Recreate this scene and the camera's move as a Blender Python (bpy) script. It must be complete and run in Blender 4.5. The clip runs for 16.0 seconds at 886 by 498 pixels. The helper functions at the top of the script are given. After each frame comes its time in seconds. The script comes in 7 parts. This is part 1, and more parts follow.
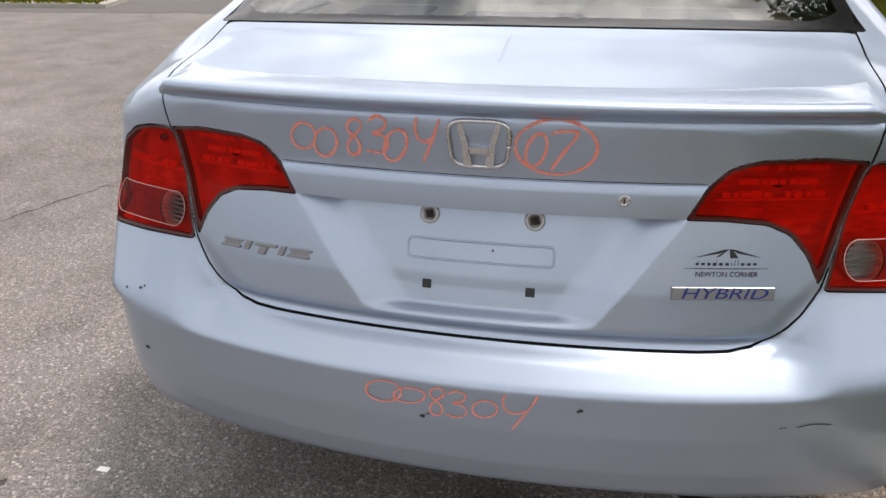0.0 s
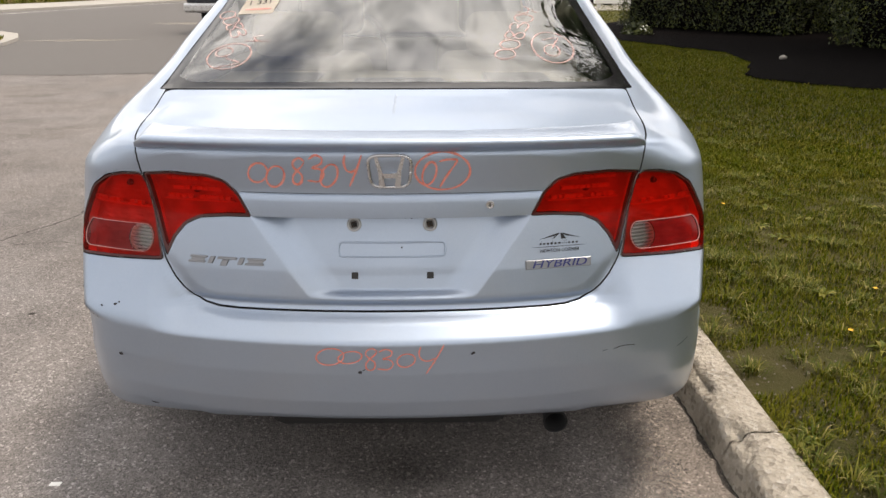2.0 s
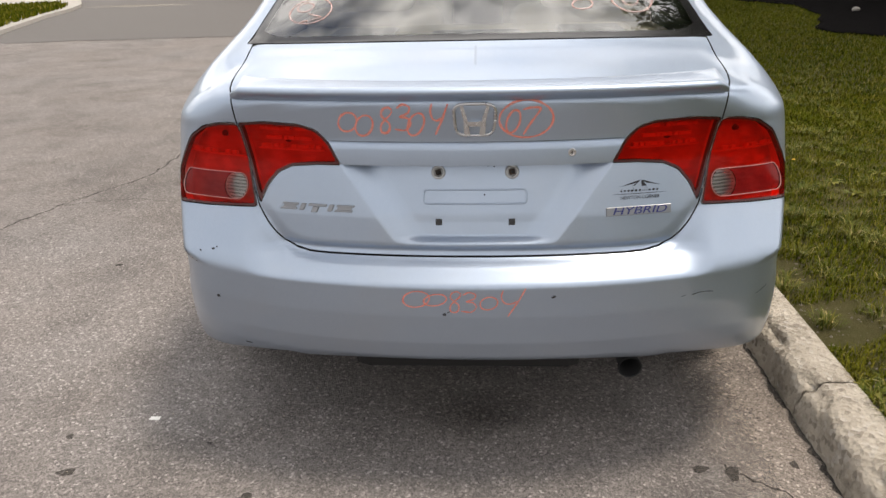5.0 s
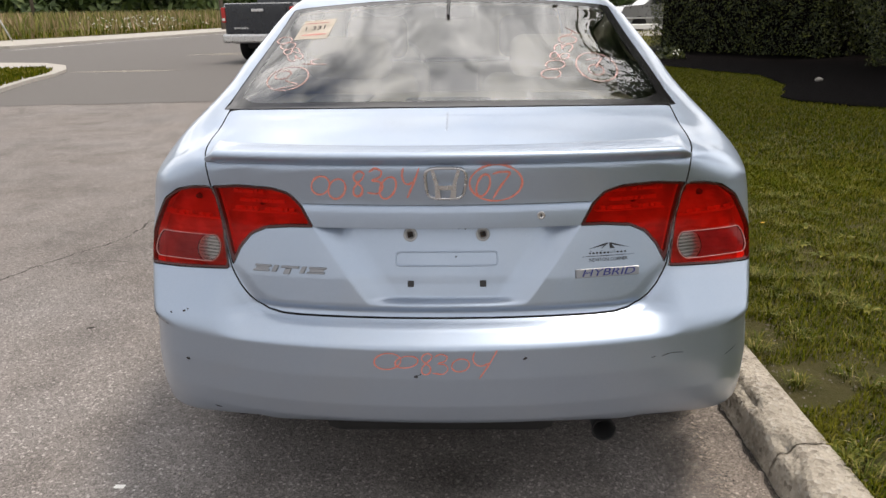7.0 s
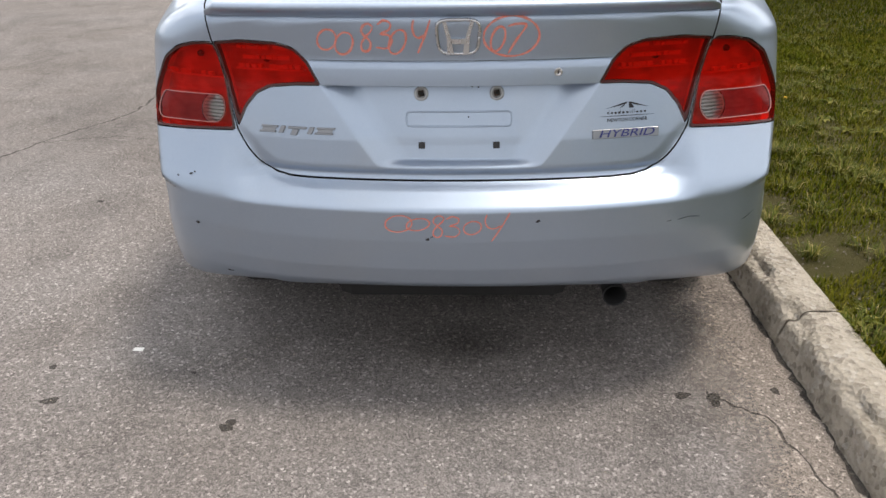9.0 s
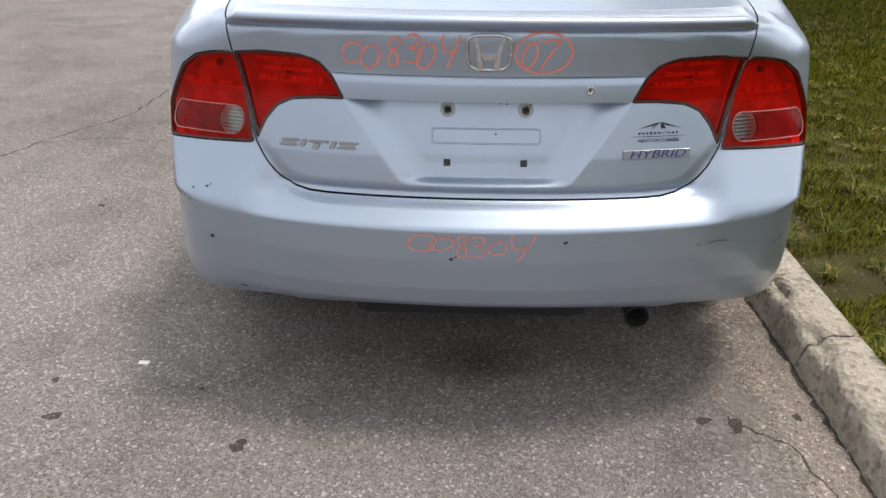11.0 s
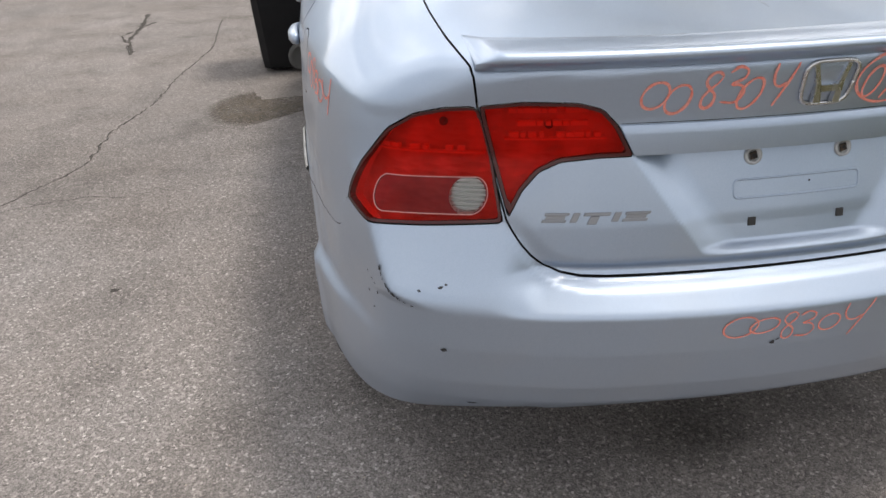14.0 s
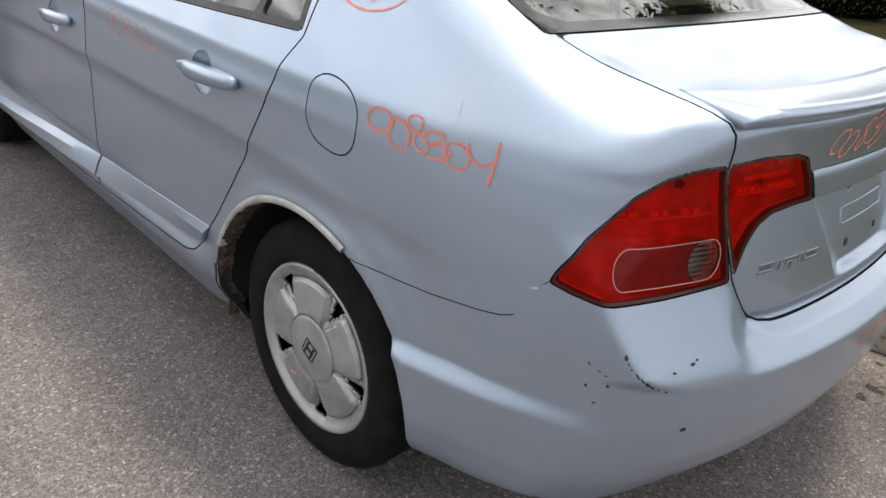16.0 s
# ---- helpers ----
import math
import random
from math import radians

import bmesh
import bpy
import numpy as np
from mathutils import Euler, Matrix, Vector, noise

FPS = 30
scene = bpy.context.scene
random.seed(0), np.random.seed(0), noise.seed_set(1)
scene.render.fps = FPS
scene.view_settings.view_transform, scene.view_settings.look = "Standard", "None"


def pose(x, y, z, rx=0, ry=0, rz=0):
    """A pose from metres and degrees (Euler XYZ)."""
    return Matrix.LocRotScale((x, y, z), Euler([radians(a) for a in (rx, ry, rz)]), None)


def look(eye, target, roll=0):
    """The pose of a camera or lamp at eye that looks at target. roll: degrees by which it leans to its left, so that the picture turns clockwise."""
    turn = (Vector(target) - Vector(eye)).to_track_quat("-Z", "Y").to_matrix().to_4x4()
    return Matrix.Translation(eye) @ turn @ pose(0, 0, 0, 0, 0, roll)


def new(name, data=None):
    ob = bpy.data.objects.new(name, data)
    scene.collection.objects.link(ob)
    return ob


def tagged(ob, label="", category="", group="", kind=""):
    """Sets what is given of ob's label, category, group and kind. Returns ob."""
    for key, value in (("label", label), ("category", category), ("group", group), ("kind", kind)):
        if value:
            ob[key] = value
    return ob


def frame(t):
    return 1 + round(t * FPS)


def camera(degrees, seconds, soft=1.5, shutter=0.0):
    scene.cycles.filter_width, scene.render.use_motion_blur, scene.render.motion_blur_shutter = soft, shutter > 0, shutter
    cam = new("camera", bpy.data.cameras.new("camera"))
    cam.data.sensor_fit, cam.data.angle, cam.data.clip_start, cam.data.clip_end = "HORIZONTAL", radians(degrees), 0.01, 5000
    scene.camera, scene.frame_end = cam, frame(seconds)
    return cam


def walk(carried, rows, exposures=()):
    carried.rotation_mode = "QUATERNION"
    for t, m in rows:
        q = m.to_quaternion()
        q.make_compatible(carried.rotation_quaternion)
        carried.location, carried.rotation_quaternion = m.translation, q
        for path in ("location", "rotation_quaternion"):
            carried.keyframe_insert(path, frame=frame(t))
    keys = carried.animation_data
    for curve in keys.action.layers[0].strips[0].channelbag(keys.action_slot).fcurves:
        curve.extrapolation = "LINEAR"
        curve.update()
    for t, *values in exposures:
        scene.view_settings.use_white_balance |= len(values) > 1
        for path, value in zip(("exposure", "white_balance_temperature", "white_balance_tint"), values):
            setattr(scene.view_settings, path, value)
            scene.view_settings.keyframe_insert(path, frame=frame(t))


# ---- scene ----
cam = camera(64.0, 16.0)
PATH = [
    (0, (0.171, -0.967, 1.259), (-0.223, 0.802, 0.414), -0.7),
    (0.5, (0.065, -1.129, 1.34), (-0.036, 0.735, 0.621), 0.95),
    (1, (0.089, -1.246, 1.346), (-0.001, 0.631, 0.661), 0.25),
    (1.5, (0.145, -1.332, 1.359), (0.089, 0.542, 0.664), -0.25),
    (2, (0.092, -1.446, 1.345), (0.122, 0.421, 0.628), 0.0),
    (2.5, (0.051, -1.487, 1.333), (0.087, 0.357, 0.557), 1.7),
    (3, (0.062, -1.453, 1.322), (0.098, 0.395, 0.556), 0.2),
    (3.5, (0.077, -1.453, 1.344), (-0.026, 0.409, 0.621), -1.45),
    (4, (0.064, -1.482, 1.364), (-0.045, 0.4, 0.698), -1.35),
    (4.5, (0.035, -1.5, 1.339), (-0.036, 0.358, 0.603), -0.6),
    (4.7, (0.026, -1.505, 1.329), (-0.088, 0.319, 0.515), -1.55),
    (6.8, (-0.004, -1.528, 1.336), (-0.038, 0.358, 0.67), -0.8),
    (7, (0.038, -1.524, 1.333), (-0.017, 0.367, 0.685), -0.9),
    (7.5, (-0.015, -1.519, 1.322), (-0.279, 0.271, 0.469), -1.7),
    (8, (-0.045, -1.522, 1.283), (-0.287, 0.211, 0.316), -1.8),
    (8.5, (0.003, -1.522, 1.269), (-0.12, 0.232, 0.316), -1.8),
    (8.7, (0.033, -1.513, 1.262), (-0.066, 0.247, 0.315), -1.7),
    (10.8, (-0.032, -1.516, 1.291), (-0.07, 0.267, 0.387), 0.6),
    (11, (-0.047, -1.455, 1.279), (-0.103, 0.313, 0.346), 0.3),
    (11.5, (-0.095, -1.239, 1.248), (-0.243, 0.498, 0.268), -0.8),
    (12, (-0.155, -1.168, 1.232), (-0.408, 0.535, 0.216), -2.9),
    (12.5, (-0.309, -1.213, 1.228), (-0.4, 0.495, 0.192), -0.1),
    (13, (-0.533, -1.282, 1.277), (-0.378, 0.421, 0.241), 1.2),
    (13.5, (-0.667, -1.135, 1.277), (-0.436, 0.622, 0.351), -2.8),
    (14, (-0.816, -0.973, 1.283), (-0.54, 0.761, 0.327), -1.8),
    (14.5, (-1.079, -0.917, 1.309), (-0.423, 0.709, 0.345), 1.4),
    (15, (-1.245, -0.773, 1.274), (-0.431, 0.759, 0.278), 3.5),
    (15.5, (-1.396, -0.491, 1.246), (-0.527, 0.995, 0.227), 3.2),
    (15.8, (-1.536, -0.36, 1.247), (-0.341, 0.977, 0.363), 6.8),
    (16, (-1.635, -0.282, 1.257), (-0.341, 0.96, 0.373), 5.9),
]
walk(cam, [(t, look(eye, target, roll)) for t, eye, target, roll in PATH], exposures=[(0, -0.10, 6930, 14), (0.5, -0.38, 7000, 12), (1.5, -0.18, 7300, 14), (3, 0.08, 7280, 13), (4.5, -0.05, 7200, 13), (7.0, -0.16, 7050, 13), (8.5, -0.08, 6850, 12), (12, -0.12, 6850, 12), (13.5, -0.09, 6900, 12), (14.5, -0.22, 6800, 12), (15.4, -0.18, 6800, 12), (16, -0.20, 6850, 12)])

# ---- world ----
SUN = Vector((0.31, 0.05, 0.95)).normalized()


def make_world():
    w = bpy.data.worlds.new("sky")
    scene.world = w
    w.use_nodes = True
    nt = w.node_tree
    nt.nodes.clear()
    n = nt.nodes.new
    out, bg = n("ShaderNodeOutputWorld"), n("ShaderNodeBackground")
    sky = n("ShaderNodeTexSky")
    sky.sky_type, sky.sun_disc = "NISHITA", False
    sky.sun_elevation = math.asin(SUN.z)
    sky.sun_rotation = math.atan2(SUN.x, SUN.y)
    sky.dust_density, sky.ozone_density = 1.5, 1.0
    geo, mp = n("ShaderNodeTexCoord"), n("ShaderNodeMapping")
    mp.inputs["Scale"].default_value = (1.6, 1.6, 3.2)
    mp.inputs["Location"].default_value = (2.3, 0.7, 0.4)
    cl = n("ShaderNodeTexNoise")
    cl.inputs["Scale"].default_value, cl.inputs["Detail"].default_value = 1.7, 9
    cl.inputs["Roughness"].default_value, cl.inputs["Distortion"].default_value = 0.56, 0.5
    ramp = n("ShaderNodeValToRGB")
    ramp.color_ramp.elements[0].position, ramp.color_ramp.elements[1].position = 0.29, 0.48
    mix = n("ShaderNodeMix")
    mix.data_type = "RGBA"
    lk = nt.links.new
    # the clouds ahead are the brighter ones
    side, lit, tone = n("ShaderNodeVectorMath"), n("ShaderNodeMapRange"), n("ShaderNodeVectorMath")
    side.operation = "DOT_PRODUCT"
    side.inputs[1].default_value = (0.40, 0.92, 0.0)
    lit.inputs["From Min"].default_value, lit.inputs["From Max"].default_value = -0.35, 0.75
    lit.inputs["To Min"].default_value, lit.inputs["To Max"].default_value = 9.5, 19.5
    tone.operation = "SCALE"
    # cloud hollows are blue-grey, their lit sides white
    hue = n("ShaderNodeMix")
    hue.data_type = "RGBA"
    hue.inputs["A"].default_value, hue.inputs["B"].default_value = (0.85, 0.93, 1.03, 1), (1.0, 0.99, 0.975, 1)
    lk(geo.outputs["Generated"], side.inputs[0])
    lk(side.outputs["Value"], lit.inputs["Value"])
    puff, shade, mul = n("ShaderNodeTexNoise"), n("ShaderNodeMapRange"), n("ShaderNodeMath")
    puff.inputs["Scale"].default_value, puff.inputs["Detail"].default_value, puff.inputs["Roughness"].default_value = 7.0, 8, 0.6
    puff.inputs["Distortion"].default_value = 0.7
    shade.inputs["From Min"].default_value, shade.inputs["From Max"].default_value = 0.36, 0.64
    shade.inputs["To Min"].default_value, shade.inputs["To Max"].default_value = 0.42, 1.32
    mul.operation = "MULTIPLY"
    lk(mp.outputs[0], puff.inputs["Vector"])
    lk(puff.outputs["Fac"], shade.inputs["Value"])
    lk(lit.outputs[0], mul.inputs[0])
    lk(shade.outputs[0], mul.inputs[1])
    lk(mul.outputs[0], tone.inputs["Scale"])
    lk(puff.outputs["Fac"], hue.inputs["Factor"])
    lk(hue.outputs["Result"], tone.inputs[0])
    lk(tone.outputs[0], mix.inputs["B"])
    lk(geo.outputs["Generated"], mp.inputs["Vector"])
    lk(mp.outputs[0], cl.inputs["Vector"])
    lk(cl.outputs["Fac"], ramp.inputs[0])
    lk(ramp.outputs[0], mix.inputs["Factor"])
    lk(sky.outputs[0], mix.inputs["A"])
    lk(mix.outputs["Result"], bg.inputs["Color"])
    bg.inputs["Strength"].default_value = 0.15
    lk(bg.outputs[0], out.inputs[0])
    sun = new("sun", bpy.data.lights.new("sun", "SUN"))
    sun.data.energy, sun.data.angle, sun.data.color = 2.6, radians(13.0), (1.0, 0.94, 0.86)
    sun.matrix_world = look(SUN * 30, (0, 0, 0))


make_world()


# ---- helpers of the build ----
def mesh_object(name, verts, faces, material, parent=None, label="", smooth=True):
    me = bpy.data.meshes.new(name)
    me.from_pydata([tuple(v) for v in np.asarray(verts, float).tolist()], [], [tuple(f) for f in (faces.tolist() if hasattr(faces, "tolist") else faces)])
    me.polygons.foreach_set("use_smooth", np.full(len(me.polygons), smooth))
    for m in (material if isinstance(material, (list, tuple)) else [material]):
        me.materials.append(m)
    ob = new(name, me)
    if parent is not None:
        ob.parent = parent
    if label:
        ob["label"] = label
    return ob


def part(name, bm, material, parent=None, label="", smooth=False):
    me = bpy.data.meshes.new(name)
    bm.to_mesh(me)
    bm.free()
    me.polygons.foreach_set("use_smooth", np.full(len(me.polygons), smooth))
    me.materials.append(material)
    ob = new(name, me)
    if parent is not None:
        ob.parent = parent
    if label:
        ob["label"] = label
    return ob


def empty(name, label, category, group="", at=(0, 0, 0), kind=""):
    ob = new(name)
    ob.location = at
    ob.empty_display_size = 0.2
    return tagged(ob, label, category, group, kind)


def box(bm, lo, hi, bevel=0.0, seg=2, m=None):
    """A bevelled box from corner lo to corner hi, added to bm."""
    c = [(a + b) / 2 for a, b in zip(lo, hi)]
    s = [max(b - a, 1e-4) for a, b in zip(lo, hi)]
    mat = Matrix.Translation(c) @ Matrix.Diagonal((*s, 1))
    if m is not None:
        mat = m @ mat
    made = bmesh.ops.create_cube(bm, size=1, matrix=mat)["verts"]
    if bevel:
        edges = list({e for v in made for e in v.link_edges})
        bmesh.ops.bevel(bm, geom=edges, offset=bevel, segments=seg, profile=0.5, affect="EDGES")


def tube(bm, pts, r, n=10, caps=True):
    """A round tube along pts; r is a number or one for each point."""
    pts = [Vector(p) for p in pts]
    rs = r if isinstance(r, (list, tuple)) else [r] * len(pts)
    rings, side = [], None
    for i, p in enumerate(pts):
        d = (pts[min(i + 1, len(pts) - 1)] - pts[max(i - 1, 0)]).normalized()
        if side is None:
            side = d.orthogonal().normalized()
        side = (side - d * side.dot(d)).normalized()
        up = d.cross(side)
        rings.append([bm.verts.new(p + rs[i] * (math.cos(a) * side + math.sin(a) * up)) for a in [2 * math.pi * k / n for k in range(n)]])
    for a, b in zip(rings, rings[1:]):
        for k in range(n):
            bm.faces.new((a[k], a[(k + 1) % n], b[(k + 1) % n], b[k]))
    if caps:
        bm.faces.new(rings[0][::-1])
        bm.faces.new(rings[-1])


def lathe(bm, profile, n, m):
    """Turn a profile of (radius, along) about the local x axis, placed by m."""
    rings = []
    for r, a in profile:
        rings.append([bm.verts.new(m @ Vector((a, r * math.cos(2 * math.pi * k / n), r * math.sin(2 * math.pi * k / n)))) for k in range(n)])
    for a, b in zip(rings, rings[1:]):
        for k in range(n):
            bm.faces.new((a[k], a[(k + 1) % n], b[(k + 1) % n], b[k]))


# ---- materials ----
class Mat:
    """A node material with a Principled shader and short ways to add to it."""

    def __init__(self, name, color=(0.5, 0.5, 0.5), rough=0.6, metal=0.0, **kw):
        self.m = bpy.data.materials.new(name)
        self.m.use_nodes = True
        self.nt = self.m.node_tree
        self.b = self.nt.nodes["Principled BSDF"]
        self.b.inputs["Base Color"].default_value = (*color, 1)
        self.b.inputs["Roughness"].default_value = rough
        self.b.inputs["Metallic"].default_value = metal
        for k, v in kw.items():
            self.b.inputs[k.replace("_", " ")].default_value = v

    def n(self, kind, **kw):
        node = self.nt.nodes.new("ShaderNode" + kind)
        for k, v in kw.items():
            node.inputs[k.replace("_", " ")].default_value = v
        return node

    def link(self, a, b):
        self.nt.links.new(a, b)

    def coords(self, kind="Object", scale=(1, 1, 1)):
        c, mp = self.n("TexCoord"), self.n("Mapping", Scale=scale)
        self.link(c.outputs[kind], mp.inputs["Vector"])
        return mp.outputs[0]

    def noise(self, scale, detail=4, rough=0.55, vec=None, dist=0.0):
        t = self.n("TexNoise", Scale=scale, Detail=detail, Roughness=rough, Distortion=dist)
        self.link(vec if vec is not None else self.coords(), t.inputs["Vector"])
        return t.outputs["Fac"]

    def voronoi(self, scale, vec=None, feature="F1", out="Distance"):
        t = self.n("TexVoronoi", Scale=scale)
        t.feature = feature
        self.link(vec if vec is not None else self.coords(), t.inputs["Vector"])
        return t.outputs[out]

    def ramp(self, fac, stops):
        r = self.n("ValToRGB")
        e = r.color_ramp.elements
        while len(e) < len(stops):
            e.new(0.5)
        for el, (p, c) in zip(e, stops):
            el.position = p
            el.color = (*c, 1) if isinstance(c, tuple) else (c, c, c, 1)
        self.link(fac, r.inputs[0])
        return r.outputs[0]

    def mix(self, fac, a, b, blend="MIX"):
        x = self.n("Mix")
        x.data_type, x.blend_type = "RGBA", blend
        for key, v in (("Factor", fac), ("A", a), ("B", b)):
            i = x.inputs[key] if key != "Factor" else x.inputs[0]
            if key in "AB":
                i = x.inputs[6 if key == "A" else 7]
            if isinstance(v, (int, float)):
                i.default_value = v if key == "Factor" else (v, v, v, 1)
            elif isinstance(v, tuple):
                i.default_value = (*v, 1)
            else:
                self.link(v, i)
        return x.outputs[2]

    def math(self, op, a, b=0.0):
        x = self.n("Math")
        x.operation = op
        for i, v in enumerate((a, b)):
            if isinstance(v, (int, float)):
                x.inputs[i].default_value = v
            else:
                self.link(v, x.inputs[i])
        return x.outputs[0]

    def color(self, v):
        self.link(v, self.b.inputs["Base Color"])
        return self

    def rough(self, v):
        self.link(v, self.b.inputs["Roughness"])
        return self

    def bump(self, h, strength=0.3, distance=0.002):
        x = self.n("Bump", Strength=strength, Distance=distance)
        self.link(h, x.inputs["Height"])
        self.link(x.outputs[0], self.b.inputs["Normal"])
        return self


# ---- the car's shape: smooth fields, negative inside ----
def curve(pairs, soft=0.0, step=0.002):
    """A function through (key, value) pairs, rounded over the length soft."""
    xs, ys = [p[0] for p in pairs], [p[1] for p in pairs]
    grid = np.arange(xs[0] - 5 * soft - step, xs[-1] + 5 * soft + step, step)
    v = np.interp(grid, xs, ys)
    if soft:
        k = np.arange(-3 * soft, 3 * soft + step, step)
        g = np.exp(-0.5 * (k / soft) ** 2)
        pad = len(g) // 2
        v = np.convolve(np.pad(v, pad, mode="edge"), g / g.sum(), mode="valid")[: len(grid)]
    return lambda q: np.interp(q, grid, v)


def smax(a, b, k):
    h = np.maximum(k - np.abs(a - b), 0) / k
    return np.maximum(a, b) + h * h * k / 4


def smin(a, b, k):
    return -smax(-a, -b, k)


def step01(a, b, q):
    s = np.clip((q - a) / (b - a), 0, 1)
    return s * s * (3 - 2 * s)


def poly_sd(px, py, poly):
    """Signed distance to a closed polygon, negative inside."""
    poly = np.asarray(poly, float)
    (x0, y0), (x1, y1) = poly.min(0) - 0.06, poly.max(0) + 0.06
    near = (px > x0) & (px < x1) & (py > y0) & (py < y1)
    if near.size > 1000 and near.sum() < near.size:
        full = np.full(px.shape, 0.06)
        full[near] = poly_sd(px[near], py[near], poly)
        return full
    d = np.full(px.shape, 1e9)
    inside = np.zeros(px.shape, bool)
    for (ax, ay), (bx, by) in zip(poly, np.roll(poly, -1, axis=0)):
        ex, ey = bx - ax, by - ay
        t = np.clip(((px - ax) * ex + (py - ay) * ey) / (ex * ex + ey * ey + 1e-12), 0, 1)
        d = np.minimum(d, np.hypot(px - ax - t * ex, py - ay - t * ey))
        cross = ((ay > py) != (by > py)) & (px < ex * (py - ay) / (ey if abs(ey) > 1e-12 else 1e-12) + ax)
        inside ^= cross
    return np.where(inside, -d, d)


# the lid's seam and outline; x is the distance from the car's middle
SEAM = [(0.531, 0.732), (0.553, 0.83), (0.574, 0.93), (0.581, 0.99), (0.603, 1.018), (0.613, 1.045), (0.616, 1.08)]
LID = [(-1, 0.6275), (0.36, 0.6275), (0.405, 0.629), (0.44, 0.635), (0.468, 0.648), (0.49, 0.667), (0.508, 0.69), (0.521, 0.712)] + SEAM + [(0.616, 1.3), (-1, 1.3)]


def tuck_table():
    """Depth of the tucked-in edge round the lid's foot, on a grid of (x, z)."""
    gx, gz = np.meshgrid(np.arange(0, 0.90, 0.002), np.arange(0.56, 0.82, 0.002), indexing="ij")
    d = poly_sd(gx, gz, LID)
    edge = (1 - step01(0.001, 0.018, d)) * (1 - step01(0.004, 0.036, -d)) * (1 - 0.65 * step01(0.634, 0.660, gz))
    return 0.013 * edge * (1 - step01(0.70, 0.75, gz))


TUCK = tuck_table()


def tuck(ax, z):
    u, v = np.clip(ax / 0.002, 0, TUCK.shape[0] - 1.001), np.clip((z - 0.56) / 0.002, 0, TUCK.shape[1] - 1.001)
    i, j = u.astype(int), v.astype(int)
    a, b = u - i, v - j
    t = (1 - a) * ((1 - b) * TUCK[i, j] + b * TUCK[i, j + 1]) + a * ((1 - b) * TUCK[i + 1, j] + b * TUCK[i + 1, j + 1])
    return np.where((z > 0.56) & (z < 0.815) & (ax < 0.89), t, 0.0)


REAR = curve([(0.20, 0.07), (0.30, 0.022), (0.34, 0.0), (0.37, -0.015), (0.42, -0.032), (0.50, -0.0445), (0.577, -0.0465), (0.583, -0.0435), (0.609, -0.011), (0.625, 0.010),
              (0.642, 0.024), (0.72, 0.035), (0.84, 0.064), (0.90, 0.070), (0.98, 0.056), (1.05, 0.05), (1.5, 0.05)], 0.0032)
# the same section at the corners, where the bumper's top slopes evenly up to the lamp
CORNER = curve([(0.20, 0.07), (0.30, 0.022), (0.34, 0.0), (0.37, -0.015), (0.42, -0.032), (0.50, -0.0445), (0.577, -0.0465), (0.592, -0.0425), (0.61, -0.034), (0.644, -0.0125), (0.70, 0.022), (0.722, 0.0345), (0.75, 0.0422),
                (0.84, 0.064), (0.90, 0.070), (0.98, 0.056), (1.05, 0.05), (1.5, 0.05)], 0.005)
SIDE = curve([(0.15, 0.80), (0.24, 0.845), (0.30, 0.874), (0.36, 0.880), (0.46, 0.880), (0.54, 0.877), (0.65, 0.874), (0.75, 0.867), (0.82, 0.858), (0.88, 0.848), (0.922, 0.838), (0.945, 0.821), (0.99, 0.782),
              (1.03, 0.742), (1.07, 0.69), (1.2, 0.5)], 0.008)
TAPER = curve([(-0.1, 0.19), (0.10, 0.132), (0.19, 0.102), (0.278, 0.073), (0.35, 0.050), (0.50, 0.022), (0.75, 0.006), (1.1, 0.0), (3.2, 0.0), (3.7, 0.02), (4.1, 0.07), (4.5, 0.16)], 0.03)
DECK = curve([(-0.2, 0.99), (0.10, 1.004), (0.28, 1.038), (0.46, 1.066), (0.7, 1.075), (3.0, 1.06), (3.3, 1.00), (3.5, 0.945), (3.9, 0.86), (4.3, 0.74), (4.5, 0.64)], 0.03)
ROOF = curve([(0.2, 0.953), (0.45, 1.068), (1.19, 1.385), (1.30, 1.413), (1.55, 1.428), (2.0, 1.437), (2.4, 1.420), (2.6, 1.39), (3.5, 0.93), (4.0, 0.7)], 0.03)
CABIN = curve([(0.2, 0.22), (0.35, 0.13), (0.48, 0.054), (0.7, 0.018), (0.9, -0.010), (1.3, -0.020), (1.4, -0.008), (2.4, 0.0), (3.5, 0.06)], 0.05)
BELLY = curve([(-0.1, 0.352), (0.015, 0.35), (0.06, 0.326), (0.15, 0.298), (0.25, 0.277), (0.48, 0.254), (0.9, 0.22), (1.25, 0.168), (3.2, 0.168), (3.6, 0.2), (4.5, 0.22)], 0.02)
FRONT = curve([(0.15, 4.36), (0.3, 4.44), (0.5, 4.47), (0.65, 4.43), (0.8, 4.3), (1.0, 4.0)], 0.02)
RIDGE = curve([(0.0, 0.565), (0.55, 0.568), (0.70, 0.576), (0.80, 0.576), (1.0, 0.56)], 0.03)


def bow(ax):
    return 0.20 * ax ** 2 + 0.12 * ax ** 4


def recess(ax, z):
    """How deep the number plate's hollow lies at (ax, z)."""
    ramp = (0.318 - 0.72 * (0.838 - np.minimum(z, 0.838)) - ax) / 0.066
    side = smin(smax(ramp, 0.0, 0.05), 1.0, 0.34)
    foot = step01(0.656, 0.672, z)
    top = 1 - step01(0.852, 0.885, z)
    depth = np.interp(z, [0.64, 0.70, 0.845], [0.021, 0.029, 0.038])
    return depth * np.clip(side - 0.002, 0, 1) * foot * top


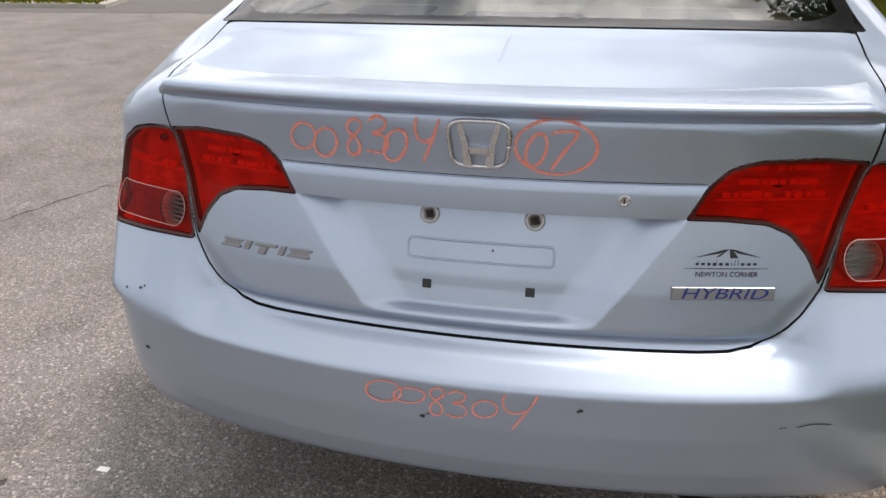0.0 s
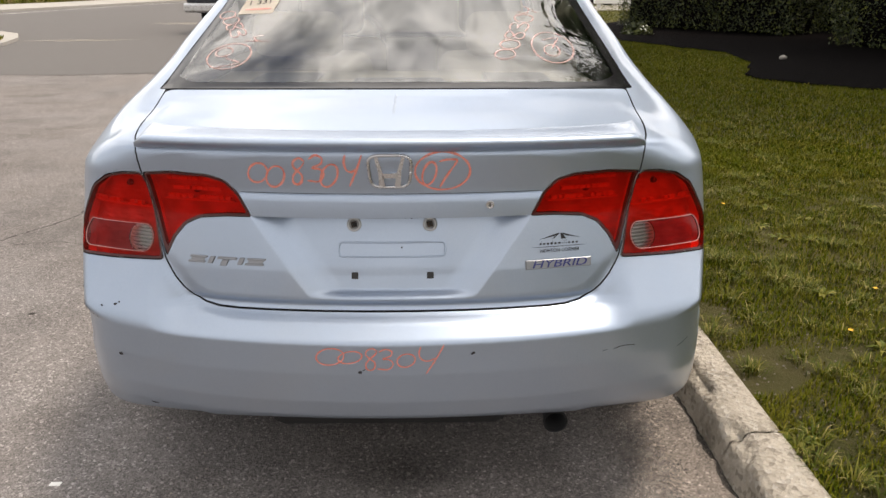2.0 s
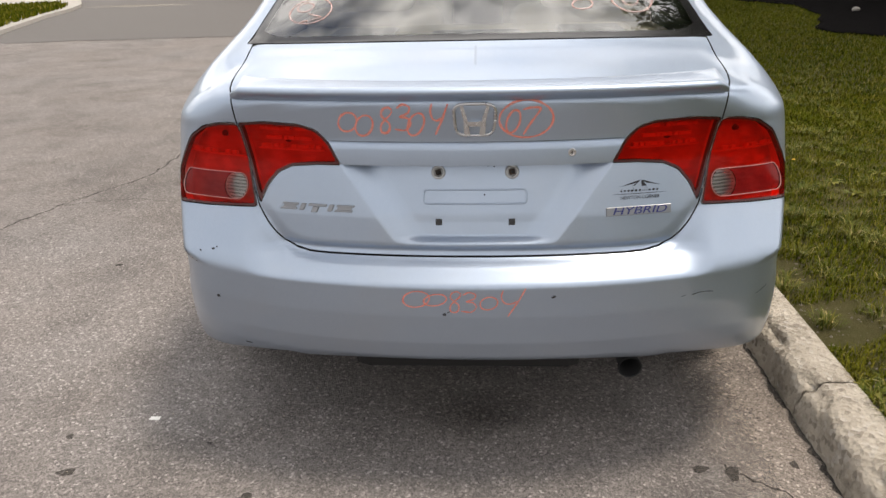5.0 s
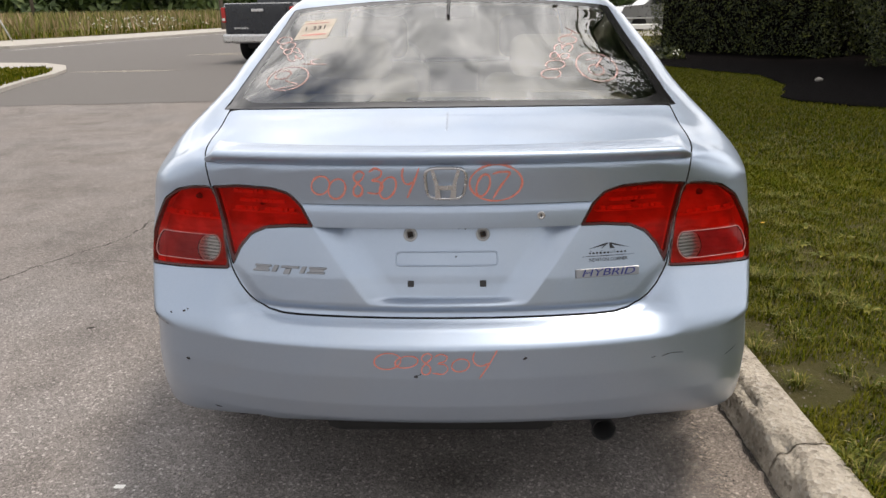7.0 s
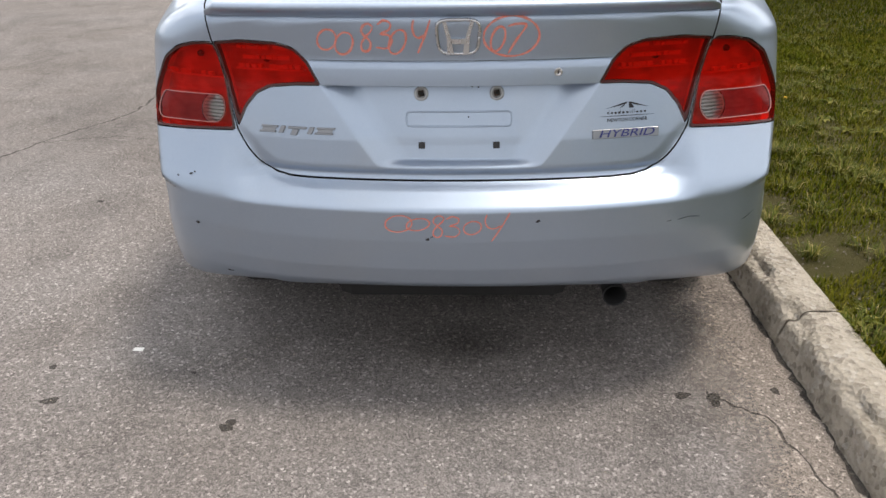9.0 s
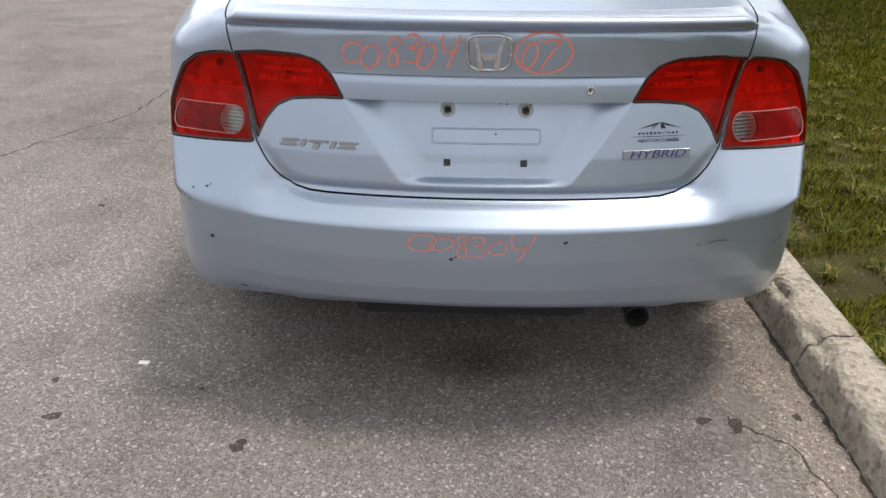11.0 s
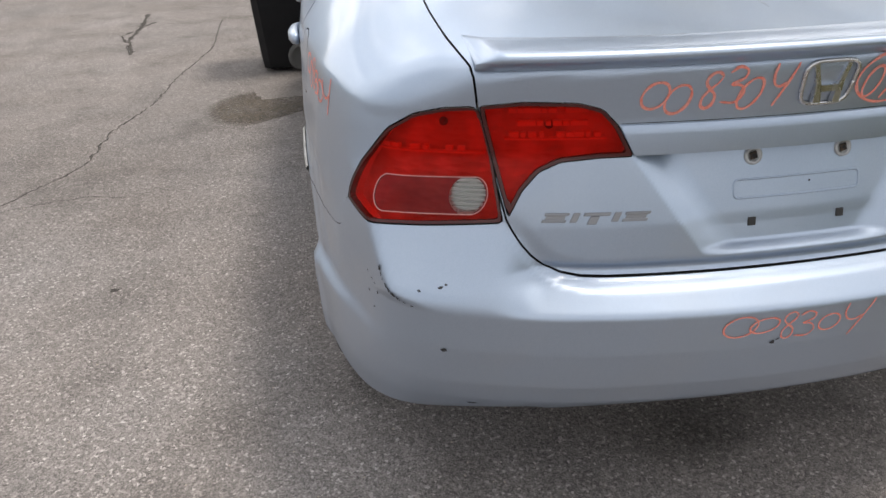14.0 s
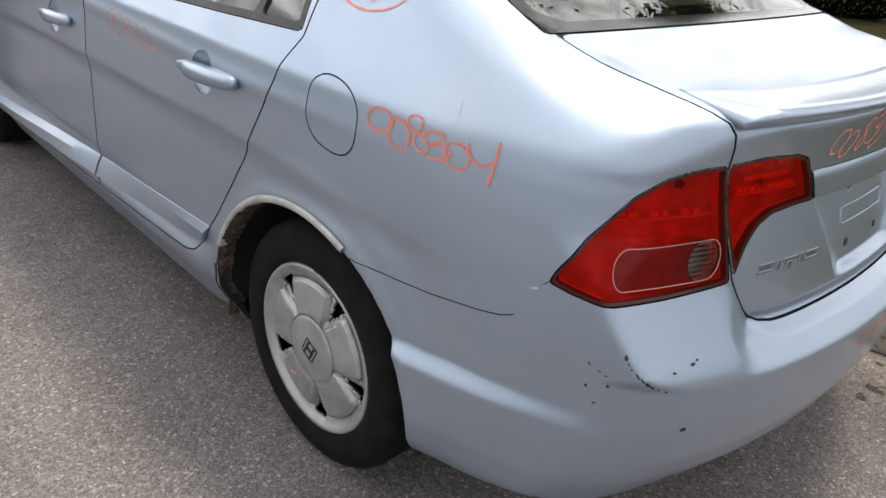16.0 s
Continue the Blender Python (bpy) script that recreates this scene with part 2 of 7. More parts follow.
def body_field(x, y, z):
    ax = np.abs(x)
    # the bumper's edge climbs a little towards the corners
    lift = RIDGE(ax) - 0.565
    zz = z - lift * np.exp(-((z - 0.575) / 0.09) ** 2)
    out = step01(0.475, 0.575, ax)
    rear = (1 - out) * REAR(zz) + out * CORNER(zz) + bow(ax) + recess(ax, z) + tuck(ax, z) - y
    # side: flat door skin, a waist line, a ridge at the sill and round the arches
    w = SIDE(z) - TAPER(y)
    w = w + 0.006 * np.exp(-((z - 0.865 - 0.02 * (y - 1)) / 0.02) ** 2) * step01(0.5, 1.2, y)
    w = w + 0.012 * (1 - step01(0.33, 0.37, z)) * step01(1.25, 1.4, y) * (1 - step01(3.1, 3.2, y))
    w = w - 0.010 * np.exp(-((z - 0.40) / 0.03) ** 2) * step01(1.2, 1.35, y) * (1 - step01(3.1, 3.2, y))
    for yc in (0.862, 3.57):
        d = np.hypot((y - yc) / 1.05, z - 0.305)
        w = w + 0.008 * np.exp(-((d - 0.352) / 0.03) ** 2) * step01(0.2, 0.3, z)
        # low flare with a faint outer crease
        w = w + 0.006 * (1 - step01(0.405, 0.465, d)) * step01(yc + 0.30, yc + 0.02, y) * step01(0.40, 0.55, z)
    w = w + (0.004 + 0.016 * step01(0.12, 0.45, y)) * step01(0.513, 0.474, z + 0.02 * (y - 0.3)) * (1 - step01(0.52, 0.62, y)) * step01(0.10, 0.2, y)
    side = ax - w
    top = z - (DECK(y) - 0.035 * ax ** 2)
    bot = BELLY(y) + 0.008 * step01(0.44, 0.50, ax) * (1 - step01(0.06, 0.2, y)) - z
    front = y - (FRONT(z) - 0.32 * ax ** 2 - 0.25 * ax ** 4)
    # between the bumper's edge and the lamp the corner is a crisp upright crease
    k = 0.075 - 0.060 * step01(0.580, 0.612, z) * (1 - step01(0.73, 0.82, z))
    # the fender's top slopes from the lid's seam to a crease along the shoulder
    shoulder = (z - (DECK(y) - 0.010 - 0.55 * (ax - 0.61))) * 0.876 - 0.10 * step01(0.80, 1.35, y)
    low = smax(smax(rear, smax(side, shoulder, 0.022), k), smax(top, bot, 0.02), 0.026)
    low = smax(low, front, 0.12)
    roof = z - (ROOF(y) - (0.045 + 0.07 * step01(0.50, 1.05, y)) * ax ** 2)
    cab = ax - (0.80 - 0.50 * (np.maximum(z, 0.93) - 0.93) - CABIN(y))
    green = smax(smax(smax(roof * 0.93, cab * 0.9, 0.09), 0.8 - z, 0.01), 0.3 - y, 0.01)
    return smin(low, green, 0.006 + 0.13 * step01(0.54, 0.76, ax))


def shell(nx=280, nz=144, dy=0.017):
    """Vertices, normals and triangles of the car's outer skin."""
    z0, ya = 0.62, 0.70
    u = np.linspace(-1, 1, nx + 1)
    # rows crowd at the bumper's ridge and at the plate hollow's foot
    g = np.linspace(-1, 1, 4001)
    dense = np.cumsum(1 + 1.5 * np.exp(-((g + 0.09) / 0.05) ** 2) + 0.9 * np.exp(-((g - 0.11) / 0.04) ** 2))
    v = np.interp(np.linspace(dense[0], dense[-1], nz + 1), dense, g)
    U, W = np.meshgrid(u, v, indexing="ij")
    m = np.maximum(np.abs(U), np.abs(W))
    d = np.stack([U * 0.9, -0.78 * (1 - m ** 6) - 1e-9, W * 0.43 + 0.0 * U], -1)
    rear_dirs = d.reshape(-1, 3)
    rear_orig = np.tile([0, ya, z0], (len(rear_dirs), 1))
    idx = np.arange((nx + 1) * (nz + 1)).reshape(nx + 1, nz + 1)
    ring = np.concatenate([idx[:-1, 0], idx[-1, :-1], idx[:0:-1, -1], idx[0, :0:-1]])
    ys = np.concatenate([np.arange(ya + dy, 2.19, dy), np.arange(2.207, 3.75, 0.022)])
    rd = rear_dirs[ring] * [1, 0, 1]
    so = np.stack([np.broadcast_to(a, (len(ys), len(ring))) for a in (np.zeros(1), np.zeros(1), np.zeros(1))], -1).reshape(len(ys), len(ring), 3).copy()
    so[..., 1] = ys[:, None]
    so[..., 2] = z0
    sd = np.broadcast_to(rd, (len(ys), len(ring), 3))
    # the nose, coarse
    nose = []
    tilt = np.linspace(0.08, 1.5, 18)
    for a in tilt:
        q = rd * math.cos(a)
        q = q / 1.0
        q = q + [0, math.sin(a) * 0.8, 0]
        nose.append(q)
    no = np.tile([0, ys[-1], z0], (len(tilt) * len(ring), 1))
    dirs = np.concatenate([rear_dirs, sd.reshape(-1, 3), np.concatenate(nose)])
    orig = np.concatenate([rear_orig, so.reshape(-1, 3), no])
    dirs = dirs / np.linalg.norm(dirs, axis=1, keepdims=True)
    lo, hi = np.zeros(len(dirs)), np.full(len(dirs), 2.2)
    for _ in range(19):
        mid = (lo + hi) / 2
        p = orig + dirs * mid[:, None]
        ins = body_field(p[:, 0], p[:, 1], p[:, 2]) < 0
        lo, hi = np.where(ins, mid, lo), np.where(ins, hi, mid)
    V = orig + dirs * ((lo + hi) / 2)[:, None]
    quads = [np.stack([idx[:-1, :-1], idx[1:, :-1], idx[1:, 1:], idx[:-1, 1:]], -1).reshape(-1, 4)]
    nr, base = len(ring), (nx + 1) * (nz + 1)
    rows = [ring] + [base + i * nr + np.arange(nr) for i in range(len(ys) + len(tilt))]
    for a, b in zip(rows, rows[1:]):
        quads.append(np.stack([a, b, np.roll(b, -1), np.roll(a, -1)], -1))
    Q = np.concatenate(quads)
    F = np.concatenate([Q[:, [0, 1, 2]], Q[:, [0, 2, 3]]])
    e = 0.002
    N = np.stack([body_field(*(V + e * np.eye(3)[i]).T) - body_field(*(V - e * np.eye(3)[i]).T) for i in range(3)], -1)
    N /= np.linalg.norm(N, axis=1, keepdims=True) + 1e-12
    return V, N, F


V0, N0, F0 = shell()


# ---- paints and surfaces ----
def make_materials():
    M = {}
    # light blue-silver metallic paint under clear coat
    m = Mat("silver_paint", (0.36, 0.435, 0.54), 0.43, 0.88, Coat_Weight=0.7, Coat_Roughness=0.10)
    fine = m.noise(900, 2)
    dirt = m.noise(3.2, 6, 0.6)
    col = m.mix(m.ramp(fine, [(0.35, 0.0), (0.7, 1.0)]), (0.345, 0.42, 0.532), (0.41, 0.488, 0.60))
    col = m.mix(m.ramp(dirt, [(0.5, 0.0), (0.85, 0.30)]), col, (0.44, 0.45, 0.45))
    m.color(col)
    m.rough(m.ramp(m.noise(7, 7, 0.65), [(0.3, 0.39), (0.75, 0.48)]))
    m.bump(m.noise(1400, 1), 0.02, 0.0005)
    M["paint"] = m.m
    m = Mat("dull_silver_paint", (0.43, 0.44, 0.45), 0.42, 0.6)
    m.color(m.mix(m.ramp(m.noise(18, 6), [(0.4, 0.0), (0.7, 1.0)]), (0.46, 0.47, 0.475), (0.33, 0.33, 0.33)))
    m.rough(m.ramp(m.noise(30, 5), [(0.3, 0.32), (0.8, 0.6)]))
    M["wheel_paint"] = m.m
    M["gap"] = Mat("dark_gap", (0.012, 0.012, 0.013), 0.8).m
    m = Mat("black_plastic", (0.022, 0.022, 0.023), 0.5)
    m.rough(m.ramp(m.noise(60, 4), [(0.3, 0.4), (0.8, 0.65)]))
    M["plastic"] = m.m
    m = Mat("rubber", (0.022, 0.021, 0.02), 0.85, Specular_IOR_Level=0.15)
    m.color(m.mix(m.ramp(m.noise(14, 7), [(0.4, 0.0), (0.8, 1.0)]), (0.006, 0.006, 0.0065), (0.016, 0.0155, 0.015)))
    m.bump(m.noise(140, 4), 0.3, 0.002)
    M["rubber"] = m.m
    m = Mat("frit", (0.012, 0.012, 0.013), 0.12)
    M["frit"] = m.m
    m = Mat("chrome", (0.60, 0.60, 0.61), 0.26, 1.0)
    m.rough(m.ramp(m.noise(40, 4), [(0.3, 0.22), (0.8, 0.36)]))
    M["chrome"] = m.m
    M["badge_blue"] = Mat("badge_blue", (0.012, 0.02, 0.15), 0.35).m
    M["ink_black"] = Mat("ink_black", (0.012, 0.012, 0.016), 0.5).m
    m = Mat("grease_pencil", (0.80, 0.19, 0.13), 0.7)
    m.color(m.mix(m.ramp(m.noise(160, 3), [(0.35, 0.0), (0.7, 1.0)]), (0.80, 0.21, 0.15), (0.70, 0.33, 0.28)))
    m.link(m.ramp(m.noise(420, 2), [(0.28, 0.55), (0.55, 1.0)]), m.b.inputs["Alpha"])
    M["pencil"] = m.m
    m = Mat("faint_grease_pencil", (0.80, 0.33, 0.28), 0.7)
    nz = m.noise(260, 3)
    m.color(m.mix(m.ramp(nz, [(0.35, 0.0), (0.7, 1.0)]), (0.80, 0.24, 0.18), (0.72, 0.42, 0.38)))
    m.link(m.ramp(nz, [(0.34, 0.25), (0.6, 0.95)]), m.b.inputs["Alpha"])
    M["pencil_faint"] = m.m
    m = Mat("rust", (0.12, 0.07, 0.045), 0.9)
    m.color(m.ramp(m.noise(55, 6, 0.7), [(0.38, (0.014, 0.012, 0.011)), (0.54, (0.045, 0.032, 0.025)), (0.64, (0.11, 0.07, 0.045)), (0.74, (0.26, 0.26, 0.26))]))
    m.bump(m.noise(120, 6), 0.8, 0.004)
    M["rust"] = m.m
    M["scrape"] = Mat("scrape", (0.03, 0.03, 0.035), 0.8).m
    m = Mat("beige_trim", (0.44, 0.40, 0.29), 0.85)
    m.color(m.mix(m.ramp(m.noise(26, 6), [(0.35, 0.0), (0.7, 1.0)]), (0.64, 0.59, 0.45), (0.54, 0.50, 0.38)))
    M["beige"] = m.m
    m = Mat("grey_cloth", (0.30, 0.29, 0.25), 0.95)
    m.bump(m.noise(500, 3), 0.3, 0.001)
    M["cloth"] = m.m
    M["paper"] = Mat("paper", (0.80, 0.74, 0.66), 0.9).m

    def clear(name, tint, ior=1.45, gloss=0.02):
        """Thin clear sheet: tinted pass-through, with Fresnel gloss over it."""
        k = Mat(name)
        k.nt.nodes.remove(k.b)
        out = [n for n in k.nt.nodes if n.type == "OUTPUT_MATERIAL"][0]
        tr, gl, fr, mx = k.n("BsdfTransparent", Color=(*tint, 1)), k.n("BsdfGlossy", Roughness=gloss), k.n("Fresnel", IOR=ior), k.n("MixShader")
        k.link(fr.outputs[0], mx.inputs[0])
        k.link(tr.outputs[0], mx.inputs[1])
        k.link(gl.outputs[0], mx.inputs[2])
        k.link(mx.outputs[0], out.inputs[0])
        return k.m

    M["glass"] = clear("tinted_window_glass", (0.94, 0.95, 0.90), 2.55, 0.0)
    M["lamp_edge"] = Mat("lamp_edge", (0.055, 0.006, 0.006), 0.2).m
    m = Mat("pencil_on_glass", (0.80, 0.52, 0.48), 0.9, Specular_IOR_Level=0.1)
    m.link(m.ramp(m.noise(240, 3), [(0.34, 0.2), (0.6, 0.8)]), m.b.inputs["Alpha"])
    M["pencil_glass"] = m.m
    M["clear_lens"] = clear("clear_lens", (0.88, 0.89, 0.88), 1.4)
    # red plastic: half clear, half milky, glossy outside
    m = Mat("red_lens", (0.50, 0.018, 0.011), 0.10, Coat_Weight=0.4)
    tr, mx = m.n("BsdfTransparent", Color=(0.86, 0.075, 0.045, 1)), m.n("MixShader", Fac=0.13)
    out = [n for n in m.nt.nodes if n.type == "OUTPUT_MATERIAL"][0]
    m.link(tr.outputs[0], mx.inputs[1])
    m.link(m.b.outputs[0], mx.inputs[2])
    m.link(mx.outputs[0], out.inputs[0])
    M["red_lens"] = m.m
    m = Mat("wine_lens", (0.20, 0.012, 0.013), 0.12, Specular_IOR_Level=0.35)
    tr, mx = m.n("BsdfTransparent", Color=(0.58, 0.055, 0.05, 1)), m.n("MixShader", Fac=0.45)
    out = [n for n in m.nt.nodes if n.type == "OUTPUT_MATERIAL"][0]
    m.link(tr.outputs[0], mx.inputs[1])
    m.link(m.b.outputs[0], mx.inputs[2])
    m.link(mx.outputs[0], out.inputs[0])
    M["wine_lens"] = m.m
    m = Mat("dried_water", (0.42, 0.44, 0.47), 0.6)
    m.link(m.ramp(m.noise(90, 4), [(0.3, 0.1), (0.7, 0.4)]), m.b.inputs["Alpha"])
    M["dried_water"] = m.m
    m = Mat("bare_arch_edge", (0.45, 0.45, 0.44), 0.5, 0.2)
    m.color(m.mix(m.ramp(m.noise(30, 6), [(0.4, 0.0), (0.7, 1.0)]), (0.50, 0.50, 0.49), (0.34, 0.33, 0.31)))
    M["arch_edge"] = m.m
    M["badge_grey"] = Mat("badge_grey", (0.27, 0.28, 0.30), 0.30, 0.85).m
    m = Mat("lamp_reflector", (0.6, 0.57, 0.55), 0.4, 0.3)
    cell = m.voronoi(42, m.coords("Object", (1.0, 1.0, 2.2)), "F1")
    m.bump(cell, 0.35, 0.006)
    m.color(m.mix(m.ramp(m.noise(20, 3), [(0.38, 0.0), (0.60, 1.0)]), (0.50, 0.47, 0.46), (0.74, 0.70, 0.68)))
    M["reflector"] = m.m
    M["lamp_rib"] = Mat("lamp_rib", (0.90, 0.88, 0.86), 0.3, 0.2).m
    M["bead"] = Mat("lamp_bead", (0.55, 0.30, 0.28), 0.3).m
    M["silver_bowl"] = Mat("silver_bowl", (0.52, 0.52, 0.52), 0.28, 0.8).m

    # asphalt: pale worn stones in a grey binder
    def asphalt(name, tint=(1.02, 0.955, 0.925), gain=0.97):
        m = Mat(name, (0.2, 0.2, 0.2), 0.95, Specular_IOR_Level=0.15)
        c = m.coords("Object")
        stones = m.voronoi(150, c, "F1", "Color")
        sep = m.n("SeparateColor")
        m.link(stones, sep.inputs[0])
        grit = m.voronoi(420, c, "F1", "Color")
        sep2 = m.n("SeparateColor")
        m.link(grit, sep2.inputs[0])
        g = gain
        a = m.ramp(sep.outputs[0], [(0.0, 0.09 * g), (0.42, 0.16 * g), (0.80, 0.24 * g), (0.94, 0.34 * g), (1.0, 0.62 * g)])
        b = m.ramp(sep2.outputs[0], [(0.0, 0.06 * g), (0.6, 0.20 * g), (1.0, 0.41 * g)])
        base = m.mix(0.5, a, b)
        base = m.mix(1.0, base, tint, "MULTIPLY")
        worn = m.ramp(m.noise(0.55, 6, 0.6, c), [(0.35, 0.84), (0.68, 1.14)])
        base = m.mix(1.0, base, worn, "MULTIPLY")
        warm = m.mix(m.noise(1.1, 5, 0.6, c), (1.06, 0.99, 0.93), (0.97, 1.0, 1.03))
        base = m.mix(1.0, base, warm, "MULTIPLY")
        blot = m.ramp(m.noise(2.7, 5, 0.6, c), [(0.46, 1.06), (0.78, 0.70)])
        base = m.mix(1.0, base, blot, "MULTIPLY")
        m.color(base)
        h = m.math("ADD", sep.outputs[0], m.math("MULTIPLY", m.voronoi(175, c, "F1"), -1.5))
        m.bump(m.math("ADD", h, m.math("MULTIPLY", sep2.outputs[0], 0.5)), 0.45, 0.004)
        return m

    M["asphalt"] = asphalt("asphalt").m

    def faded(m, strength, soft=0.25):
        """Lets a patch thin out towards its rim and break up in grain."""
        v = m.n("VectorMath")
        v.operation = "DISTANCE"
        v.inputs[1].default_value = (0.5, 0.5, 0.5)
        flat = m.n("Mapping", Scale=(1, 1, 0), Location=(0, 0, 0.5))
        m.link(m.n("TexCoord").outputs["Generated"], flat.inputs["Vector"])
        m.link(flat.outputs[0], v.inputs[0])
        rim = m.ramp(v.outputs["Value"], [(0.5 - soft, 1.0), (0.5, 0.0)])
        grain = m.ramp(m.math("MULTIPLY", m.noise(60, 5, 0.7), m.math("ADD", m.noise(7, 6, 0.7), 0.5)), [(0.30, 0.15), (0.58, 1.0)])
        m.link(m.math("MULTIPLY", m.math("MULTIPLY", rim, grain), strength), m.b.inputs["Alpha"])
        return m

    m = Mat("old_asphalt", (0.11, 0.105, 0.10), 0.95, Specular_IOR_Level=0.15)
    c = m.coords("Object")
    m.color(m.mix(m.noise(90, 5, 0.7, c), (0.100, 0.095, 0.092), (0.160, 0.151, 0.146)))
    m.bump(m.noise(200, 4), 0.5, 0.003)
    M["road_far"] = m.m
    m = Mat("worn_road_paint", (0.62, 0.60, 0.56), 0.9)
    m.link(m.ramp(m.noise(3.0, 7, 0.7), [(0.35, 0.15), (0.6, 0.9)]), m.b.inputs["Alpha"])
    M["road_paint"] = m.m
    m = Mat("road_sand", (0.42, 0.37, 0.30), 1.0)
    m.color(m.mix(m.noise(30, 6, 0.7), (0.34, 0.30, 0.24), (0.50, 0.45, 0.37)))
    M["road_sand"] = faded(m, 0.55, 0.40).m
    M["wet"] = faded(asphalt("wet_asphalt", (1.0, 0.88, 0.74), 0.60), 0.9, 0.12).m
    m = Mat("road_spot", (0.05, 0.045, 0.04), 0.8, Specular_IOR_Level=0.2)
    m.color(m.mix(m.noise(260, 4), (0.03, 0.028, 0.026), (0.10, 0.09, 0.08)))
    m.link(m.ramp(m.noise(90, 5, 0.7), [(0.3, 0.45), (0.6, 0.9)]), m.b.inputs["Alpha"])
    M["oil"] = m.m
    # dark patch that fades out towards its rim
    m = Mat("dark_soft_patch", (0.05, 0.045, 0.04), 0.8, Specular_IOR_Level=0.2)
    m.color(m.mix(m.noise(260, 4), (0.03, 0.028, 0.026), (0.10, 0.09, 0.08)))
    M["soft_patch"] = faded(m, 0.50, 0.42).m
    m = Mat("grit_stone", (0.34, 0.30, 0.26), 0.95)
    m.color(m.mix(m.noise(300, 5, 0.7), (0.24, 0.21, 0.18), (0.40, 0.35, 0.30)))
    M["sand"] = m.m
    m = Mat("soil_pebble", (0.2, 0.17, 0.14), 0.95)
    m.color(m.mix(m.noise(90, 5, 0.7), (0.11, 0.09, 0.07), (0.27, 0.24, 0.20)))
    M["pebble"] = m.m
    m = asphalt("sandy_gutter", (1.10, 0.98, 0.88), 1.45)
    sx = m.n("SeparateXYZ")
    m.link(m.coords("Object"), sx.inputs[0])
    edge = m.math("ADD", sx.outputs[0], m.math("MULTIPLY", m.noise(5, 6, 0.7), 0.34))
    m.link(m.ramp(edge, [(0.78, 0.0), (1.04, 0.72)]), m.b.inputs["Alpha"])
    M["gutter"] = m.m
    # kerb stone: rough concrete with exposed pebbles
    m = Mat("kerb_concrete", (0.4, 0.37, 0.33), 0.95, Specular_IOR_Level=0.15)
    c = m.coords("Object")
    peb = m.voronoi(70, c, "F1", "Color")
    sp = m.n("SeparateColor")
    m.link(peb, sp.inputs[0])
    base = m.ramp(m.noise(11, 9, 0.72, c), [(0.25, (0.30, 0.26, 0.21)), (0.45, (0.47, 0.42, 0.35)), (0.75, (0.62, 0.56, 0.475))])
    base = m.mix(m.ramp(sp.outputs[0], [(0.70, 0.0), (0.9, 0.55)]), base, (0.20, 0.17, 0.14))
    base = m.mix(m.ramp(sp.outputs[1], [(0.84, 0.0), (0.95, 0.6)]), base, (0.62, 0.58, 0.52))
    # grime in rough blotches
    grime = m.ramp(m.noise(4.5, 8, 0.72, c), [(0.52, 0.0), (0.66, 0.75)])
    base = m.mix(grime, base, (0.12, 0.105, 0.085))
    m.color(base)
    m.bump(m.math("ADD", m.noise(50, 8, 0.75, c), m.math("MULTIPLY", m.voronoi(70, c), 0.9)), 1.0, 0.012)
    M["kerb"] = m.m
    # soil under the lawn and the blades
    m = Mat("lawn_soil", (0.12, 0.11, 0.06), 1.0, Specular_IOR_Level=0.1)
    c = m.coords("Object")
    g = m.ramp(m.noise(1.3, 7, 0.65, c), [(0.28, (0.19, 0.155, 0.10)), (0.42, (0.085, 0.078, 0.030)), (0.66, (0.036, 0.046, 0.008))])
    g = m.mix(m.ramp(m.noise(40, 6, 0.7, c), [(0.35, 0.0), (0.65, 0.8)]), g, (0.10, 0.088, 0.040))
    m.color(g)
    m.bump(m.noise(70, 6, 0.75, c), 1.0, 0.02)
    M["soil"] = m.m
    m = Mat("grass_blade", (0.09, 0.14, 0.02), 0.8, Specular_IOR_Level=0.06)
    r = m.n("NewGeometry").outputs["Random Per Island"]
    big = m.noise(0.8, 4, 0.6, m.coords("Object"))
    one = m.ramp(r, [(0.0, (0.029, 0.046, 0.002)), (0.5, (0.068, 0.084, 0.002)), (0.86, (0.130, 0.128, 0.006)), (1.0, (0.27, 0.22, 0.06))])
    tuft = m.noise(5.5, 4, 0.6, m.coords("Object"))
    one = m.mix(m.ramp(tuft, [(0.48, 0.0), (0.68, 0.55)]), one, (0.17, 0.148, 0.020))
    m.color(m.mix(m.ramp(big, [(0.45, 0.0), (0.72, 0.45)]), one, (0.110, 0.124, 0.008)))
    M["blade"] = m.m
    m = Mat("grass_tuft", (0.10, 0.15, 0.015), 0.65, Specular_IOR_Level=0.2)
    r = m.n("NewGeometry").outputs["Random Per Island"]
    m.color(m.ramp(r, [(0.0, (0.045, 0.068, 0.005)), (0.5, (0.090, 0.104, 0.010)), (0.85, (0.18, 0.160, 0.028)), (1.0, (0.36, 0.29, 0.13))]))
    M["tuft"] = m.m
    m = Mat("weed_stalk", (0.2, 0.17, 0.08), 0.8)
    r = m.n("NewGeometry").outputs["Random Per Island"]
    m.color(m.ramp(r, [(0.0, (0.09, 0.12, 0.02)), (0.35, (0.20, 0.20, 0.04)), (0.7, (0.25, 0.18, 0.085)), (1.0, (0.34, 0.25, 0.15))]))
    M["weeds"] = m.m
    m = Mat("white_flower", (0.75, 0.75, 0.66), 0.8)
    M["flower"] = m.m
    M["yellow_flower"] = Mat("yellow_flower", (0.75, 0.42, 0.02), 0.7).m

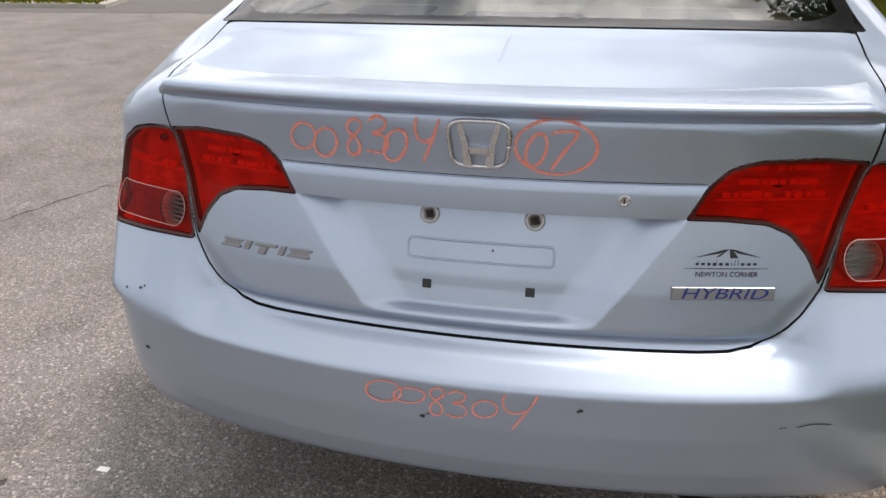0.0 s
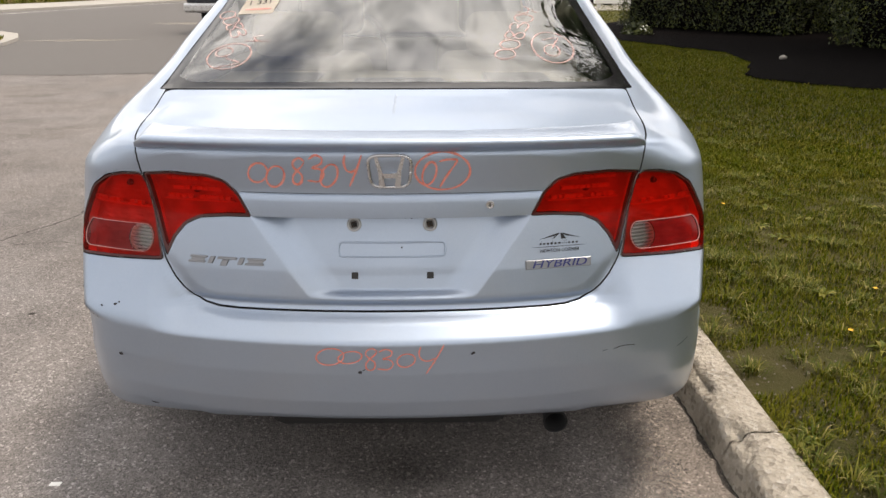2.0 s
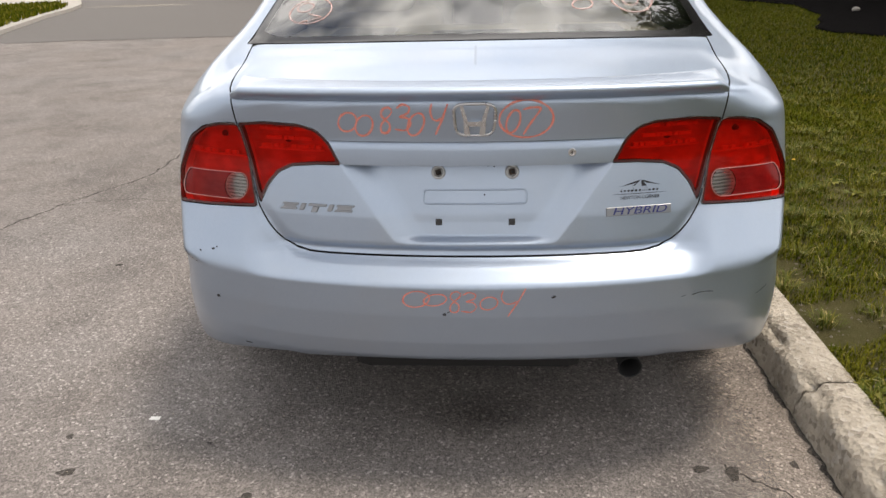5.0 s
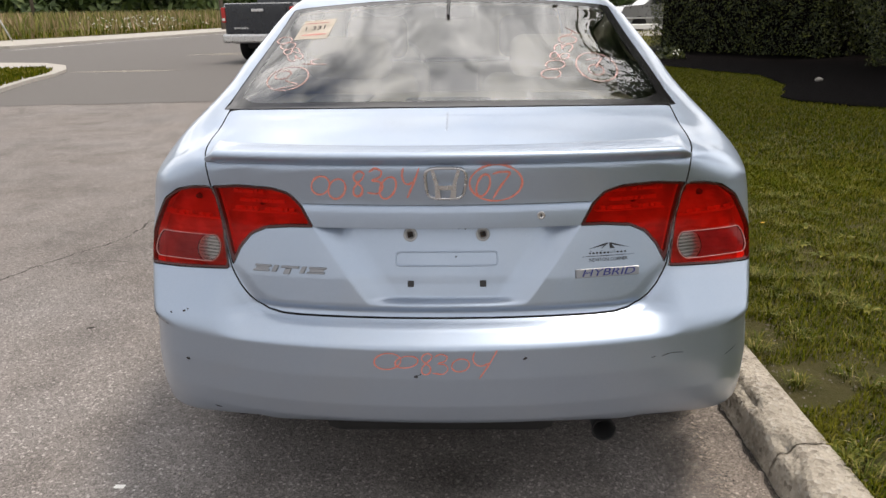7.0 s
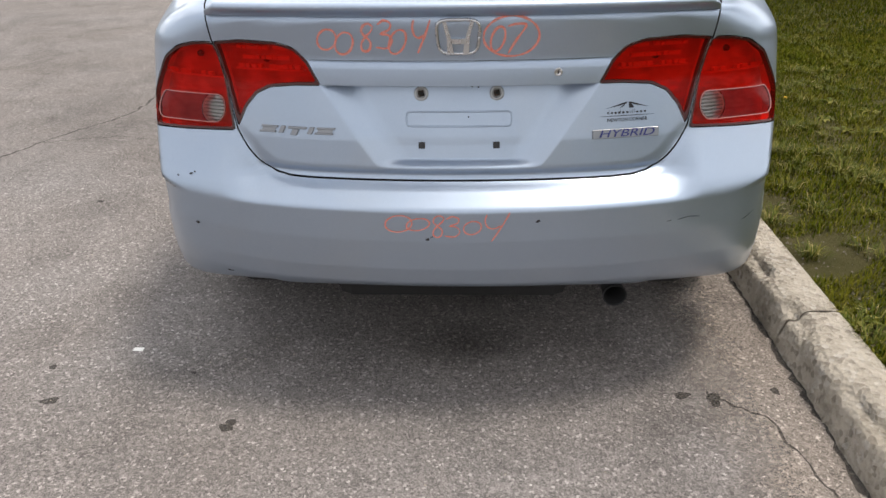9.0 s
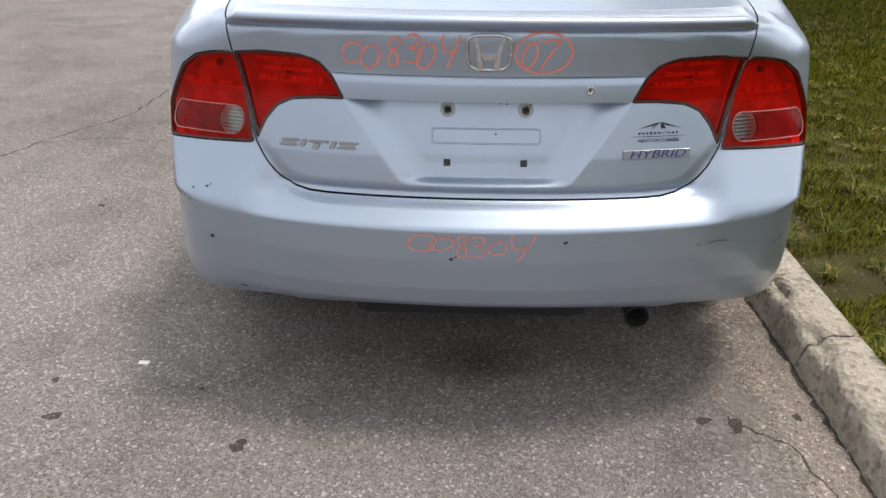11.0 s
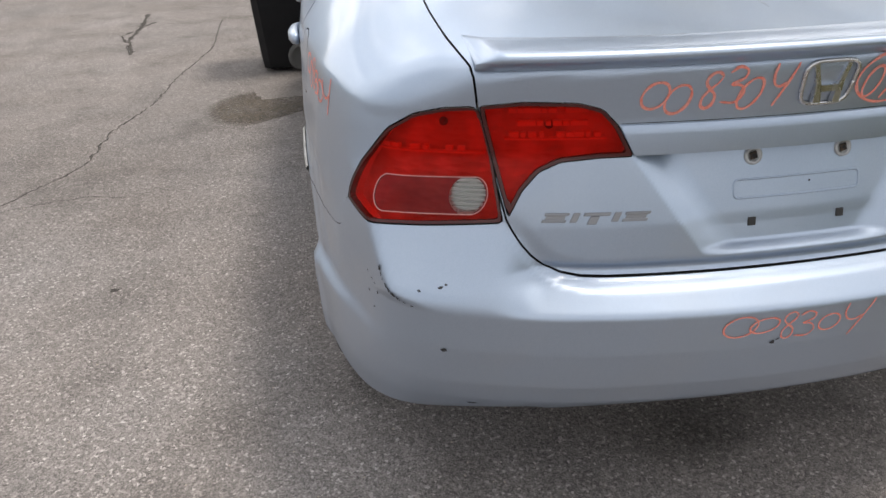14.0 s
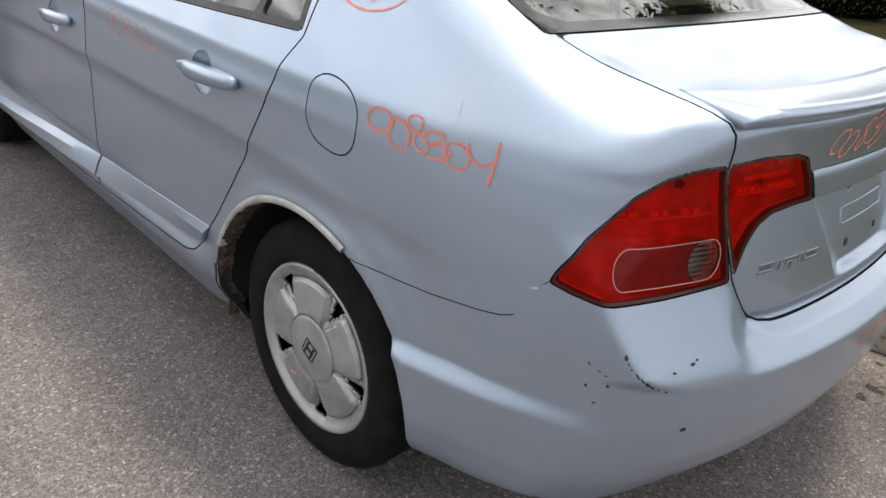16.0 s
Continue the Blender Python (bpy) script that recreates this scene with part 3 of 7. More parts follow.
    def leaf(name, dark, mid, light):
        m = Mat(name, mid, 0.55)
        r = m.n("NewGeometry").outputs["Random Per Island"]
        m.color(m.ramp(r, [(0.0, dark), (0.55, mid), (1.0, light)]))
        return m.m

    M["hedge_leaf"] = leaf("hedge_leaf", (0.008, 0.015, 0.002), (0.026, 0.040, 0.005), (0.11, 0.125, 0.014))
    M["tree_leaf"] = leaf("tree_leaf", (0.025, 0.05, 0.012), (0.05, 0.09, 0.02), (0.085, 0.13, 0.03))
    M["far_leaf"] = leaf("far_leaf", (0.03, 0.055, 0.012), (0.06, 0.10, 0.02), (0.11, 0.15, 0.04))
    m = Mat("bark", (0.10, 0.08, 0.06), 0.95)
    m.color(m.mix(m.noise(9, 6, 0.7, m.coords("Object", (1, 1, 0.2))), (0.05, 0.04, 0.032), (0.17, 0.14, 0.11)))
    m.bump(m.noise(24, 6, 0.7, m.coords("Object", (1, 1, 0.2))), 0.8, 0.02)
    M["bark"] = m.m
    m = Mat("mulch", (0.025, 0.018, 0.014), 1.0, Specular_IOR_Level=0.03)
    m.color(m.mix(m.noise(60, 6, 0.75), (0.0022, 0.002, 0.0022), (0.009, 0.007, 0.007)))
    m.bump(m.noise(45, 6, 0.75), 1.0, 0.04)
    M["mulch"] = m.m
    m = Mat("concrete", (0.45, 0.43, 0.40), 0.9)
    m.color(m.mix(m.noise(6, 7, 0.65), (0.27, 0.25, 0.225), (0.42, 0.40, 0.365)))
    m.bump(m.noise(90, 5), 0.3, 0.003)
    M["concrete"] = m.m
    m = Mat("dark_truck_paint", (0.010, 0.014, 0.022), 0.25, 0.0, Coat_Weight=0.3, Coat_Roughness=0.04)
    m.rough(m.ramp(m.noise(5, 5), [(0.3, 0.2), (0.8, 0.4)]))
    M["truck"] = m.m
    m = Mat("grey_vehicle_paint", (0.24, 0.24, 0.245), 0.3, 0.6, Coat_Weight=0.8)
    m.rough(m.ramp(m.noise(5, 5), [(0.3, 0.25), (0.8, 0.4)]))
    M["grey_paint"] = m.m
    M["white_plastic"] = Mat("white_plastic", (0.75, 0.75, 0.73), 0.5).m
    M["tail_red"] = Mat("tail_red", (0.5, 0.02, 0.015), 0.25).m
    M["dark_glass"] = Mat("dark_glass", (0.02, 0.022, 0.025), 0.05).m
    m = Mat("bin_plastic", (0.008, 0.008, 0.009), 0.7, Specular_IOR_Level=0.25)
    m.rough(m.ramp(m.noise(12, 5), [(0.3, 0.45), (0.8, 0.75)]))
    M["bin"] = m.m
    M["grey_rubber"] = Mat("grey_rubber", (0.09, 0.088, 0.085), 0.8).m
    m = Mat("galvanised", (0.45, 0.45, 0.44), 0.5, 0.6)
    M["metal"] = m.m
    return M


M = make_materials()


# ---- the parked car ----
def rounded(poly, r=0.012, n=4):
    """The polygon with its corners rounded by about r."""
    out = []
    k = len(poly)
    for i in range(k):
        a, b, c = Vector(poly[i - 1]), Vector(poly[i]), Vector(poly[(i + 1) % k])
        ra, rc = min(r, (a - b).length * 0.45), min(r, (c - b).length * 0.45)
        p, q = b + (a - b).normalized() * ra, b + (c - b).normalized() * rc
        for j in range(n + 1):
            s = j / n
            out.append(tuple((1 - s) ** 2 * p + 2 * s * (1 - s) * b + s * s * q))
    return out


def cut(mesh, f):
    """Splits a triangle mesh along f = 0: (part where f < 0, the rest)."""
    V, N, F = mesh
    s = f < 0
    c = s[F].sum(1)
    halves = []
    mixed = F[(c > 0) & (c < 3)]
    edges = np.sort(np.concatenate([mixed[:, [0, 1]], mixed[:, [1, 2]], mixed[:, [2, 0]]]), axis=1)
    edges = np.unique(edges[s[edges[:, 0]] != s[edges[:, 1]]], axis=0) if len(edges) else np.zeros((0, 2), int)
    a, b = edges[:, 0], edges[:, 1]
    t = (f[a] / (f[a] - f[b]))[:, None] if len(edges) else np.zeros((0, 1))
    V2 = np.concatenate([V, V[a] + t * (V[b] - V[a])])
    nn = N[a] + t * (N[b] - N[a])
    N2 = np.concatenate([N, nn / (np.linalg.norm(nn, axis=1, keepdims=True) + 1e-12)])
    key = a.astype(np.int64) * len(V) + b

    def mid(p, q):
        lo, hi = np.minimum(p, q), np.maximum(p, q)
        return len(V) + np.searchsorted(key, lo.astype(np.int64) * len(V) + hi)

    for want in (True, False):
        w = s == want
        cw = w[F].sum(1)
        faces = [F[cw == 3]]
        one = F[cw == 1]
        if len(one):
            k = w[one].argmax(1)
            r = np.arange(len(one))
            p, q, o = one[r, k], one[r, (k + 1) % 3], one[r, (k + 2) % 3]
            faces.append(np.stack([p, mid(p, q), mid(p, o)], -1))
        two = F[cw == 2]
        if len(two):
            k = (~w[two]).argmax(1)
            r = np.arange(len(two))
            o, p, q = two[r, k], two[r, (k + 1) % 3], two[r, (k + 2) % 3]
            m1, m2 = mid(o, p), mid(o, q)
            faces += [np.stack([m1, p, q], -1), np.stack([m1, q, m2], -1)]
        G = np.concatenate(faces)
        used, inv = np.unique(G, return_inverse=True)
        halves.append((V2[used], N2[used], inv.reshape(-1, 3)))
    return halves


def panel(mesh, field, gap=0.0018):
    """Cuts a panel out, with a gap round it: (panel, rest)."""
    width = gap if callable(gap) else (lambda x, y, z: gap)
    inner, outer = cut(mesh, field(*mesh[0].T) + width(*mesh[0].T))
    return inner, cut(outer, field(*outer[0].T) - width(*outer[0].T))[1]


def hem(mesh, depth=0.014):
    """Adds a folded-in edge all round a panel."""
    V, N, F = mesh
    if not len(F):
        return V, F
    e = np.concatenate([F[:, [0, 1]], F[:, [1, 2]], F[:, [2, 0]]])
    n = int(F.max()) + 1
    code = np.minimum(e[:, 0], e[:, 1]).astype(np.int64) * n + np.maximum(e[:, 0], e[:, 1])
    _, first, count = np.unique(code, return_index=True, return_counts=True)
    rim = e[first[count == 1]]
    a, b = rim[:, 0], rim[:, 1]
    base = len(V)
    k = len(rim)
    VV = np.concatenate([V, V[a], V[b], V[b] - depth * N[b], V[a] - depth * N[a]])
    i = np.arange(k) + base
    quads = np.stack([i + k, i, i + 3 * k, i + 2 * k], -1)
    return VV, F.tolist() + quads.tolist()


def skin(name, mesh, material, parent, depth=0.014, label=""):
    v, f = hem(mesh, depth)
    ob = mesh_object(name, v, f, [material, M["gap"]], parent, label)
    ob.data.polygons.foreach_set("material_index", np.array([0 if len(q) == 3 else 1 for q in f], dtype=np.int32))
    # the shape's own normals on the skin, plain ones on the folded edge
    ob.data.normals_split_custom_set_from_vertices(np.concatenate([mesh[1], np.zeros((len(v) - len(mesh[0]), 3))]).tolist())
    return ob


def solve_skin(make, lo, hi, n):
    """Bisects for the skin along n lines at once; make(m) gives x, y, z."""
    lo, hi = np.full(n, float(lo)), np.full(n, float(hi))
    for _ in range(17):
        m = (lo + hi) / 2
        ins = body_field(*make(m)) < 0
        lo, hi = np.where(ins, m, lo), np.where(ins, hi, m)
    return np.stack(make(lo), -1)


def on_rear_all(x, z):
    x, z = np.atleast_1d(np.asarray(x, float)), np.atleast_1d(np.asarray(z, float))
    return solve_skin(lambda m: (x, m, z), 0.5, -0.3, len(x))


def on_left_all(y, z):
    y, z = np.atleast_1d(np.asarray(y, float)), np.atleast_1d(np.asarray(z, float))
    return solve_skin(lambda m: (-m, y, z), 0.3, 1.1, len(y))


def on_top_all(x, y):
    x, y = np.atleast_1d(np.asarray(x, float)), np.atleast_1d(np.asarray(y, float))
    return solve_skin(lambda m: (x, y, m), 0.85, 1.7, len(x))


def on_rear(x, z):
    return Vector(on_rear_all(x, z)[0])


def on_side(y, z, sign=-1):
    p = on_left_all(y, z)[0]
    return Vector((-sign * p[0], p[1], p[2]))


def on_top(x, y):
    return Vector(on_top_all(x, y)[0])


def normals_all(p):
    e = 0.004
    p = np.asarray(p, float)
    g = np.stack([body_field(*(p + e * np.eye(3)[i]).T) - body_field(*(p - e * np.eye(3)[i]).T) for i in range(3)], -1)
    return g / (np.linalg.norm(g, axis=1, keepdims=True) + 1e-12)


def normal_at(p):
    return Vector(normals_all([tuple(p)])[0])


def smooth_line(pts, step=0.006):
    """A dense rounded line through 2D points."""
    p = [np.array(q, float) for q in pts]
    if len(p) < 3:
        out = [p[0] + (p[1] - p[0]) * s for s in np.linspace(0, 1, 8)]
        return out
    p = [2 * p[0] - p[1]] + p + [2 * p[-1] - p[-2]]
    out = []
    for a, b, c, d in zip(p, p[1:], p[2:], p[3:]):
        n = max(2, int(np.linalg.norm(c - b) / step))
        for t in np.arange(n) / n:
            out.append(0.5 * (2 * b + (c - a) * t + (2 * a - 5 * b + 4 * c - d) * t * t + (3 * b - a - 3 * c + d) * t ** 3))
    return out + [p[-2]]


def ribbon(bm, place, line, width, lift=0.0010):
    """A pencil stroke that lies on the car; place maps 2D to the skin."""
    every = {on_rear: on_rear_all, on_top: on_top_all, on_side: on_left_all}[place]
    line = np.array([tuple(q) for q in line], float)
    pa = every(line[:, 0], line[:, 1])
    pts = [Vector(p) for p in pa]
    nor = [Vector(v) for v in normals_all(pa)]
    left, right = [], []
    for i, p in enumerate(pts):
        d = pts[min(i + 1, len(pts) - 1)] - pts[max(i - 1, 0)]
        s = nor[i].cross(d).normalized()
        w = width * 0.5 * (0.8 + 0.35 * noise.noise(p * 60))
        if i in (0, len(pts) - 1):
            w *= 0.5
        left.append(bm.verts.new(p + s * w + nor[i] * lift))
        right.append(bm.verts.new(p - s * w + nor[i] * lift))
    for i in range(len(pts) - 1):
        bm.faces.new((left[i], left[i + 1], right[i + 1], right[i]))


def oval(cx, cy, rx, ry, a0=100, turn=372, n=14, lean=0.0):
    out = []
    for i in range(n + 1):
        a = radians(a0 + turn * i / n)
        out.append((cx + rx * math.cos(a) + lean * ry * math.sin(a), cy + ry * math.sin(a)))
    return out


# digits in a box of one by one, drawn as by hand
def digit(ch):
    return {
        "0": [oval(0.5, 0.5, 0.5, 0.5, 70, 385)],
        "8": [[(0.95, 0.86), (0.62, 1.0), (0.22, 0.94), (0.10, 0.74), (0.42, 0.55), (0.82, 0.34), (0.80, 0.08), (0.48, 0.0), (0.20, 0.10), (0.16, 0.32), (0.42, 0.52), (0.78, 0.70), (0.92, 0.84)]],
        "3": [[(0.06, 0.88), (0.44, 1.0), (0.86, 0.88), (0.80, 0.68), (0.30, 0.55), (0.74, 0.50), (1.0, 0.28), (0.70, 0.04), (0.0, 0.10)]],
        "4": [[(0.10, 1.0), (0.04, 0.76), (0.18, 0.53), (0.44, 0.46), (0.72, 0.55)], [(1.0, 0.97), (0.72, 0.50), (0.36, 0.0)]],
        "7": [[(0.0, 0.94), (0.40, 1.0), (0.96, 0.97), (0.90, 0.82), (0.45, 0.40), (0.10, 0.0)]],
    }[ch]


def scrawl(name, place, signs, width, material, parent, label="", ring=None):
    """Handwritten digits on the car. Each sign: the digit, its middle, its way along the line, its way up."""
    bm = bmesh.new()
    for ch, mid, along, up in signs:
        for stroke in digit(ch):
            line = [(mid[0] + along[0] * (u - 0.5) + up[0] * (v - 0.5), mid[1] + along[1] * (u - 0.5) + up[1] * (v - 0.5)) for u, v in stroke]
            ribbon(bm, place, smooth_line(line, 0.005), width)
    if ring:
        ribbon(bm, place, smooth_line(oval(*ring, 95, 380, 24)), width)
    return part(name, bm, material, parent, label, True)


def run(text, start, step, along, up, drop=()):
    """Signs at even steps from start."""
    return [(ch, (start[0] + step[0] * i, start[1] + step[1] * i + (drop[i] if i < len(drop) else 0)), along, up) for i, ch in enumerate(text)]


def lettering(name, text, size, place, normal, up, material, parent, extrude=0.001, squeeze=1.0, shear=0.0, label=""):
    cu = bpy.data.curves.new(name, "FONT")
    cu.body, cu.size, cu.align_x, cu.align_y, cu.extrude, cu.shear = text, size, "CENTER", "CENTER", extrude, shear
    tmp = bpy.data.objects.new(name, cu)
    scene.collection.objects.link(tmp)
    me = bpy.data.meshes.new_from_object(tmp.evaluated_get(bpy.context.evaluated_depsgraph_get()))
    bpy.data.objects.remove(tmp)
    me.materials.clear()
    me.materials.append(material)
    ob = new(name, me)
    zc = Vector(normal).normalized()
    xc = Vector(up).cross(zc).normalized()
    yc = zc.cross(xc)
    rot = Matrix((xc, yc, zc)).transposed().to_4x4()
    ob.matrix_world = Matrix.Translation(place) @ rot @ Matrix.Diagonal((squeeze, 1, 1, 1))
    ob.parent = parent
    if label:
        ob["label"] = label
    return ob


# outlines of the panels; x is the distance from the car's middle
LID_LAMP = rounded([(0.571, 0.928), (0.50, 0.936), (0.413, 0.933), (0.372, 0.921), (0.343, 0.890), (0.316, 0.838), (0.375, 0.837), (0.438, 0.831), (0.474, 0.815), (0.503, 0.783), (0.528, 0.736)], 0.006)
SIDE_LAMP = rounded([(0.719, 0.928), (0.79, 0.924), (0.86, 0.912), (0.93, 0.882), (1.015, 0.812), (1.068, 0.750), (1.080, 0.727), (1.03, 0.719), (0.966, 0.714), (0.815, 0.719), (0.642, 0.728)], 0.006)


def lid_field(x, y, z):
    ax = np.abs(x)
    return np.maximum(poly_sd(ax, z, LID), y - (0.4488 + 0.085 * ax ** 2))


def lid_lamp_field(x, y, z):
    return np.maximum(poly_sd(np.abs(x), z, LID_LAMP), y - 0.4)


def side_lamp_field(x, y, z):
    return np.maximum(poly_sd(np.abs(x) + y, z, SIDE_LAMP), y - 0.6)


def rear_glass_field(x, y, z):
    ax = np.abs(x)
    # gently bowed foot and head, sides that close upwards
    return np.maximum(np.maximum(0.452 + 0.085 * ax ** 2 - y, y - (1.125 + 0.05 * ax ** 2)), np.maximum(ax - (0.632 - 0.118 * (y - 0.5)), 1.0 - z))


WINDOW = [(0.958, 0.992), (1.57, 0.968), (2.9, 0.945), (3.22, 0.955), (2.52, 1.33), (2.2, 1.352), (1.8, 1.352), (1.45, 1.325), (1.15, 1.215), (1.0, 1.08)]


def side_glass_field(x, y, z):
    return np.maximum(poly_sd(y, z, WINDOW), 0.5 - np.abs(x))


def windscreen_field(x, y, z):
    ax = np.abs(x)
    return np.maximum(np.maximum(2.58 + 0.06 * ax - y, y - (3.46 - 0.25 * ax ** 2)), np.maximum(ax - (0.56 + 0.16 * (y - 2.6)), 0.96 - z))


def arch_field(x, y, z):
    a = np.hypot((y - 0.862) / 1.045, z - 0.300) - 0.352
    b = np.hypot((y - 3.57) / 1.045, z - 0.300) - 0.352
    return np.maximum(np.minimum(a, b), 0.55 - np.abs(x))


def fuel_field(x, y, z):
    u, w = (y - 0.790) / 0.074, (z - 0.872 - 0.15 * (y - 0.790)) / 0.067
    return np.maximum(((np.abs(u) ** 2.6 + np.abs(w) ** 2.6) ** (1 / 2.6) - 1) * 0.067, x + 0.5)


REAR_DOOR = [(0.944, 0.986), (0.99, 0.872), (1.071, 0.728), (1.16, 0.60), (1.225, 0.508), (1.31, 0.405), (1.36, 0.352), (1.40, 0.340), (2.005, 0.312), (2.018, 0.33), (2.018, 1.36), (1.75, 1.37), (1.42, 1.34), (1.13, 1.235), (0.98, 1.09)]
FRONT_DOOR = [(2.020, 0.312), (3.10, 0.285), (3.16, 0.32), (3.14, 0.6), (3.16, 0.93), (2.55, 1.345), (2.020, 1.365)]


def rear_door_field(x, y, z):
    return np.maximum(poly_sd(y, z, REAR_DOOR), 0.5 - np.abs(x))


def front_door_field(x, y, z):
    return np.maximum(poly_sd(y, z, FRONT_DOOR), 0.5 - np.abs(x))


BUMPER = [(-1, 0.70), (0.50, 0.70), (0.60, 0.80), (0.72, 0.82), (1.05, 0.735), (1.080, 0.728), (1.098, 0.716), (1.118, 0.672), (1.135, 0.654), (1.165, 0.642), (1.22, 0.634), (1.349, 0.622), (1.60, 0.612), (1.60, 0.0), (-1, 0.0)]


def bumper_field(x, y, z):
    return np.maximum(poly_sd(np.abs(x) + y, z, BUMPER), y - 0.80)


def bumper_gap(x, y, z):
    # the joint closes between the hook behind the arch and the lamp
    q = np.abs(x) + y
    return 0.0011 * (1 - step01(1.075, 1.085, q) * (1 - step01(1.125, 1.14, q)))


def hood_field(x, y, z):
    return np.maximum(np.maximum(3.44 - y, y - 4.22), np.maximum(np.abs(x) - (0.72 - 0.1 * (y - 3.4)), 0.6 - z))


def front_bumper_field(x, y, z):
    return np.maximum(4.02 - y, z - 0.70)


def half(mesh, sign):
    return cut(mesh, sign * -mesh[0][:, 0])[0]


def make_car():
    car = empty("car", "light blue-silver sedan with red pencil writing, parked at the kerb", "car")
    rest = (V0, N0, F0)
    cabin = cut(rest, 0.99 - rest[0][:, 2])[0]
    # holes first
    glass, rest = panel(rest, rear_glass_field)
    sides, rest = panel(rest, side_glass_field, 0.001)
    screen, rest = panel(rest, windscreen_field)
    rest = cut(rest, arch_field(*rest[0].T))[1]
    lidlamp, rest = panel(rest, lid_lamp_field, 0.001)
    sidelamp, rest = panel(rest, side_lamp_field, 0.0015)
    lid, rest = panel(rest, lid_field, 0.0019)
    fuel, rest = panel(rest, fuel_field, 0.0013)
    rdoor, rest = panel(rest, rear_door_field, 0.0022)
    fdoor, rest = panel(rest, front_door_field, 0.0022)
    bumper, rest = panel(rest, bumper_field, bumper_gap)
    hood, rest = panel(rest, hood_field, 0.002)
    nose, rest = panel(rest, front_bumper_field, 0.002)
    skin("body", rest, M["paint"], car)
    trunk = skin("trunk_lid", lid, M["paint"], car)
    bump = skin("rear_bumper", bumper, M["paint"], car, 0.02)
    skin("hood", hood, M["paint"], car)
    skin("front_bumper", nose, M["paint"], car)
    skin("fuel_door", fuel, M["paint"], car)
    # dark inner skin behind the gaps and inside the arches, beige one round the cabin
    inner = cut((V0 - 0.016 * N0, N0, F0), V0[:, 2] - 1.0)[0]
    inner = cut(inner, np.minimum(np.minimum(arch_field(*inner[0].T) - 0.004, lid_lamp_field(*inner[0].T) - 0.002), side_lamp_field(*inner[0].T) - 0.002))[1]
    mesh_object("inner_shell", inner[0], inner[2], M["gap"], car)
    cab = (cabin[0] - 0.022 * cabin[1], cabin[1], cabin[2])
    f = np.minimum(np.minimum(rear_glass_field(*cab[0].T), side_glass_field(*cab[0].T)), windscreen_field(*cab[0].T))
    cab = cut(cab, f - 0.004)[1]
    mesh_object("headliner", cab[0], cab[2], M["beige"], car, "beige cabin lining")

    # glass: clear middle, black printed border
    g = rear_glass_field(*glass[0].T)
    pane, border = cut(glass, g + 0.028 + 0.004 * (1 - step01(0.50, 0.62, glass[0][:, 1])))
    rg = skin("rear_window", border, M["frit"], car, 0.004, "black printed border of the rear window")
    mesh_object("pane", pane[0], pane[2], M["glass"], rg, "tinted rear window pane")
    g = windscreen_field(*screen[0].T)
    pane, border = cut(screen, g + 0.03)
    ws = skin("windscreen", border, M["frit"], car, 0.004)
    mesh_object("pane", pane[0], pane[2], M["glass"], ws)
    doors = {}
    for sign in (-1, 1):
        for nm, mesh, yc, zc in (("rear_door", rdoor, 1.272, 0.846), ("front_door", fdoor, 2.292, 0.800)):
            m = half(mesh, sign)
            r = np.hypot(m[0][:, 1] - yc, m[0][:, 2] - zc)
            cup, m = cut(m, r - 0.0505)
            doors[nm, sign] = skin(nm, m, M["paint"], car)
            r = np.clip(np.hypot(cup[0][:, 1] - yc, cup[0][:, 2] - zc) / 0.0506, 0, 1)
            mesh_object("handle_cup", cup[0] - cup[1] * (0.0145 * np.sqrt(1 - r ** 2.5))[:, None], cup[2], M["paint"], doors[nm, sign], "hollow cup behind the handle")
        sg = half(sides, sign)
        y, z = sg[0][:, 1], sg[0][:, 2]
        d = side_glass_field(*sg[0].T)
        bars = np.minimum(np.minimum(np.abs(y - 2.022) - 0.055, np.abs(y - 1.13 - 0.12 * (z - 1)) - 0.012), -(d + 0.016))
        trim, pane = cut(sg, bars)
        for nm, a, b in (("rear_door", 0, 2.022), ("front_door", 2.022, 9)):
            t2 = cut(cut(trim, a - trim[0][:, 1])[0], lambda_sub(cut(trim, a - trim[0][:, 1])[0], b))[0]
            p2 = cut(cut(pane, a - pane[0][:, 1])[0], lambda_sub(cut(pane, a - pane[0][:, 1])[0], b))[0]
            skin("window_trim", t2, M["plastic"], doors[nm, sign], 0.006, "black rubber window trim")
            mesh_object("window_pane", p2[0] - 0.006 * p2[1], p2[2], M["glass"], doors[nm, sign], "tinted side window")

    make_lamps(car, trunk, lidlamp, sidelamp)
    make_lid_parts(trunk)
    make_bumper_parts(bump, car)
    make_side_parts(car, doors)
    for yc in (0.850, 3.57):
        for sign in (-1, 1):
            make_wheel(car, yc, sign)
    make_cabin(car, rg)
    make_underside(car)
    return car


def lambda_sub(mesh, b):
    return mesh[0][:, 1] - b


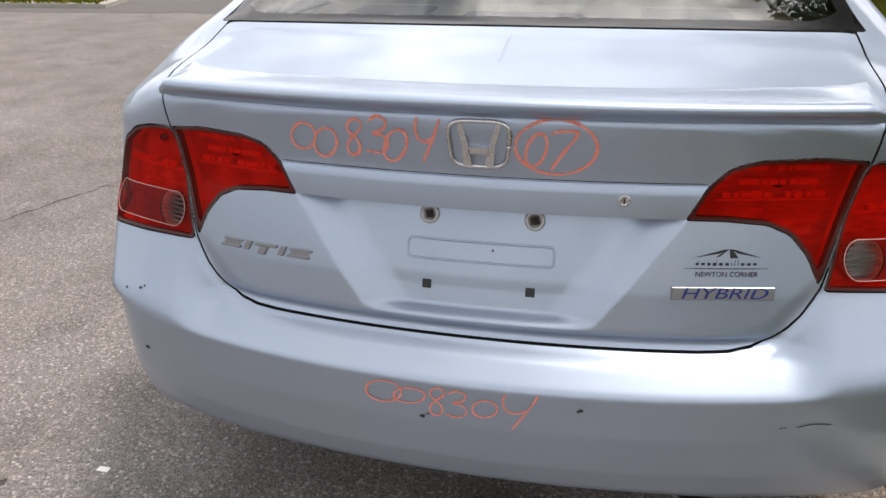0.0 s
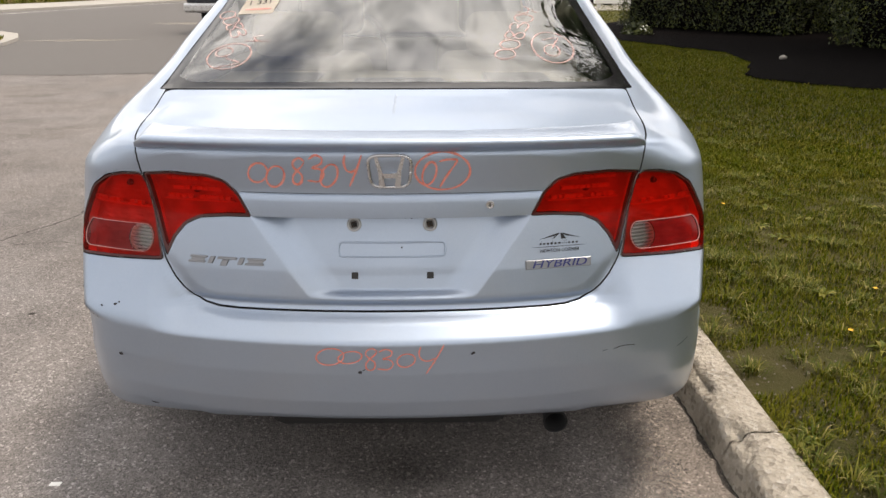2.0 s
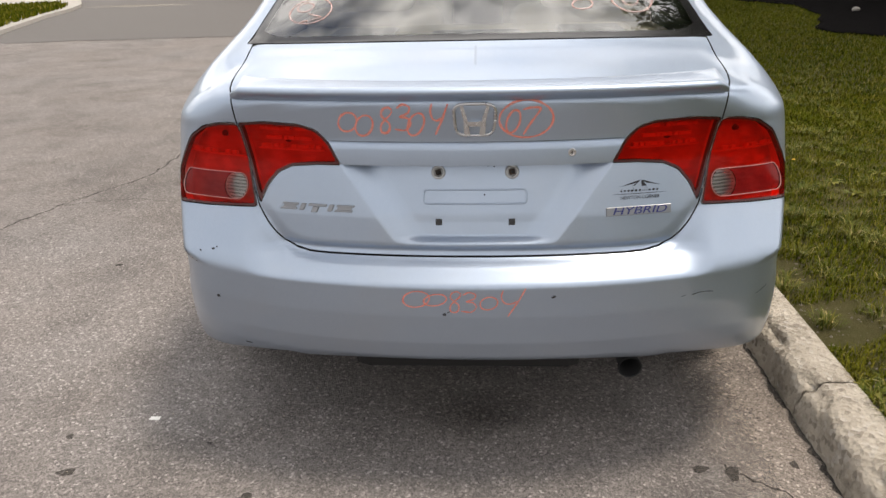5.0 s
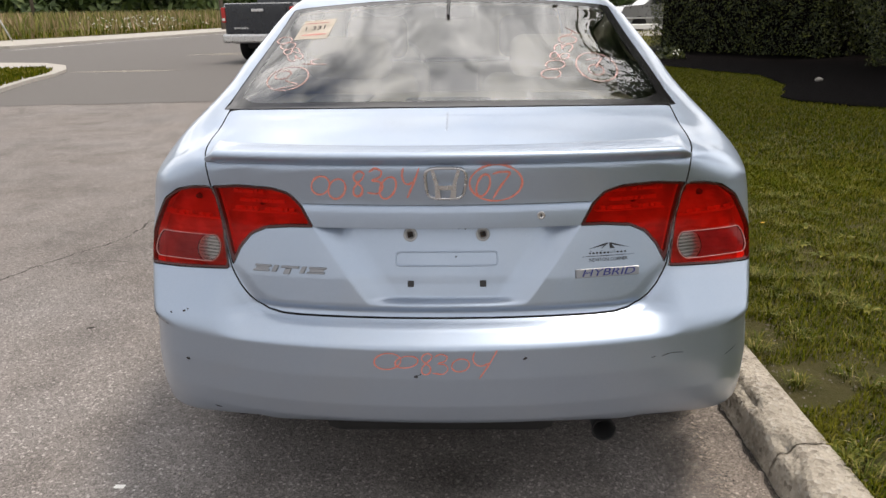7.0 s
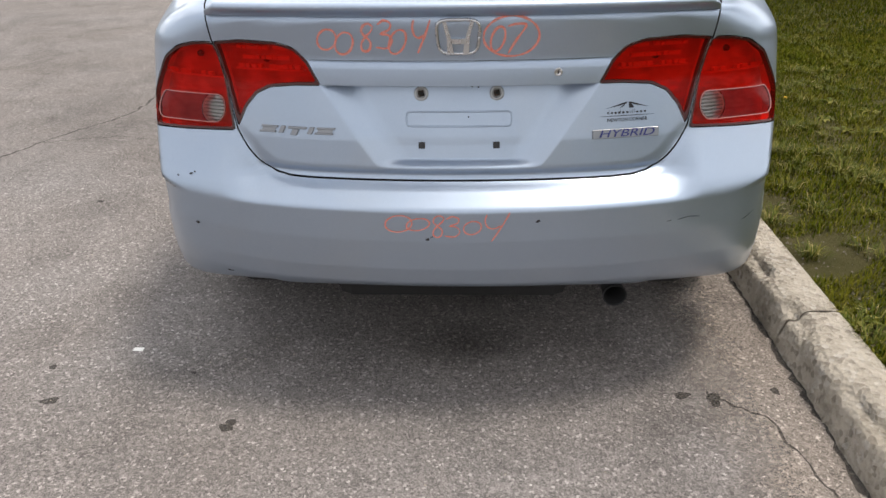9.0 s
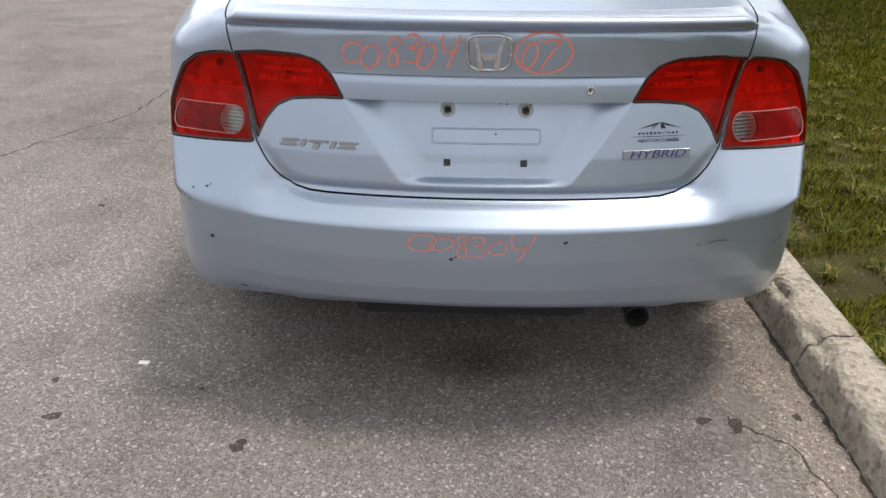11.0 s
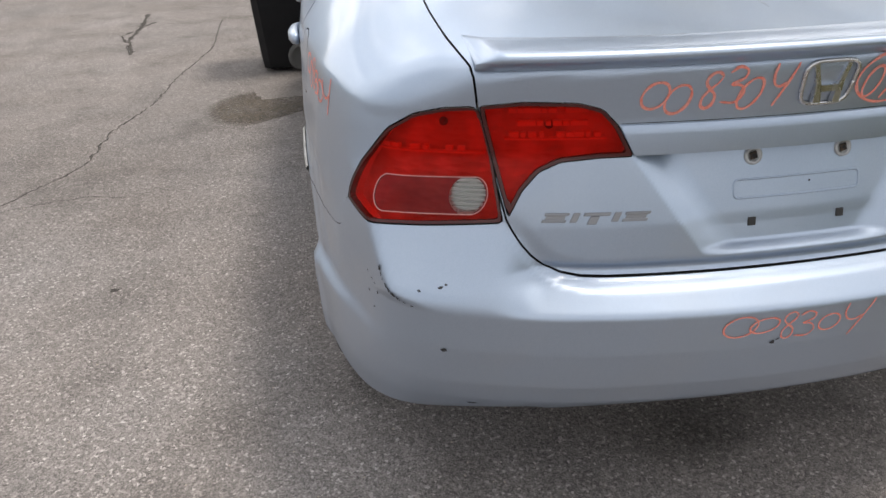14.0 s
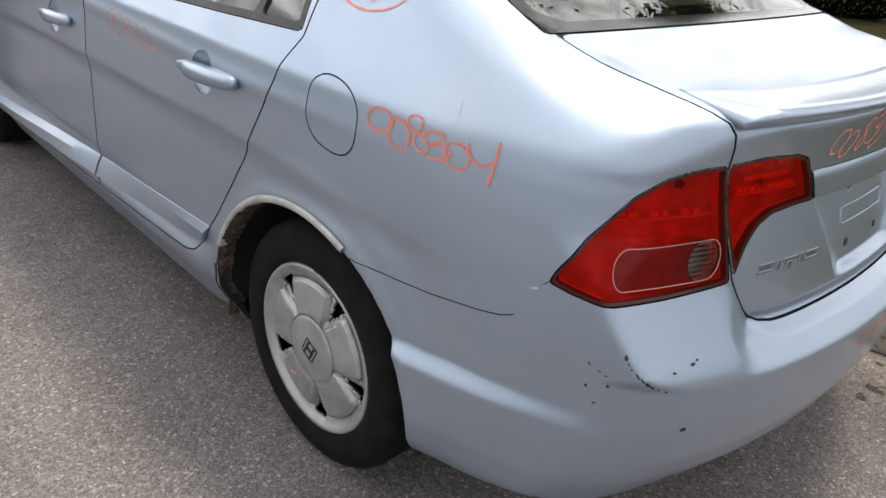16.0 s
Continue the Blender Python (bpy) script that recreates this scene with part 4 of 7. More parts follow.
def make_lamps(car, trunk, lidlamp, sidelamp):
    for sign in (-1, 1):
        for nm, mesh, owner, sub in (("inner_tail_lamp", lidlamp, trunk, lid_lamp_field), ("tail_lamp", sidelamp, car, side_lamp_field)):
            m = half(mesh, sign)
            f = sub(*m[0].T)
            lens, edge = cut(m, f + 0.0065)
            if nm == "tail_lamp":
                q, z = np.abs(lens[0][:, 0]) + lens[0][:, 1], lens[0][:, 2]
                ov = np.hypot(np.maximum(np.abs(q - 0.818) - 0.102, 0), z - 0.7715 + 0.02 * (q - 0.8)) - 0.0325
                window, lens = cut(lens, ov)
            lamp = skin(nm, edge, M["lamp_edge"], owner, 0.012, "red tail lamp with a dark edge")
            skin("lens", (lens[0] - 0.001 * lens[1], lens[1], lens[2]), M["red_lens"], lamp, 0.003, "glossy red plastic lens")
            # reflector bowl behind the lens
            back = (m[0] - 0.030 * m[1], m[1], m[2])
            mesh_object("reflector", back[0], back[2], M["reflector"], lamp, "faceted reflector")
            wall = hem(m, 0.031)
            mesh_object("housing", wall[0], [fc for fc in wall[1] if len(fc) == 4], M["lamp_rib"], lamp)
            # shelves and bulb blocks seen through the lens
            bm = bmesh.new()
            rng = random.Random(5 if nm == "tail_lamp" else 9)
            if nm == "tail_lamp":
                place = lambda q, z: on_q(q, z, sign)
                rows = [((0.70, 0.97), 0.868), ((0.70, 1.0), 0.842), ((0.69, 1.03), 0.815)]
            else:
                place = lambda q, z: on_rear(sign * q, z)
                rows = [((0.385, 0.53), 0.905), ((0.37, 0.53), 0.886), ((0.36, 0.53), 0.866)]
            for row, ((a, b), z) in enumerate(rows):
                pts = [place(q, z) for q in np.linspace(a, b, 12)]
                nr = [normal_at(p) for p in pts]
                vs = [[bm.verts.new(p - n * d + Vector((0, 0, h))) for d, h in ((0.012, 0.0), (0.030, 0.0), (0.030, 0.003), (0.012, 0.003))] for p, n in zip(pts, nr)]
                for r0, r1 in zip(vs, vs[1:]) if row == (1 if nm == "tail_lamp" else 2) else ():
                    for k in range(4):
                        bm.faces.new((r0[k], r0[(k + 1) % 4], r1[(k + 1) % 4], r1[k]))
                for p, n in zip(pts[1:-1], nr[1:-1]):
                    if rng.random() < (0.72 if nm != "tail_lamp" else 0.3 if row == 1 else 0.0):
                        w = 0.004 + 0.005 * rng.random()
                        xa = n.cross(Vector((0, 0, 1))).normalized()
                        mt = Matrix.Translation(p - n * 0.020 + Vector((0, 0, 0.009))) @ Matrix((xa, n, Vector((0, 0, 1)))).transposed().to_4x4()
                        box(bm, (-w, -0.006, -0.005), (w, 0.006, 0.004), 0.001, 1, mt)
            sock = bmesh.new()
            p = place(0.80 if nm == "tail_lamp" else 0.455, 0.893 if nm == "tail_lamp" else 0.890)
            lathe(sock, [(0.008, -0.028), (0.006, -0.020), (0.0001, -0.019)], 14, Matrix.Translation(p) @ normal_at(p).to_track_quat("X", "Z").to_matrix().to_4x4())
            part("bulb_socket", sock, M["lamp_edge"], lamp, "dark bulb socket", True)
            bmesh.ops.delete(bm, geom=[v for v in bm.verts if not v.link_faces], context="VERTS")
            bmesh.ops.recalc_face_normals(bm, faces=bm.faces)
            part("ribs", bm, M["lamp_rib"], lamp, "moulded lamp ribs")
            if nm == "tail_lamp":
                wq = np.abs(window[0][:, 0]) + window[0][:, 1]
                clear, smoky = cut(window, np.hypot((wq - 0.728) / 1.22, window[0][:, 2] - 0.773) - 0.0335)
                skin("signal_lens", smoky, M["wine_lens"], lamp, 0.003, "wine-red turn signal window")
                rl = skin("reverse_lens", clear, M["clear_lens"], lamp, 0.003, "clear round reversing lamp")
                cb = (clear[0] - 0.018 * clear[1], clear[1], clear[2])
                mesh_object("reverse_bowl", cb[0], cb[2], M["silver_bowl"], rl, "silver reflector")
                bm = bmesh.new()
                for i in range(8):
                    z = 0.745 + i * 0.0082
                    h = 0.040 * math.sqrt(max(0.05, 1 - ((z - 0.773) / 0.0335) ** 2))
                    pa = on_q_all(np.linspace(0.728 - h, 0.728 + h, 8), np.full(8, z), sign)
                    tube(bm, [Vector(p) for p in pa - normals_all(pa) * 0.010], 0.0022, 6)
                part("flutes", bm, M["clear_lens"], rl, "ribbed clear glass", True)
                bm = bmesh.new()
                ends = [(0.818 + math.copysign(0.102, math.cos(a)) + 0.0325 * math.cos(a), 0.0325 * math.sin(a)) for a in np.linspace(0, 2 * math.pi, 49)]
                ringpts = []
                for (qa, za), (qb, zb) in zip(ends, ends[1:]):
                    m2 = max(1, int(abs(qb - qa) / 0.006))
                    ringpts += [(qa + (qb - qa) * t / m2, za + (zb - za) * t / m2) for t in range(m2)]
                ringpts = [(q2, 0.7715 - 0.02 * (q2 - 0.8) + z2) for q2, z2 in ringpts + ringpts[:1]]
                qa, za = np.array(ringpts).T
                pa = on_q_all(qa, za, sign)
                tube(bm, [Vector(p) for p in pa + normals_all(pa) * 0.0005], 0.0009, 6)
                part("oval_bead", bm, M["bead"], lamp, "pale raised oval edge", True)


def on_q_all(q, z, sign):
    """Points of the rear corner where |x| + y = q at height z."""
    q, z = np.atleast_1d(np.asarray(q, float)), np.atleast_1d(np.asarray(z, float))
    p = solve_skin(lambda m: (q - 0.5 + 0.7 * m, 0.5 - 0.7 * m, z), 0.0, 0.9, len(q))
    return p * [sign, 1, 1]


def on_q(q, z, sign):
    return Vector(on_q_all(q, z, sign)[0])


def make_lid_parts(trunk):
    # lip spoiler: swept section that follows the tail's bow
    bm = bmesh.new()
    rows = []
    for i in range(111):
        x = -0.577 + 1.154 * i / 110
        e = max(0.0, min(1.0, (0.577 - abs(x)) / 0.032))
        y0 = 0.056 + bow(abs(x))
        dk = lambda y: float(DECK(y)) - 0.035 * x * x
        zt = 1.0035 + 0.0215 * e - 0.014 * x * x
        sec = []
        for k in range(9):
            t = 1 - k / 8
            y = y0 - 0.010 * e + 0.120 * t
            sec.append((y, dk(y) + 0.0003 + max(0.0, zt - dk(y0 - 0.010 * e)) * (1 - t) ** 1.12))
        sec += [(y0 - 0.020 * e, zt - 0.0015 * e), (y0 - 0.0255 * e, zt - 0.005 * e), (y0 - 0.0275 * e, zt - 0.010 * e), (y0 - 0.025 * e, zt - 0.015 * e), (y0 - 0.002 - 0.014 * e, zt - 0.021 * e), (y0 - 0.0015, 0.993 - 0.014 * x * x), (y0 + 0.03, 0.985), (y0 + 0.105, dk(y0 + 0.105) - 0.012)]
        rows.append([bm.verts.new((x, y, z)) for y, z in sec])
    n = len(rows[0])
    for a, b in zip(rows, rows[1:]):
        for k in range(n):
            bm.faces.new((a[k], a[(k + 1) % n], b[(k + 1) % n], b[k]))
    bm.faces.new(rows[0])
    bm.faces.new(rows[-1][::-1])
    bmesh.ops.recalc_face_normals(bm, faces=bm.faces)
    sp = part("spoiler", bm, M["paint"], trunk, "low lip spoiler in body colour", True)
    # garnish bar over the plate hollow
    bm = bmesh.new()
    rows = []
    for i in range(61):
        s = -1 + 2 * i / 60
        col = []
        for z, back in ((0.8385, 0.060), (0.8385, 0.004), (0.8400, 0.0), (0.855, -0.0012), (0.875, -0.0012), (0.8915, -0.0006), (0.8925, 0.0008), (0.8925, 0.02)):
            half_w = 0.3148 + (z - 0.838) * 0.50
            x = s * half_w
            col.append(bm.verts.new((x, float(REAR(z)) + float(bow(abs(x))) - 0.0022 + back, z)))
        rows.append(col)
    for a, b in zip(rows, rows[1:]):
        for k in range(len(a) - 1):
            bm.faces.new((a[k], b[k], b[k + 1], a[k + 1]))
    bmesh.ops.recalc_face_normals(bm, faces=bm.faces)
    gar = part("garnish", bm, M["paint"], trunk, "body-coloured bar above the plate hollow", True)
    md = gar.modifiers.new("edge", "EDGE_SPLIT")
    md.split_angle = radians(50)
    bm = bmesh.new()
    ribbon(bm, on_rear, [(x, 0.8948) for x in np.linspace(-0.340, 0.340, 60)], 0.0015, 0.0008)
    part("garnish_seam", bm, M["gap"], trunk, "thin dark seam above the bar")
    # keyhole
    k = Vector((0.222, float(REAR(0.868) + bow(0.222)) - 0.006, 0.868))
    bm = bmesh.new()
    lathe(bm, [(0.0095, 0.004), (0.0095, -0.001), (0.008, -0.002), (0.006, -0.001), (0.0001, -0.001)], 20, Matrix.Translation(k) @ Matrix(((0, 1, 0, 0), (1, 0, 0, 0), (0, 0, 1, 0), (0, 0, 0, 1))))
    kh = part("lock", bm, M["chrome"], trunk, "small round key lock", True)
    bm = bmesh.new()
    box(bm, (k.x - 0.0012, k.y - 0.003, k.z - 0.004), (k.x + 0.0012, k.y, k.z + 0.004))
    part("keyhole", bm, M["gap"], kh)
    # plate screws above, square nuts below
    for x in (-0.087, 0.087):
        p = on_rear(x, 0.815)
        nrm = normal_at(p)
        q = nrm.to_track_quat("X", "Z").to_matrix().to_4x4()
        mt = Matrix.Translation(p) @ q
        bm = bmesh.new()
        lathe(bm, [(0.0175, -0.002), (0.0165, 0.0025), (0.0135, 0.0040), (0.0105, 0.0028), (0.0100, 0.0015), (0.0001, 0.0015)], 24, mt)
        sc = part("screw_seat", bm, M["wheel_paint"], trunk, "worn metal screw seat", True)
        bm = bmesh.new()
        box(bm, (-0.001, -0.0065, -0.0065), (0.004, 0.0065, 0.0065), 0.001, 1, mt @ pose(0, 0, 0, 12))
        nut = part("nut", bm, M["rust"], sc, "rusty square nut")
        bm = bmesh.new()
        lathe(bm, [(0.0034, 0.003), (0.0034, 0.0046), (0.0001, 0.0046)], 12, mt)
        part("thread_hole", bm, M["gap"], sc)
        p = on_rear(x, 0.701)
        mt = Matrix.Translation(p) @ normal_at(p).to_track_quat("X", "Z").to_matrix().to_4x4()
        bm = bmesh.new()
        box(bm, (-0.004, -0.0078, -0.0078), (0.0022, 0.0078, 0.0078), 0.0012, 1, mt)
        part("square_nut", bm, M["plastic"], trunk, "black plastic square nut")
    # pressed rounded rectangle in the plate hollow
    loop = rounded([(-0.122, 0.743), (0.122, 0.743), (0.122, 0.775), (-0.122, 0.775)], 0.010, 5)
    dense = [(a[0] + (b[0] - a[0]) * q / 8, a[1] + (b[1] - a[1]) * q / 8) for a, b in zip(loop, loop[1:] + loop[:1]) for q in range(8)]
    pa = on_rear_all([p[0] for p in dense], [p[1] for p in dense])
    bm = bmesh.new()
    tube(bm, [Vector(p) for p in np.concatenate([pa, pa[:1]])], 0.0021, 6, False)
    part("plate_emboss", bm, M["paint"], trunk, "pressed rounded rectangle", True)
    for x, z in ((0.022, 0.764), (0.045, 0.828), (0.030, 0.829)):
        p = on_rear(x, z)
        bm = bmesh.new()
        lathe(bm, [(0.0022, 0.0008), (0.0001, 0.0009)], 10, Matrix.Translation(p) @ normal_at(p).to_track_quat("X", "Z").to_matrix().to_4x4())
        part("speck", bm, M["scrape"], trunk)
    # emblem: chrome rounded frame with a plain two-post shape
    frame_pts = []
    for i in range(64):
        a = 2 * math.pi * i / 64
        ca, sa = math.cos(a), math.sin(a)
        r = (abs(ca) ** 4.5 + abs(sa) ** 4.5) ** (-1 / 4.5)
        wx = 0.0455 + 0.0035 * sa
        frame_pts.append((wx * r * ca, 0.9485 + 0.037 * r * sa))
    frame_pts.append(frame_pts[0])
    bm = bmesh.new()
    tube(bm, [on_rear(x, z) + Vector((0, -0.002, 0)) for x, z in frame_pts], 0.0038, 8)
    em = part("emblem", bm, M["chrome"], trunk, "chrome rounded-square emblem", True)
    y0 = on_rear(0, 0.949).y - 0.003

    def prism(quad):
        f = [bm.verts.new((0.89 * x, y0 - 0.0035, 0.949 + 0.9 * z)) for x, z in quad]
        k2 = [bm.verts.new((0.89 * x, y0 + 0.006, 0.949 + 0.9 * z)) for x, z in quad]
        bm.faces.new(f)
        for i in range(4):
            j = (i + 1) % 4
            bm.faces.new((f[i], k2[i], k2[j], f[j]))

    for s in (-1, 1):
        bm = bmesh.new()
        prism([(s * 0.0115, -0.037), (s * 0.0265, -0.037), (s * 0.0285, 0.0), (s * 0.0170, -0.0045)])
        prism([(s * 0.0170, -0.0045), (s * 0.0285, 0.0), (s * 0.0385, 0.037), (s * 0.0295, 0.037)])
        bmesh.ops.remove_doubles(bm, verts=bm.verts, dist=1e-5)
        bmesh.ops.recalc_face_normals(bm, faces=bm.faces)
        part("emblem_post", bm, M["chrome"], em)
    bm = bmesh.new()
    prism([(-0.0175, -0.0165), (0.0175, -0.0165), (0.0168, -0.0045), (-0.0168, -0.0045)])
    bmesh.ops.recalc_face_normals(bm, faces=bm.faces)
    part("emblem_bar", bm, M["chrome"], em)
    # model badge as plain slanted chrome blocks
    x = -0.470
    zb = 0.7375
    h = 0.0085
    slant = Matrix(((1, 0, 0.45, 0), (0, 1, 0, 0), (0, 0, 1, 0), (0, 0, 0, 1)))
    for wide in (0.042, 0.012, 0.046, 0.012, 0.044):
        bm = bmesh.new()
        p = on_rear(x + wide / 2, zb)
        nr = normal_at(p)
        xa = Vector((0, 0, 1)).cross(nr).normalized()
        mt = Matrix.Translation(p) @ Matrix((xa, nr, nr.cross(xa))).transposed().to_4x4()
        if wide == 0.046:
            box(bm, (-wide / 2, -0.001, h - 0.006), (wide / 2, 0.0035, h), 0.001, 1, mt @ slant)
            box(bm, (-0.010, -0.001, -h - 0.004), (0.006, 0.0034, h - 0.0065), 0.001, 1, mt @ slant)
        elif wide > 0.02:
            box(bm, (-wide / 2, -0.001, h - 0.005), (wide / 2, 0.0035, h), 0.001, 1, mt @ slant)
            box(bm, (-wide / 2, -0.001, -h), (wide / 2, 0.0035, -h + 0.005), 0.001, 1, mt @ slant)
            box(bm, (-wide / 2 + 0.004, -0.001, -h + 0.0045), (wide / 2 - 0.004, 0.0010, h - 0.0045), 0.0004, 1, mt @ slant)
        else:
            box(bm, (-wide / 2, -0.001, -h), (wide / 2, 0.0035, h), 0.001, 1, mt @ slant)
        x += wide + 0.0062
        bmesh.ops.recalc_face_normals(bm, faces=bm.faces)
        part("badge_block", bm, M["badge_grey"], trunk, "slanted chrome badge block")
    # second badge: chrome strip with blue letters
    p = on_rear(0.3835, 0.727)
    nr = normal_at(p)
    xa = Vector((0, 0, 1)).cross(nr).normalized()
    mt = Matrix.Translation(p) @ Matrix((xa, nr, nr.cross(xa) * -1)).transposed().to_4x4()
    bm = bmesh.new()
    box(bm, (-0.079, -0.004, -0.0105), (0.079, 0.003, 0.0105), 0.0012, 1, mt)
    strip = part("hybrid_badge", bm, M["badge_grey"], trunk, "chrome badge with blue capital letters")
    lettering("badge_letters", "HYBRID", 0.0245, p + nr * 0.0036, nr, (0, 0, 1), M["badge_blue"], strip, 0.0006, 1.55, 0.25, "blue letters")
    # dealer's mark: lines, lettering and a small peaked shape
    def ink(x0, z0, x1, z1, w):
        bm = bmesh.new()
        ribbon(bm, on_rear, [(x0 + (x1 - x0) * s, z0 + (z1 - z0) * s) for s in np.linspace(0, 1, 6)], w, 0.0009)
        return bm

    dm = part("dealer_mark", ink(0.321, 0.7655, 0.449, 0.7655, 0.0016), M["ink_black"], trunk, "black printed dealer mark")
    x = 0.3375
    for wide, tall in ((0.005, 1), (0.006, 0), (0.005, 0), (0.006, 1), (0.006, 0), (0.006, 0), (0.0015, 0), (0.0015, 1), (0.0015, 1), (0.006, 0), (0.006, 0), (0.006, 0)):
        part("name_bar", ink(x, 0.7725, x + wide, 0.7725, 0.0050), M["ink_black"], dm)
        if tall:
            part("name_bar", ink(x + wide - 0.0008, 0.7770, x + wide, 0.7770, 0.0050), M["ink_black"], dm)
        x += wide + 0.0032
    p = on_rear(0.3855, 0.7565)
    lettering("mark_letters", "NEWTON CORNER", 0.0118, p + normal_at(p) * 0.0008, normal_at(p), (0, 0, 1), M["ink_black"], dm, 0.0002, 0.92)
    for peak in (((0.334, 0.782), (0.378, 0.795), (0.384, 0.7955), (0.372, 0.789)), ((0.366, 0.782), (0.3725, 0.7845), (0.3855, 0.7955), (0.3815, 0.7955)), ((0.3865, 0.7955), (0.3905, 0.7955), (0.401, 0.782), (0.3885, 0.782)), ((0.388, 0.7955), (0.394, 0.795), (0.437, 0.782), (0.399, 0.789))):
        bm = bmesh.new()
        bm.faces.new([bm.verts.new(on_rear(x, z) + Vector((0, -0.001, 0))) for x, z in peak])
        part("peak_stroke", bm, M["ink_black"], dm)
    # grease pencil
    scrawl("pencil_writing", on_rear, [("0", (-0.292, 0.942), (0.044, 0.004), (0.006, 0.046)), ("0", (-0.2535, 0.934), (0.041, 0.004), (0.008, 0.050)), ("8", (-0.202, 0.947), (0.030, 0.002), (0.008, 0.062)),
                                       ("3", (-0.162, 0.953), (0.036, 0.003), (0.006, 0.064)), ("0", (-0.1335, 0.938), (0.037, 0.003), (0.014, 0.054)), ("4", (-0.082, 0.950), (0.040, 0.002), (0.004, 0.074))], 0.0062, M["pencil"], trunk, "red grease pencil digits")
    scrawl("pencil_writing", on_rear, [("0", (0.0865, 0.943), (0.030, 0.002), (0.010, 0.054)), ("7", (0.1265, 0.943), (0.040, 0.002), (0.002, 0.064))], 0.0062, M["pencil"], trunk, "red grease pencil digits in a ring", (0.1155, 0.948, 0.0605, 0.044))
    # long faint run of water on the deck
    bm = bmesh.new()
    ribbon(bm, on_top, [(0.0, 0.42 - 0.16 * s) for s in np.linspace(0, 1, 10)], 0.007, 0.0006)
    part("water_mark", bm, M["dried_water"], trunk, "dull dried water run")


def blotches(name, spots, place, material, parent, label, seed=3):
    """Small irregular chips on the skin; spots: u, v, half length, half width, turn."""
    rng = random.Random(seed)
    for u, v, a, b, turn in spots:
        bm = bmesh.new()
        t = 2 * math.pi * np.arange(9) / 9
        r = 0.65 + 0.5 * np.array([rng.random() for _ in t])
        du, dv = a * r * np.cos(t), b * r * np.sin(t)
        c, s = math.cos(radians(turn)), math.sin(radians(turn))
        pa = place(u + du * c - dv * s, v + du * s + dv * c)
        bm.faces.new([bm.verts.new(p) for p in pa + normals_all(pa) * 0.0009])
        part(name, bm, material, parent, label)


def make_bumper_parts(bump, car):
    scrawl("pencil_writing", on_rear, [("0", (-0.1395, 0.548), (0.063, 0.004), (0.004, 0.043)), ("0", (-0.0945, 0.547), (0.054, 0.006), (0.004, 0.031)), ("8", (-0.048, 0.542), (0.030, 0.002), (0.004, 0.056)),
                                       ("3", (-0.0145, 0.541), (0.036, 0.002), (0.004, 0.055)), ("0", (0.0315, 0.539), (0.041, 0.004), (0.002, 0.034)), ("4", (0.086, 0.540), (0.058, 0.006), (0.004, 0.072))], 0.0044, M["pencil"], bump, "faint red grease pencil digits")
    # chips and scrapes
    rear = on_rear_all
    blotches("chip", [(-0.073, 0.508, 0.006, 0.0045, 30), (-0.064, 0.514, 0.005, 0.0012, 35), (0.182, 0.553, 0.006, 0.004, 25), (-0.655, 0.502, 0.006, 0.004, 10), (-0.655, 0.626, 0.005, 0.0028, 20), (-0.645, 0.631, 0.0025, 0.0018, 20), (-0.692, 0.618, 0.003, 0.0022, 0),
                       (-0.60, 0.355, 0.012, 0.003, 0)], rear, M["scrape"], bump, "dark paint chip")
    q = lambda q, z: on_q_all(q, z, -1)
    blotches("corner_scrape", [(0.899, 0.643, 0.006, 0.0045, 60), (0.892, 0.634, 0.004, 0.002, 60), (0.884, 0.626, 0.003, 0.0015, 50), (0.870, 0.618, 0.007, 0.0022, 40), (0.858, 0.612, 0.006, 0.002, 40), (0.845, 0.606, 0.008, 0.0030, 24), (0.832, 0.600, 0.008, 0.0024, 24), (0.815, 0.594, 0.005, 0.0016, 15), (0.795, 0.589, 0.005, 0.0020, 10)], q, M["scrape"], bump, "worn black scrape round the corner", 8)
    blotches("chip", [(0.968, 0.612, 0.004, 0.002, 40), (0.945, 0.604, 0.005, 0.0012, 10), (0.930, 0.600, 0.005, 0.001, 0), (0.967, 0.571, 0.004, 0.003, 20), (0.922, 0.581, 0.004, 0.0026, 0), (0.943, 0.543, 0.006, 0.0016, -20)], q, M["scrape"], bump, "dark paint chip", 6)
    for line in ([(0.488, 0.530), (0.500, 0.532)], [(0.515, 0.531), (0.540, 0.536), (0.570, 0.533)], [(0.690, 0.502), (0.705, 0.508), (0.722, 0.515)]):
        bm = bmesh.new()
        ribbon(bm, on_rear, smooth_line(line, 0.004), 0.0022)
        part("scratch", bm, M["scrape"], bump, "thin black scratch")
    # tailpipe
    bm = bmesh.new()
    turn = Matrix.Translation((0.412, 0.12, 0.256)) @ Matrix(((0, 1, 0, 0), (1, 0, 0, 0), (0, 0, 1, 0), (0, 0, 0, 1)))
    lathe(bm, [(0.027, 0.45), (0.027, 0.02), (0.0315, 0.01), (0.0325, 0.0), (0.0300, -0.002), (0.0285, 0.004), (0.027, 0.2), (0.0001, 0.2)], 28, turn)
    part("tailpipe", bm, M["gap"], car, "sooty black tailpipe", True)


